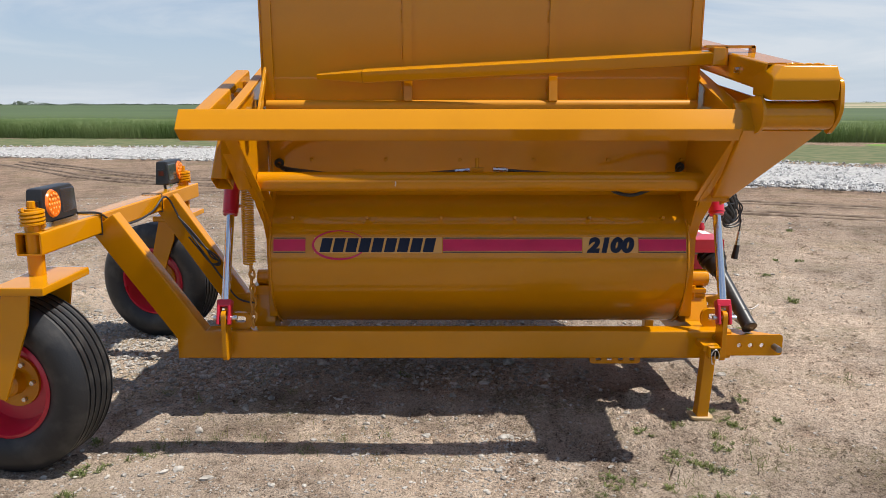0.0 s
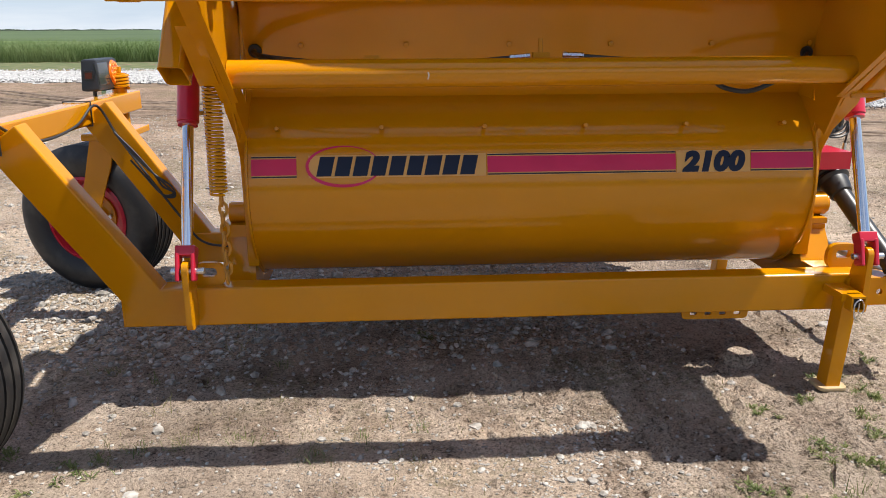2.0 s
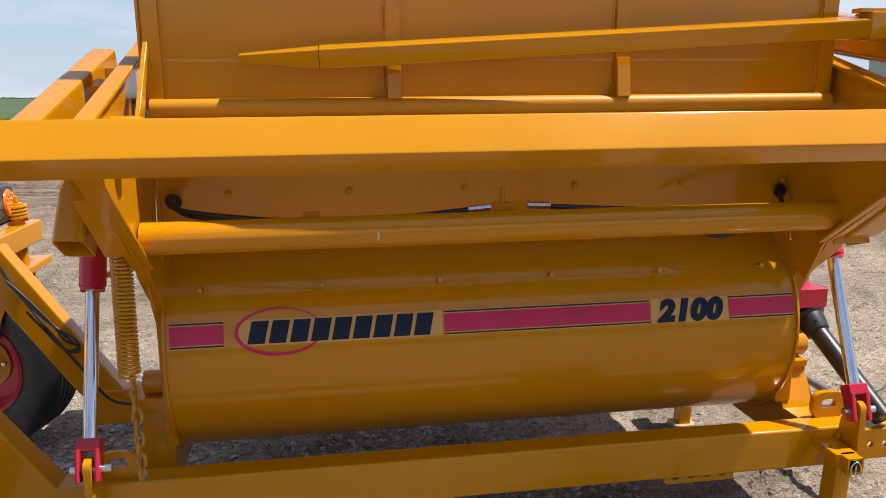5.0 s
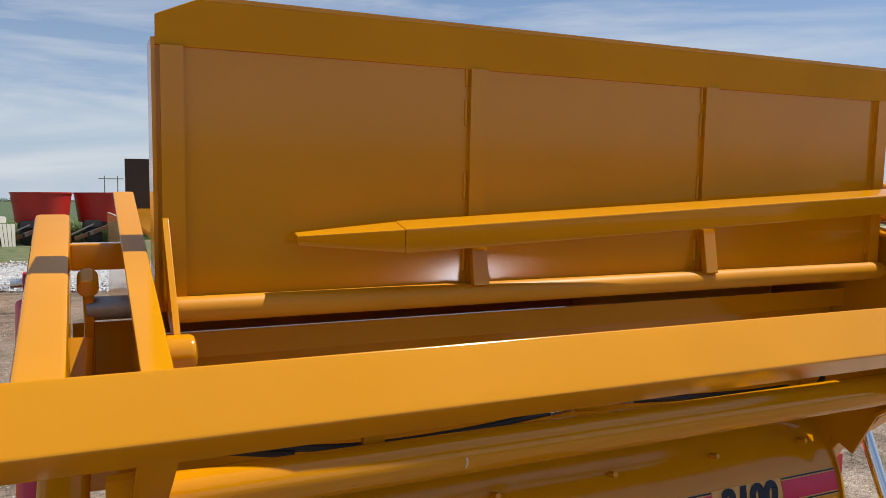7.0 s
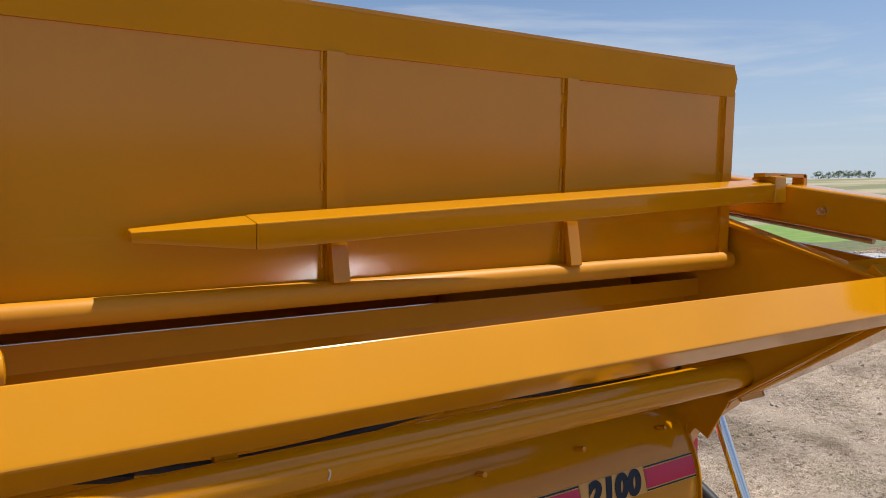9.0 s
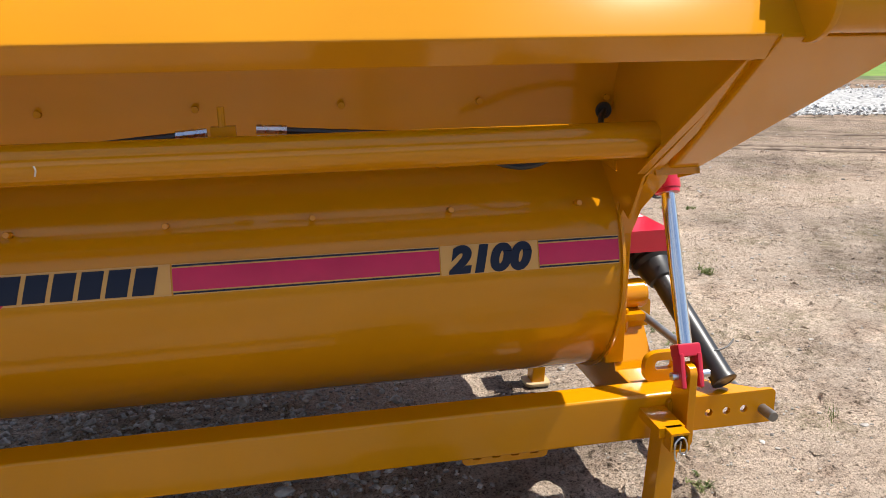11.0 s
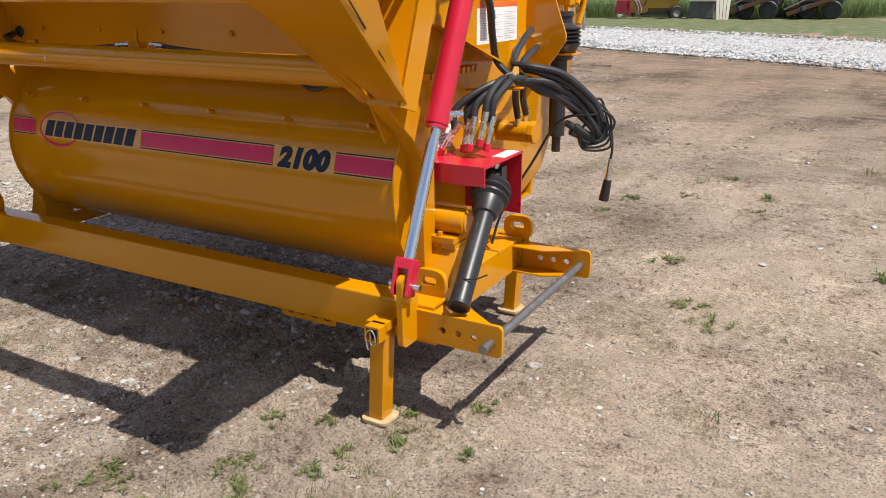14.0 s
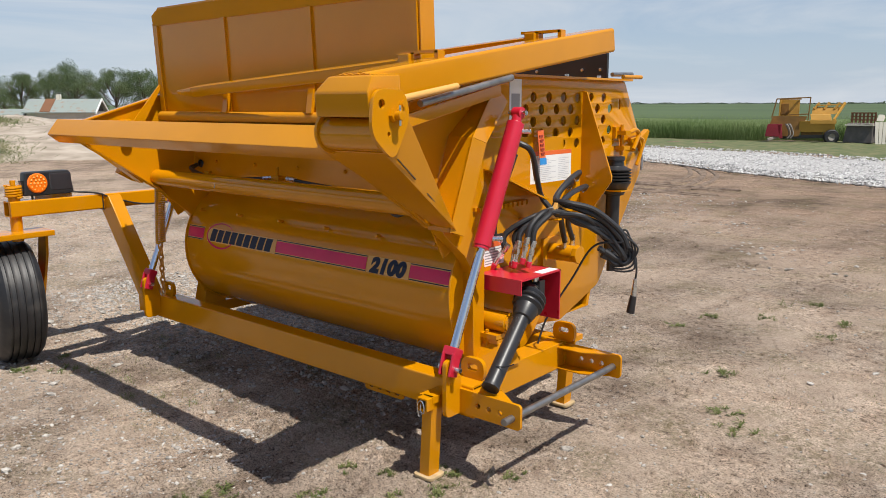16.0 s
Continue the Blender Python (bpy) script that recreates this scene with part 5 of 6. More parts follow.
part("latch_hook", hose([(1.345, 5.66, 1.50), (1.35, 5.74, 1.515), (1.35, 5.78, 1.49), (1.35, 5.75, 1.44), (1.35, 5.72, 1.40)], 0.013, 8, 5), YELLOW, MACHINE)
part("latch_hook", hose([(1.33, 5.70, 1.46), (1.34, 5.80, 1.47), (1.345, 5.85, 1.44), (1.34, 5.83, 1.36), (1.335, 5.80, 1.30)], 0.012, 8, 5), YELLOW, MACHINE)
part("latch_ear", hull([(1.31, 5.80, 1.46), (1.31, 5.92, 1.515), (1.31, 5.94, 1.50), (1.31, 5.86, 1.38), (1.345, 5.80, 1.46), (1.345, 5.92, 1.515), (1.345, 5.94, 1.50), (1.345, 5.86, 1.38)], 0.004), YELLOW, MACHINE)
part("latch_link", rod((1.34, 5.86, 1.36), (1.352, 5.83, 1.27), 0.007, seg=8), STEEL, MACHINE)
part("latch_rod", rod((1.31, 5.50, 1.835), (1.31, 5.74, 1.842), 0.012), STEEL, MACHINE)
part("latch_rod", rod((1.38, 5.50, 1.82), (1.38, 5.72, 1.823), 0.012), YELLOW, MACHINE)
part("rubber_curtain", box((-0.87, 5.49, 1.77), (1.28, 5.51, 1.985), 0.004), BLACK, MACHINE, "black rubber flap")

rack = part("notched_bar", box((1.307, 4.22, 1.176), (1.322, 4.66, 1.192), 0.002), YELLOW, MACHINE)
for i in range(11):
    part("tooth", box((1.322, 4.235 + i * 0.039, 1.172), (1.340, 4.257 + i * 0.039, 1.194), 0.003), YELLOW, rack)
for x in (0.35, 0.80, 1.12, 1.24):
    part("curtain_bolt", rod((x, 5.49, 1.865), (x, 5.480, 1.865), 0.010, seg=6, bevel=0.002), ZINC, MACHINE)
for y in (4.52, 5.02, 5.36):
    part("flange_bolt", rod((1.305, y, 1.812), (1.305, y, 1.826), 0.012, seg=6, bevel=0.002), ZINC, MACHINE)
lb = part("warning_label", box((1.3072, 4.30, 0.895), (1.3082, 4.47, 1.01), 0.0), WHITE, MACHINE, "white and black safety label", smooth=False)
part("label_head", box((1.3084, 4.30, 0.985), (1.3088, 4.47, 1.01), 0.0), ORANGE_TAG, lb, smooth=False)
part("label_head", box((1.3084, 4.30, 1.012), (1.3088, 4.47, 1.045), 0.0), BLACK, lb, smooth=False)
for i in range(6):
    part("print_bar", box((1.3084, 4.315, 0.903 + i * 0.0135), (1.3087, (4.45, 4.42, 4.455)[i % 3], 0.908 + i * 0.0135), 0.0), GREY_INK, lb, smooth=False)

# labels on the wall
lb = part("warning_label", box((1.3072, 4.69, 1.265), (1.3082, 5.08, 1.43), 0.0), WHITE, MACHINE, "white safety label with orange head", smooth=False)
part("label_head", box((1.3084, 4.69, 1.408), (1.3088, 5.08, 1.43), 0.0), ORANGE_TAG, lb, smooth=False)
for i in range(12):
    part("print_bar", box((1.3084, 4.75 if i < 7 else 4.71, 1.277 + i * 0.0098), (1.3087, (4.88, 4.93, 4.86)[i % 3], 1.2794 + i * 0.0098), 0.0), PALE_INK, lb, smooth=False)
    part("print_bar", box((1.3084, 4.95, 1.277 + i * 0.0098), (1.3087, (5.05, 5.02, 5.06)[i % 3], 1.2794 + i * 0.0098), 0.0), PALE_INK, lb, smooth=False)
sg = part("white_sign", box((1.3085, 4.50, 1.59), (1.3095, 4.60, 1.79), 0.0), WHITE, MACHINE, "white printed plate", smooth=False)
part("print_bar", box((1.3097, 4.515, 1.62), (1.310, 4.585, 1.72), 0.0), GREY_INK, sg, smooth=False)
tg = part("hang_tag", bar((1.335, 4.735, 1.54), (1.345, 4.745, 1.39), 0.055, 0.002, up=(1, 0, 0), bevel=0.0), ORANGE_TAG, MACHINE, "orange paper tag", smooth=False)
for i in range(5):
    part("print_bar", bar((1.3395 + i * 0.0016, 4.735 + i * 0.002, 1.515 - i * 0.022), (1.3405 + i * 0.0016, 4.736 + i * 0.002, 1.505 - i * 0.022), 0.030, 0.0045, up=(1, 0, 0), bevel=0.0), DULL_INK, tg, smooth=False)
part("tape", bar((1.347, 4.745, 1.40), (1.350, 4.745, 1.365), 0.06, 0.002, up=(1, 0, 0), bevel=0.0), BLUE_TAPE, tg, "blue tape", smooth=False)

# hydraulic hoses at the right end
KNOT = Vector((1.525, 4.60, 1.150))
rng = random.Random(8)
ENDS = [(1.445, 4.40, 1.00), (1.485, 4.41, 1.02), (1.425, 4.42, 0.99), (1.37, 4.39, 0.975), (1.50, 4.44, 1.00), (1.40, 4.44, 0.985)]
for k, e in enumerate(ENDS):
    e = Vector(e)
    w = [Vector((rng.uniform(-1, 1), rng.uniform(-1, 1), rng.uniform(-1, 1))) * 0.022 for _ in range(6)]
    path = [e, e + Vector((0.004, 0.02, 0.08)) + w[0] * 0.4, e.lerp(KNOT, 0.62) + Vector((0, 0, 0.045)) + w[1] * 0.5, KNOT + w[2] * 0.8]
    path += [KNOT + Vector((0.10, 0.08, -0.030)) + w[3] * 1.1, KNOT + Vector((0.19, 0.15, -0.105)) + w[4] * 1.1, KNOT + Vector((0.268, 0.205, -0.19)) + w[5]]
    path += [KNOT + Vector((0.25, 0.20, -0.235)) + w[0], KNOT + Vector((0.17, 0.16, -0.20)) + w[1]]
    part("hydraulic_hose", hose(path, 0.0140, 10, 7), HOSE, MACHINE)
    lean = Vector((-0.055 if k == 3 else -0.012, -0.012, -0.085))
    f = part("hose_fitting", rod(e + lean * 0.9, e + Vector((0, 0, 0.012)), 0.0105, seg=10), ZINC, MACHINE, "bright hose fitting")
    part("collar", rod(e + lean * 0.15, e + lean * 0.45, 0.0145, seg=6), ZINC, f)
    part("ferrule", rod(e - lean * 0.35, e + lean * 0.05, 0.0140, seg=14, bevel=0.002), ZINC, f)
    part("dust_cap", rod(e + lean * 1.2, e + lean * 0.85, 0.0145, bevel=0.003), RED, f, "red dust cap")
ARCS = [
    [(1.345, 5.09, 1.275), (1.42, 4.98, 1.315), (1.47, 4.78, 1.28), (1.50, 4.63, 1.21), (1.58, 4.62, 1.20), (1.68, 4.70, 1.165), (1.78, 4.78, 1.06), (1.815, 4.80, 0.98)],
    [(1.345, 5.17, 1.205), (1.42, 5.05, 1.235), (1.48, 4.82, 1.225), (1.52, 4.66, 1.19), (1.60, 4.65, 1.175), (1.70, 4.73, 1.12), (1.79, 4.79, 1.01), (1.80, 4.80, 0.95)],
    [(1.345, 5.02, 1.235), (1.41, 4.92, 1.27), (1.47, 4.72, 1.24), (1.51, 4.61, 1.18), (1.545, 4.58, 1.14)],
    [(1.43, 4.40, 1.495), (1.475, 4.45, 1.45), (1.455, 4.53, 1.32), (1.44, 4.60, 1.22), (1.50, 4.60, 1.16)],
    [(1.50, 4.62, 1.155), (1.46, 4.74, 1.12), (1.43, 4.81, 1.04), (1.425, 4.85, 0.96)],
    [(1.52, 4.64, 1.15), (1.49, 4.76, 1.12), (1.45, 4.84, 1.05), (1.44, 4.90, 0.97)],
    [(1.36, 4.40, 1.02), (1.33, 4.36, 1.06), (1.36, 4.35, 1.20), (1.40, 4.37, 1.34), (1.42, 4.40, 1.44)],
]
for h in ARCS:
    part("hydraulic_hose", hose(h, 0.0140, 10, 8), HOSE, MACHINE)
for h, d in zip(ARCS[:6], ((-0.03, 0.035, -0.015),) * 3 + ((-0.012, -0.015, 0.035), (-0.01, 0.01, -0.055), (-0.01, 0.01, -0.055))):
    a, d = Vector(h[0] if h[0][2] > 1.19 else h[-1]), Vector(d)
    f = part("hose_fitting", rod(a - d * 0.4, a + d, 0.0125, seg=10), ZINC, MACHINE, "bright hose fitting")
    part("collar", rod(a + d * 0.5, a + d * 1.1, 0.016, seg=6), ZINC, f)
part("elbow", hose([(1.325, 4.345, 1.035), (1.345, 4.37, 1.03), (1.37, 4.40, 1.005)], 0.012, 10, 4), ZINC, MACHINE, "bright elbow fitting")
part("hose_clamp", bar(KNOT + Vector((-0.003, -0.022, -0.03)), KNOT + Vector((0.003, 0.022, 0.035)), 0.022, 0.055, bevel=0.003), TAN, MACHINE)
part("hose_bracket", bar((1.31, 4.60, 1.10), (1.56, 4.585, 1.12), 0.035, 0.010), YELLOW, MACHINE)
for i in range(3):
    part("wire_loop", hose([(1.74, 4.77, 1.0), (1.80, 4.79, 1.03 + 0.02 * i), (1.86 - 0.015 * i, 4.81, 0.98), (1.82 + 0.015 * i, 4.80, 0.905 - 0.012 * i), (1.75, 4.78, 0.885 - 0.01 * i), (1.73, 4.77, 0.93), (1.77, 4.78, 0.99)], 0.005, 8, 6), HOSE, MACHINE)
part("plug_cable", hose([(1.78, 4.79, 1.0), (1.84, 4.81, 0.96), (1.855, 4.815, 0.88), (1.85, 4.815, 0.82)], 0.005, 8, 6), HOSE, MACHINE)
pg = part("plug", rod((1.845, 4.815, 0.74), (1.852, 4.815, 0.83), 0.014, 0.009), ZINC, MACHINE, "metal trailer plug")
part("plug_boot", rod((1.832, 4.815, 0.655), (1.845, 4.815, 0.745), 0.021, 0.016, bevel=0.003), BLACK, pg, "black rubber boot")
part("control_cable", hose([(1.80, 4.78, 1.01), (1.66, 4.74, 0.98), (1.55, 4.72, 0.80), (1.45, 4.66, 0.60), (1.42, 4.62, 0.46)], 0.0055, 8, 8), HOSE, MACHINE)

# hose run above the torque pipe
part("front_hose", hose([(-0.875, 4.14, 1.30), (-0.80, 4.05, 1.282), (-0.5, 3.975, 1.258), (-0.2, 3.965, 1.258), (0.07, 3.966, 1.277)], 0.009, 8, 6), HOSE, MACHINE)
part("front_hose", hose([(-0.875, 4.15, 1.295), (-0.80, 4.06, 1.270), (-0.6, 3.985, 1.252)], 0.009, 8, 6), HOSE, MACHINE)
part("front_hose", hose([(0.32, 3.965, 1.281), (0.5, 3.968, 1.268), (0.75, 3.978, 1.254), (0.95, 3.99, 1.248)], 0.009, 8, 6), HOSE, MACHINE)
part("front_hose", hose([(1.262, 4.165, 1.280), (1.235, 4.12, 1.27), (1.20, 4.07, 1.235), (1.06, 4.04, 1.17), (0.98, 4.05, 1.145), (0.90, 4.08, 1.16), (0.86, 4.12, 1.20)], 0.009, 8, 6), HOSE, MACHINE)
part("hose_fitting", rod((0.060, 3.965, 1.277), (0.135, 3.97, 1.282), 0.012, seg=8), ZINC, MACHINE)
part("hose_fitting", rod((0.255, 3.97, 1.286), (0.33, 3.965, 1.283), 0.012, seg=8), ZINC, MACHINE)
part("grommet", spin([(0.008, 0.0), (0.022, 0.0), (0.026, 0.006), (0.022, 0.014), (0.008, 0.014)], (-0.872, 4.175, 1.302), (0, -1, 0), 20), BLACK, MACHINE)
part("scratch", hose([(-0.236, 3.8445, 1.236), (-0.233, 3.8442, 1.226), (-0.237, 3.8455, 1.212)], 0.0022, 6, 4), SCRATCH, MACHINE)
part("weld_tab", box((-0.455, 3.925, 1.268), (-0.405, 3.945, 1.290), 0.004), YELLOW, MACHINE)
part("tee_block", box((0.145, 3.95, 1.271), (0.205, 3.99, 1.296), 0.004), YELLOW, MACHINE)
part("tee_bolt", rod((0.172, 3.97, 1.294), (0.172, 3.97, 1.344), 0.009, seg=8), YELLOW, MACHINE)
part("grommet", spin([(0.008, 0.0), (0.022, 0.0), (0.026, 0.006), (0.022, 0.014), (0.008, 0.014)], (1.262, 4.175, 1.282), (0, -1, 0), 20), BLACK, MACHINE)

# hopper's inside and back
part("hopper_floor", box((X0, 4.20, 0.50), (X1, 5.30, 0.51), 0.0), YELLOW, MACHINE, smooth=False)
part("hopper_back", prism([(5.30, 0.50), (5.33, 0.50), (5.62, 1.50), (5.59, 1.50)], "x", X0, X1, 0.001), YELLOW, MACHINE)
part("hopper_end", prism([(4.20, 0.5), (5.30, 0.5), (5.60, 1.5), (5.60, 1.78), (4.30, 1.78), (4.20, 1.5)], "x", X0 - 0.02, X0 - 0.011, 0.001), YELLOW, MACHINE)

# ---- distance ----
def blades(name, count, place, h0, h1, w, mat, label, category, seed=3, bend=0.35):
    """Grass blades as one mesh: place(rng) gives x, y, z of a root."""
    rng = random.Random(seed)
    vs, fs = [], []
    for _ in range(count):
        x, y, z = place(rng)
        h = rng.uniform(h0, h1)
        a, b = rng.uniform(0, math.tau), rng.uniform(0, math.tau)
        ww = w * rng.uniform(0.6, 1.3)
        dx, dy = math.cos(a) * ww, math.sin(a) * ww
        bx, by = math.cos(b) * h * bend * rng.random(), math.sin(b) * h * bend * rng.random()
        k = len(vs)
        vs += [(x - dx, y - dy, z), (x + dx, y + dy, z), (x + dx * 0.7 + bx * 0.35, y + dy * 0.7 + by * 0.35, z + h * 0.6), (x - dx * 0.7 + bx * 0.35, y - dy * 0.7 + by * 0.35, z + h * 0.6), (x + bx, y + by, z + h)]
        fs += [(k, k + 1, k + 2, k + 3), (k + 3, k + 2, k + 4)]
    me = bpy.data.meshes.new(name)
    me.from_pydata(vs, [], fs)
    me.materials.append(mat)
    return tagged(new(name, me), label, category, kind="stuff")


def edge_y(x):
    """The field's near edge."""
    return float(np.interp(x, [-120, -85, -60, -20, -9, -8, 3, 5, 12, 22, 60, 140], [75, 61, 41, 38, 37.6, 39.4, 40.8, 36.8, 34.5, 33, 40, 40]))


# crop slab, its top about a metre up, with the tall grass along its edge
m = bmesh.new()
gx = [-1500, -700, -300, -200, -150] + [(-120 + 4 * i) for i in range(44)] + [70, 100]
rows = []
for x in gx:
    e = edge_y(x) + 0.8
    row = []
    for k, d in enumerate((0, 0.5, 1.5, 3, 6, 10, 16, 25, 40, 60, 100, 200, 500, 1200, 2500)):
        z = 0.0 if k == 0 else (0.30 if k == 1 else 0.66 + 0.22 * min(1.0, d / 8) + 0.08 * noise.noise((x * 0.3, d * 0.4, 1)))
        row.append(m.verts.new((x, e + d, z)))
    rows.append(row)
for a, b in zip(rows, rows[1:]):
    for k in range(len(a) - 1):
        m.faces.new((a[k], b[k], b[k + 1], a[k + 1]))
bmesh.ops.recalc_face_normals(m, faces=m.faces)
for fc in m.faces:
    if fc.calc_center_median().y < edge_y(fc.calc_center_median().x) + 7:
        fc.material_index = 1
tagged(part("crop_field", m, (CROP, GRASS)), "dark green young crop field reaching the horizon", "field", kind="structure")


# unseen crop behind the camera, added to darken reflections in the panel
m = bmesh.new()
rows = []
for x in (-1500, -400, -120, -60, -30, -15, -5, 5, 15, 30, 60, 120, 400, 1500):
    row = []
    for k, d in enumerate((0, 0.6, 3, 8, 20, 60, 200, 2500)):
        row.append(m.verts.new((x, -2.4 - d - abs(x - 1.0) * 0.12, 0.0 if k == 0 else 0.5 + 0.1 * noise.noise((x * 0.3, d * 0.4, 2)))))
    rows.append(row)
for a, b in zip(rows, rows[1:]):
    for k in range(len(a) - 1):
        m.faces.new((a[k], a[k + 1], b[k + 1], b[k]))
bmesh.ops.recalc_face_normals(m, faces=m.faces)
tagged(part("crop_field", m, CROP), "dark green young crop field reaching the horizon", "field", kind="structure")


def grass_root(rng):
    x = rng.uniform(-75, 34)
    d = rng.random() ** 1.8 * 15 - 0.3 * rng.random()
    return x, edge_y(x) + d + 0.5 * noise.noise((x * 0.4, 0, 0)), 0.0


blades("tall_grass", 190000, grass_root, 0.45, 1.05, 0.009, GRASS, "tall pale green grass along the field edge", "grass", 3, 0.9)
blades("sparse_grass", 5200, tuft_root, 0.008, 0.032, 0.0016, DRY_GRASS, "sparse dry grass blades in the dirt", "grass", 8, 1.6)

HAY_YELLOW = material("weathered_yellow", (0.46, 0.25, 0.04), 0.45, spots=0.12, scale=2)
BARN_RED = material("barn_red", (0.44, 0.016, 0.012), 0.5, spots=0.12, scale=2)
CREAM = material("cream_siding", (0.62, 0.58, 0.48), 0.7, spots=0.06, scale=2)
DARK_STEEL = material("dark_steel", (0.05, 0.045, 0.045), 0.6, spots=0.2, scale=4)
GREY_WOOD = material("weathered_wood", (0.30, 0.27, 0.24), 0.9, spots=0.25, scale=5, bump=0.3, bump_scale=30)
ROOF = material("metal_roof", (0.25, 0.29, 0.27), 0.6, spots=0.1, scale=1.5, second=(0.26, 0.145, 0.10), mix=(0.56, 0.74))
BARK = material("bark", (0.12, 0.09, 0.07), 0.95, spots=0.3, scale=6, bump=0.5, bump_scale=20)
LEAF = leaf_material("tree_leaf", (0.10, 0.15, 0.06), 0.7, scale=0.4, second=(0.17, 0.22, 0.105), mix=(0.35, 0.7))
WOODS = material("far_wood_leaf", (0.05, 0.075, 0.045), 0.8, scale=0.05, second=(0.085, 0.11, 0.07), mix=(0.35, 0.7))
LAWN = material("bright_grass", (0.10, 0.20, 0.02), 0.9, scale=1.5, second=(0.17, 0.26, 0.04), mix=(0.35, 0.7), bump=0.6, bump_scale=14)
MEADOW = material("meadow", (0.16, 0.175, 0.075), 0.95, scale=0.035, second=(0.33, 0.28, 0.185), mix=(0.42, 0.58), bump=0.5, bump_scale=3)


def far_processor(at):
    bx, by = at
    M = thing("bale_processor", (bx, by, 0), "weathered yellow bale processor parked before tall grass", "farm machine")

    def P(u, d, z):
        u, d = 0.88 * u, 0.88 * d
        return (bx + 0.962 * u - 0.274 * d, by + 0.274 * u + 0.962 * d, 0.88 * z)

    def slab(u0, u1, d0, d1, z0, z1, du=0.0, dd=0.0):
        """A block, its top shifted by du along the front and dd to the back."""
        return hull([P(u + (du if z == z1 else 0), d + (dd if z == z1 else 0), z) for u in (u0, u1) for d in (d0, d1) for z in (z0, z1)], 0.008)

    part("end_wall", slab(-1.62, -0.1, -0.72, -0.66, 0.30, 1.28, 0.32), HAY_BROWN, M)
    part("tub", slab(-0.1, 1.45, -0.7, 0.8, 0.52, 1.05, 0.0, -0.1), HAY_YELLOW, M)
    part("tub_lip", slab(0.36, 1.50, -0.86, -0.70, 0.92, 1.10), HAY_YELLOW, M)
    # belly coloured darker to stand for the shade under the tub
    part("belly", slab(0.0, 0.95, -0.55, 0.5, 0.34, 0.56), HAY_BROWN, M)
    part("cab_back", slab(-1.02, -0.15, 0.1, 0.16, 1.26, 2.06), HAY_YELLOW, M)
    part("cab_side", slab(-1.06, -1.00, -0.5, 0.16, 1.26, 2.06), HAY_YELLOW, M)
    part("cab_window", slab(-0.98, -0.64, 0.06, 0.10, 1.34, 1.88), HAY_BROWN, M)
    for a, b in (((-1.36, -0.7, 1.2), (-1.18, -0.7, 2.10)), ((-1.18, -0.7, 2.10), (0.31, -0.7, 2.17)), ((0.31, -0.7, 2.17), (0.27, -0.7, 1.10)), ((-0.6, -0.7, 1.34), (0.28, -0.7, 1.38)), ((-0.6, -0.7, 1.28), (-0.6, -0.7, 0.4)), ((-1.06, -0.5, 2.08), (-0.1, 0.13, 2.10)), ((0.31, -0.7, 2.16), (0.31, 0.13, 2.10))):
        part("frame_bar", bar(P(*a), P(*b), 0.05, 0.05), HAY_BROWN, M)
    part("bale_bed", slab(0.40, 1.30, -0.60, 0.25, 1.10, 1.36, -0.05, 0.1), HAY_YELLOW, M)
    part("loader", hull([P(0.40, 0.3, 1.36), P(1.45, 0.3, 1.36), P(0.45, 0.42, 1.70), P(1.80, 0.42, 1.70), P(0.40, 0.36, 1.36), P(1.45, 0.36, 1.36), P(0.45, 0.48, 1.70), P(1.80, 0.48, 1.70)], 0.005), HAY_YELLOW, M)
    for u in (0.50, 0.95, 1.40, 1.62):
        part("fork", bar(P(u, 0.38, 1.62), P(u + 0.22, 0.44, 1.93), 0.06, 0.09), HAY_YELLOW, M)
    part("loader_rail", bar(P(0.60, 0.4, 1.78), P(1.80, 0.42, 1.84), 0.05, 0.05), HAY_YELLOW, M)
    part("loader_arm", bar(P(1.40, -0.3, 1.10), P(1.86, 0.42, 1.92), 0.06, 0.10), HAY_YELLOW, M)
    part("shield", slab(-1.60, -0.95, -1.15, -0.75, 0.30, 0.90, 0.10), DULL_RED, M, "red drive shield")
    part("shield_side", slab(-0.95, -0.80, -1.15, -0.75, 0.22, 0.88, -0.10), DULL_RED, M)
    part("hitch", bar(P(-1.45, -1.25, 0.16), P(-1.0, -0.9, 0.30), 0.10, 0.10), GREY_WOOD, M)
    part("jack", bar(P(-1.12, -1.2, 0.0), P(-1.12, -1.2, 0.48), 0.06, 0.06), GREY_WOOD, M)
    for q in (0.0, 0.07, 0.14, 0.2):
        part("hose_bundle", hose([P(-0.72 + q, -0.95, 0.92), P(-0.64 + q, -1.0, 0.80), P(-0.52 + q, -1.0, 0.45), P(-0.64 + q, -1.0, 0.22)], 0.022, 6, 5), GREY_WOOD if q in (0.07, 0.2) else DARK_STEEL, M)
    part("axle", bar(P(-0.9, -0.5, 0.25), P(1.3, -0.5, 0.32), 0.14, 0.14), DARK_STEEL, M)
    for d in (-0.8, 0.8):
        w = part("wheel", spin([(0.15, -0.1), (0.27, -0.1), (0.31, -0.05), (0.31, 0.05), (0.27, 0.1), (0.15, 0.1)], P(1.33, d, 0.30), (-0.55, 0.83, 0), 24), TYRE, M)
        part("rim", spin([(0.0, -0.04), (0.155, -0.06), (0.155, 0.06), (0.0, 0.04)], P(1.33, d, 0.30), (-0.55, 0.83, 0), 20), GREY_WOOD, w)
        part("wheel_arm", bar(P(1.0, d * 0.8, 0.45), P(1.33, d * 0.9, 0.30), 0.07, 0.07), HAY_YELLOW, M)


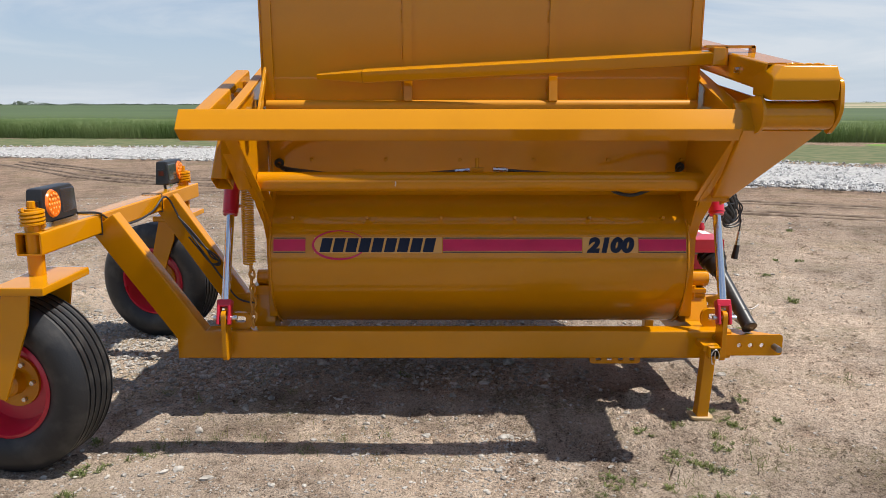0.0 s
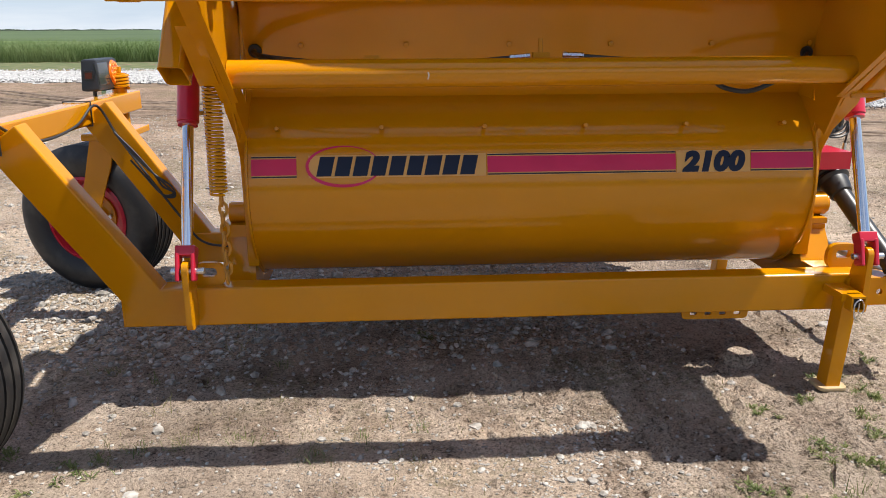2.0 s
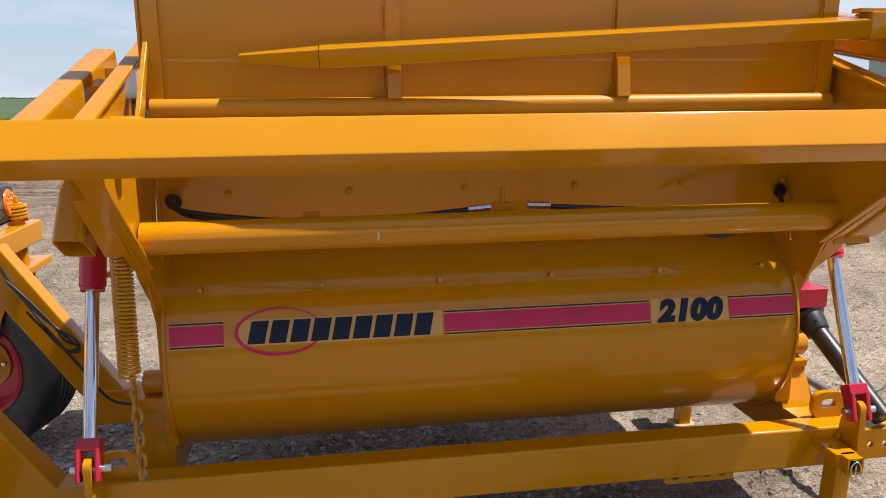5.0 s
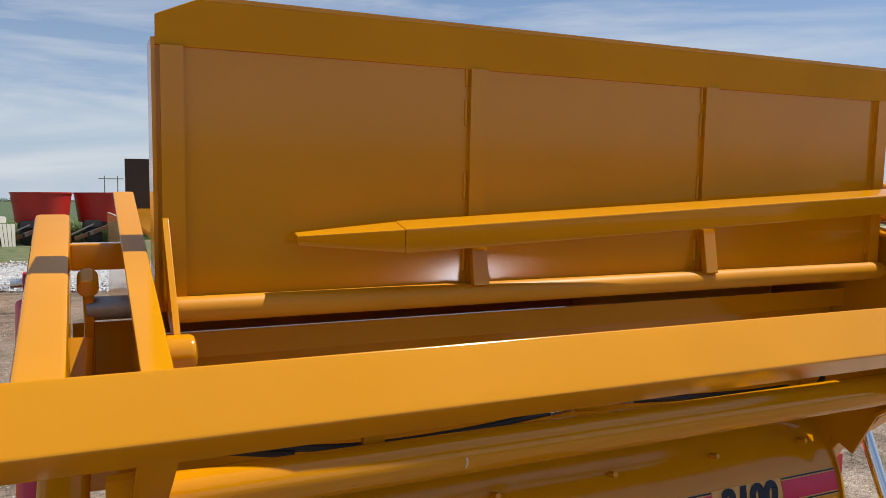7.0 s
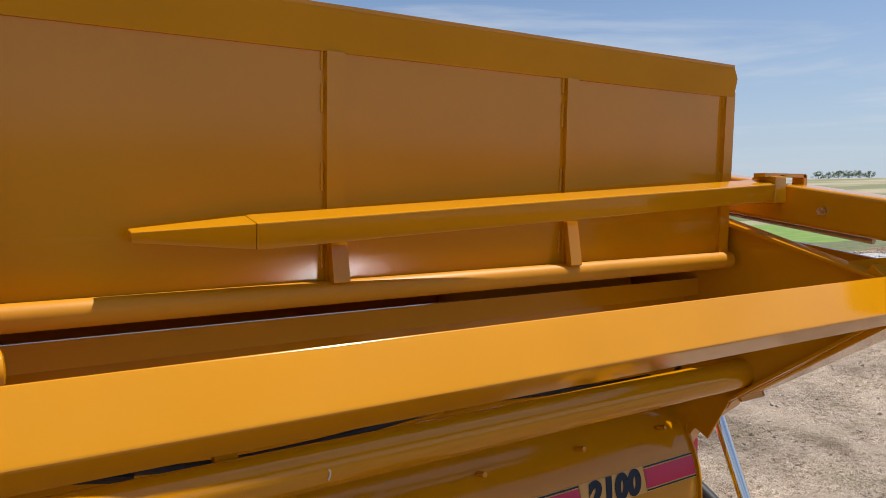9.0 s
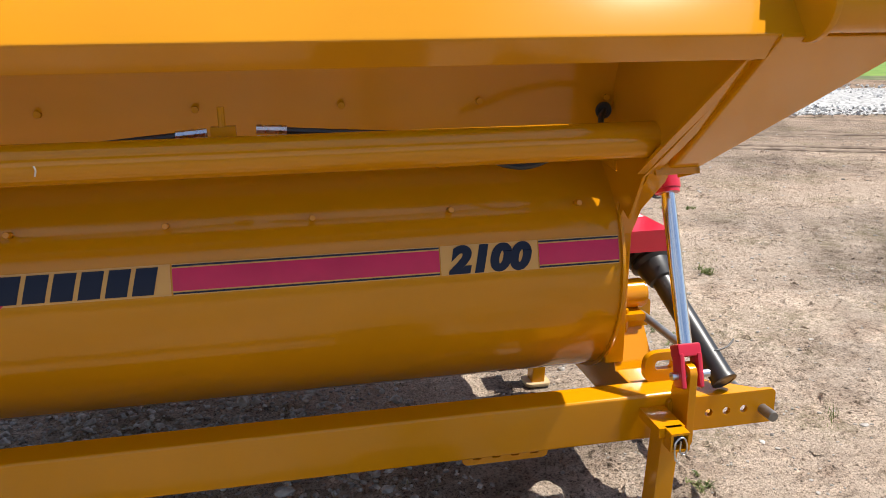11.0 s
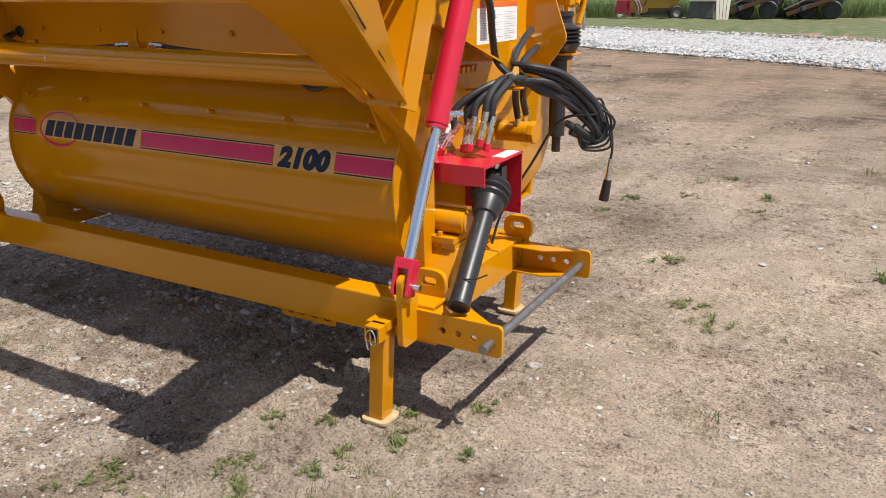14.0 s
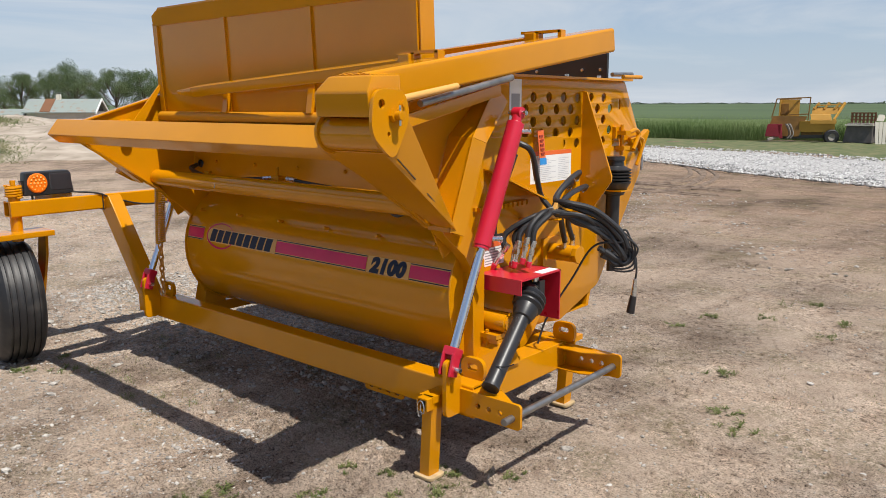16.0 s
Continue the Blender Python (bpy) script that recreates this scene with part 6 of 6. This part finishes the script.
OLD_STEEL = material("old_grey_steel", (0.11, 0.10, 0.095), 0.8, spots=0.25, scale=4)
DULL_RED = material("dull_red", (0.22, 0.010, 0.022), 0.6, spots=0.2, scale=3)
HAY_BROWN = material("dark_yellow", (0.20, 0.10, 0.02), 0.6, spots=0.25, scale=3)
far_processor((-6.95, 37.5))


def mixer_wagon(at):
    x, y = at
    M = thing("feed_mixer", (x, y, 0), "red feed mixer wagon on a dark steel chassis", "farm machine", "red feed mixers")
    n = 22
    lo = [(x + 1.0 * math.cos(i / n * math.tau), y + 1.0 * math.sin(i / n * math.tau), 0.92) for i in range(n)]
    hi = [(x + 1.16 * math.cos(i / n * math.tau), y + 1.16 * math.sin(i / n * math.tau), 2.15) for i in range(n)]
    m = bmesh.new()
    a, b = [m.verts.new(p) for p in lo], [m.verts.new(p) for p in hi]
    for i in range(n):
        m.faces.new((a[i], a[(i + 1) % n], b[(i + 1) % n], b[i]))
    m.faces.new(a[::-1])
    bmesh.ops.recalc_face_normals(m, faces=m.faces)
    bmesh.ops.solidify(m, geom=m.faces[:], thickness=0.03)
    part("tub", m, BARN_RED, M)
    part("rim", spin([(1.15, 2.12), (1.19, 2.12), (1.19, 2.17), (1.15, 2.17)], (x, y, 0), (0, 0, 1), 24), BARN_RED, M)
    part("chassis", box((x - 0.85, y - 0.9, 0.62), (x + 0.85, y + 0.9, 0.92), 0.02), DARK_STEEL, M)
    part("conveyor", bar((x - 1.15, y - 1.25, 0.22), (x + 0.55, y - 1.25, 0.88), 0.5, 0.16), RUST, M)
    part("conveyor_arm", bar((x - 1.3, y - 1.3, 0.40), (x - 0.4, y - 1.3, 0.85), 0.06, 0.06), GREY_WOOD, M)
    part("gearbox", box((x - 0.75, y - 1.15, 0.72), (x - 0.1, y - 0.9, 1.0), 0.02), DARK_STEEL, M)
    part("drawbar", bar((x - 0.6, y - 1.6, 0.45), (x + 0.1, y - 0.8, 0.7), 0.12, 0.16), DARK_STEEL, M)
    for s in (-0.45, 0.5):
        w = part("wheel", spin([(0.2, -0.12), (0.34, -0.12), (0.38, -0.06), (0.38, 0.06), (0.34, 0.12), (0.2, 0.12)], (x + s, y - 0.85, 0.38), (0, 1, 0), 24), TYRE, M)
        part("rim", spin([(0.0, -0.05), (0.2, -0.07), (0.2, 0.07), (0.0, 0.05)], (x + s, y - 0.85, 0.38), (0, 1, 0), 20), DARK_STEEL, w)


mixer_wagon((-2.55, 38.9))
mixer_wagon((-0.18, 39.5))

sk = thing("old_implement", (-3.9, 35.2, 0), "weathered grey implement with slats and a white panel", "farm machine")
part("body", hull([(-4.85, 34.9, 0.05), (-3.75, 34.9, 0.05), (-4.85, 35.6, 0.05), (-3.75, 35.6, 0.05), (-4.75, 34.95, 0.74), (-3.75, 34.95, 0.74), (-4.75, 35.55, 0.74), (-3.75, 35.55, 0.74)], 0.02), OLD_STEEL, sk)
part("lid", box((-4.78, 34.80, 0.745), (-3.72, 35.60, 0.80), 0.01), CREAM, sk)
part("lid", box((-4.70, 34.86, 0.81), (-3.76, 35.55, 0.85), 0.01), GREY_WOOD, sk)
for i in range(7):
    part("slat", box((-4.64 + i * 0.145, 35.1, 0.86), (-4.56 + i * 0.145, 35.15, 1.25), 0.01), RUST, sk)
for z in (0.96, 1.10, 1.24):
    part("rail", box((-4.66, 35.09, z), (-3.70, 35.17, z + 0.05), 0.01), RUST, sk)
part("bale_string", hull([(-3.68, 35.0, 0.95), (-3.40, 35.0, 0.92), (-3.62, 35.1, 1.22), (-3.42, 35.1, 1.20), (-3.60, 35.3, 1.0), (-3.40, 35.3, 1.1)], 0.02), CREAM, sk)
for i in range(4):
    u = i * 0.15
    part("panel", hull([(-3.66 + u, 34.8 + d, 0.92) for d in (0, 0.05)] + [(-3.53 + u, 34.8 + d, 0.91) for d in (0, 0.05)] + [(-3.52 + u * 0.8, 34.5 + d, 0.02) for d in (0, 0.05)] + [(-3.42 + u * 0.8, 34.5 + d, 0.02) for d in (0, 0.05)], 0.0), CREAM, sk, "pale leaning panel")
sk.location = sk.location + Vector((-0.35, 2.3, 0))


def tree(x, y, h, seed, broad=0.42, base=0.0, leaves=800, leaf=0.0095):
    """Tapered trunk, limbs and a crown of many small leaf cards."""
    rng = random.Random(seed)
    T = thing("tree", (x, y, base), "leafy green tree with a dark trunk", "tree", "trees beyond the yard")
    m = bmesh.new()
    hose([(x, y, 0), (x + rng.uniform(-0.2, 0.2), y, h * 0.25), (x + rng.uniform(-0.3, 0.3), y, h * 0.55)], h * 0.022, 8, 4, bm=m)
    tips = []
    for i in range(13):
        a = i / 13 * math.tau + rng.uniform(-0.3, 0.3)
        z0 = h * rng.uniform(0.06, 0.45)
        r = h * broad * rng.uniform(0.45, 0.95)
        e = Vector((x + r * math.cos(a), y + r * math.sin(a), min(h * 0.95, z0 + h * rng.uniform(0.18, 0.45))))
        hose([(x, y, z0), (x + r * 0.45 * math.cos(a), y + r * 0.45 * math.sin(a), z0 + h * 0.1), e], h * 0.009, 6, 3, bm=m)
        tips.append((e, h * rng.uniform(0.13, 0.22)))
    for i in range(7):
        tips.append((Vector((x + rng.uniform(-0.2, 0.2) * h * broad * 2, y + rng.uniform(-0.2, 0.2) * h, h * rng.uniform(0.5, 0.92))), h * rng.uniform(0.11, 0.18)))
    for v in m.verts:
        v.co.z += base
    part("trunk", m, BARK, T)
    vs, fs = [], []
    for c, r in tips:
        for _ in range(leaves):
            d = Vector((rng.gauss(0, 1), rng.gauss(0, 1), rng.gauss(0, 0.7)))
            p = c + d.normalized() * r * rng.random() ** 0.4
            s = h * leaf * rng.uniform(0.6, 1.2)
            u = Vector((rng.gauss(0, 1), rng.gauss(0, 1), rng.gauss(0, 1))).normalized()
            v = u.orthogonal().normalized()
            k = len(vs)
            vs += [p - u * s, p + v * s * 0.7, p + u * s, p - v * s * 0.7]
            fs.append((k, k + 1, k + 2, k + 3))
    me = bpy.data.meshes.new("crown")
    me.from_pydata([v - Vector((x, y, 0)) for v in vs], [], fs)
    me.materials.append(LEAF)
    ob = new("crown", me)
    ob.parent = T


def polar(az, r):
    return 3.5 + r * math.sin(radians(az)), 1.4 + r * math.cos(radians(az))


def hill(az, r):
    """The meadow's rise towards the east."""
    t = min(1, max(0, (r - 90) / 260))
    return 0.02 + 9.5 * (t * t * (3 - 2 * t)) * min(1, max(0.25, (az - 20) / 35))


for i, (az, r, h) in enumerate(((-65.5, 118, 9.6), (-68.6, 125, 7.8), (-70.6, 118, 7.2), (-63.0, 122, 8.6), (-61.2, 124, 9.2), (-67.0, 132, 8.4), (-72.3, 120, 7.5), (-59.6, 126, 8.8), (-64.3, 128, 5.6), (-69.6, 132, 5.4), (-58.0, 128, 8.0))):
    tree(*polar(az, r), h * 0.78, 40 + i)
for i, (az, r, h) in enumerate(((59.9, 330, 3.6), (60.5, 332, 3.4), (61.1, 330, 3.9), (61.7, 334, 3.6), (62.3, 331, 3.8), (62.9, 333, 3.2), (67.8, 290, 7.5))):
    tree(*polar(az, r), h, 70 + i, 0.75, hill(az, r) - h * 0.2, 260, 0.018)

hx, hy = polar(-66.1, 112)
ho = thing("farmhouse", (hx, hy, 0), "low farmhouse with a grey-green metal roof and rust streak", "house")


def along(u, v, z):
    """A place by the house: u along its front, v towards the back."""
    a = radians(48)
    return (hx + u * math.cos(a) - v * math.sin(a), hy + u * math.sin(a) + v * math.cos(a), z - 0.5)


def roof_slab(u0, u1, v0, z0, v1, z1, thick=0.14):
    return hull([along(u, v, z + d) for u in (u0, u1) for v, z in ((v0, z0), (v1, z1)) for d in (0, thick)], 0.0)


part("wall", hull([along(u, v, z) for u in (-4.0, 4.0) for v in (-2.3, 2.3) for z in (-0.5, 1.35)], 0.0), CREAM, ho)
# the gable's shade is put into its colour, near black
gable = part("gable", hull([along(u, v, z) for u in (-3.95, 3.95) for v, z in ((-2.3, 1.35), (2.3, 1.35), (0, 2.75))], 0.0), DARK_STEEL, ho, "gable coloured dark to stand for its shade")
for v in (-2.75, 2.75):
    part("roof", roof_slab(-4.4, 4.4, v, 1.15, 0.0, 2.80), ROOF, ho)
    part("barge_board", roof_slab(4.4, 4.52, v * 1.02, 1.05, 0.0, 2.74, 0.26), WHITE, ho)
part("rust_streak", roof_slab(-2.3, -1.1, -2.70, 1.33, -0.1, 2.90, 0.06), RUST, ho, "rust-brown sheet on the roof")
part("lean_to_wall", hull([along(u, v, z) for u in (-8.6, -4.4) for v in (-1.9, 1.9) for z in (-0.5, 0.75)], 0.0), CREAM, ho)
for v in (-2.2, 2.2):
    part("lean_to_roof", roof_slab(-8.9, -4.45, v, 0.70, 0.0, 1.55), ROOF, ho)
part("chimney", hull([along(u, v, z) for u in (-1.0, -0.5) for v in (-0.25, 0.25) for z in (2.5, 3.5)], 0.0), CREAM, ho)


# pale dirt bank towards the house
def bank_z(az, r):
    t = math.sin(min(1, max(0, (r - 26) / 38.4)) * math.pi)
    f = min(1, max(0, (-61 - az) / 4))
    return -0.08 + f * t * (1.1 + 0.45 * noise.noise((az * 0.25, r * 0.12, 3)) + 0.18 * noise.noise((az * 0.9, r * 0.6, 5)) + 0.10 * noise.noise((az * 2.5, r * 1.7, 8)))


m = bmesh.new()
rows = []
for i in range(29):
    az = -84 + i * 1.0
    row = []
    for k in range(13):
        r = 26 + k * 3.2
        z = bank_z(az, r)
        x, y = polar(az, r)
        row.append(m.verts.new((x, y, z)))
    rows.append(row)
for a, b in zip(rows, rows[1:]):
    for k in range(12):
        m.faces.new((a[k], b[k], b[k + 1], a[k + 1]))
bmesh.ops.recalc_face_normals(m, faces=m.faces)
BANK = material("pale_bank", (0.29, 0.238, 0.18), 0.95, scale=1.1, second=(0.42, 0.357, 0.29), mix=(0.36, 0.64), bump=1.0, bump_scale=5)
tagged(part("dirt_bank", m, BANK), "pale dirt bank with patches of weeds", "bank", kind="structure")

# weeds growing in patches on the bank
WEED_FAR = leaf_material("bank_weed", (0.13, 0.17, 0.06), 0.75, scale=0.8, second=(0.24, 0.24, 0.11), mix=(0.35, 0.65))
rng = random.Random(91)
vs, fs = [], []
for _ in range(60):
    caz, cr, cw = rng.uniform(-83, -69), rng.uniform(27, 42), rng.uniform(0.5, 1.6)
    for _ in range(700):
        az, r = caz + rng.gauss(0, cw * 0.75), cr + rng.gauss(0, cw)
        x, y = polar(az, r)
        z = max(bank_z(az, r), -0.02) - 0.03
        hgt, wd, a = rng.uniform(0.05, 0.16), rng.uniform(0.006, 0.016), rng.uniform(0, math.tau)
        lx, ly = rng.gauss(0, 0.08), rng.gauss(0, 0.08)
        k = len(vs)
        vs += [(x - wd * math.cos(a), y - wd * math.sin(a), z), (x + wd * math.cos(a), y + wd * math.sin(a), z), (x + lx + wd * 0.8 * math.cos(a), y + ly + wd * 0.8 * math.sin(a), z + hgt * 0.6), (x + lx * 1.8, y + ly * 1.8, z + hgt)]
        fs.append((k, k + 1, k + 2, k + 3))
me = bpy.data.meshes.new("bank_weeds")
me.from_pydata(vs, [], fs)
me.materials.append(WEED_FAR)
tagged(new("bank_weeds", me), "green and yellowing weeds on the pale dirt bank", "weeds", kind="stuff")

# meadow and low hill to the east
m = bmesh.new()
rows = []
for i in range(46):
    az = 24 + i * 2
    row = []
    for k in range(26):
        r = 21 * 1.17 ** k
        z = hill(az, r) + 0.08 * noise.noise((r * 0.2, az * 0.6, 1))
        x, y = polar(az, r)
        if k < 2:
            y += max(0.0, 26 - x) * 0.25
        if r < 48:
            z = -0.25
        row.append(m.verts.new((x, y, z)))
    rows.append(row)
for a, b in zip(rows, rows[1:]):
    for k in range(25):
        m.faces.new((a[k], a[k + 1], b[k + 1], b[k]))
bmesh.ops.recalc_face_normals(m, faces=m.faces)
tagged(part("meadow", m, MEADOW), "green and dry meadow rising to a low hill", "meadow", kind="structure")

ribbon("lawn", [(14, 21.5), (24, 19.0), (34, 17), (46, 14), (60, 11)], [(16, 33), (28, 36), (42, 37), (56, 33), (76, 28)], 0.09, LAWN, "bright green mown grass beyond the road", "grass", 6, 0.05, 8)

# shed to the east
S = thing("shed", (31.5, 33.0, 0), "cream sided shed with red lower panels and dark posts", "building")
part("wall", box((28.6, 33.0, 1.25), (33.4, 33.2, 4.2), 0.01), CREAM, S)
part("lower_panel", box((28.6, 32.96, 0.0), (33.4, 33.2, 1.24), 0.01), BARN_RED, S)
for i in range(22):
    part("red_sheet", box((33.42 + i * 0.16, 32.7, 0.0), (33.52 + i * 0.16, 32.85, 2.6), 0.02), BARN_RED, S)
part("red_wall", box((33.41, 32.85, 0.0), (37.0, 33.0, 2.6), 0.01), BARN_RED, S)
part("roof", hull([(27.8, 31.5, 4.2), (37.4, 31.5, 4.2), (27.8, 41, 4.2), (37.4, 41, 4.2), (27.8, 36, 5.4), (37.4, 36, 5.4)], 0.0), ROOF, S)
for x in (28.4, 30.9):
    part("post", bar((x, 32.6, 0), (x, 32.6, 4.2), 0.14, 0.14), DARK_STEEL, S)
part("rail", bar((28.4, 32.6, 1.7), (33.4, 32.6, 1.75), 0.08, 0.08), DARK_STEEL, S)
part("rail", bar((28.4, 32.6, 2.75), (33.4, 32.6, 2.45), 0.08, 0.08), DARK_STEEL, S)
w = part("window", box((31.2, 32.95, 1.95), (32.7, 33.0, 2.6), 0.01), WHITE, S)
part("pane", box((31.28, 32.93, 2.02), (32.62, 32.95, 2.53), 0.0), CREAM, w)
part("back_wall", box((28.6, 33.2, 0.0), (37.0, 40.0, 4.2), 0.0), CREAM, S)

# power lines far off
pylon = thing("power_pylon", (5.4, 200.0, 0), "grey wooden power pylon standing far off in the field", "pylon")
for x in (3.9, 6.7):
    part("pole", rod((x, 200, 0), (x, 200, 7.6), 0.14, 0.10, seg=8), GREY_WOOD, pylon)
part("cross_arm", bar((2.6, 200, 6.9), (8.0, 200, 6.9), 0.16, 0.18), GREY_WOOD, pylon)
pole = thing("utility_pole", (*polar(-59.6, 100), 0), "pale utility pole standing beside the trees", "pole")
px, py = polar(-59.6, 100)
part("post", rod((px, py, 0), (px, py, 6.4), 0.14, 0.10, seg=8), CREAM, pole)
part("transformer", rod((px, py - 0.3, 4.0), (px, py - 0.3, 4.9), 0.22, seg=12), GREY_WOOD, pole)

# far tree line on the horizon
rng = random.Random(5)
vs, fs = [], []
for i in range(240):
    az = rng.uniform(-60, 40)
    r = rng.uniform(700, 1100)
    cx, cy = polar(az, r)
    w, h = rng.uniform(6, 26), rng.uniform(1.2, 3.8) * (1.5 if noise.noise((az * 0.3, 0, 0)) > 0.15 else 0.55)
    for _ in range(110):
        d = rng.gauss(0, 0.4)
        p = Vector((cx + d * w, cy + rng.gauss(0, 4), 0.7 + h * 0.9 * rng.random() ** 1.3 * math.exp(-2.5 * d * d)))
        s = rng.uniform(0.4, 0.9)
        u = Vector((rng.gauss(0, 1), rng.gauss(0, 1), rng.gauss(0, 1))).normalized()
        v = u.orthogonal().normalized()
        k = len(vs)
        vs += [p - u * s, p + v * s, p + u * s, p - v * s]
        fs.append((k, k + 1, k + 2, k + 3))
me = bpy.data.meshes.new("far_woods")
me.from_pydata(vs, [], fs)
me.materials.append(WOODS)
tagged(new("far_woods", me), "low dark line of far trees on the horizon", "woods", kind="stuff")
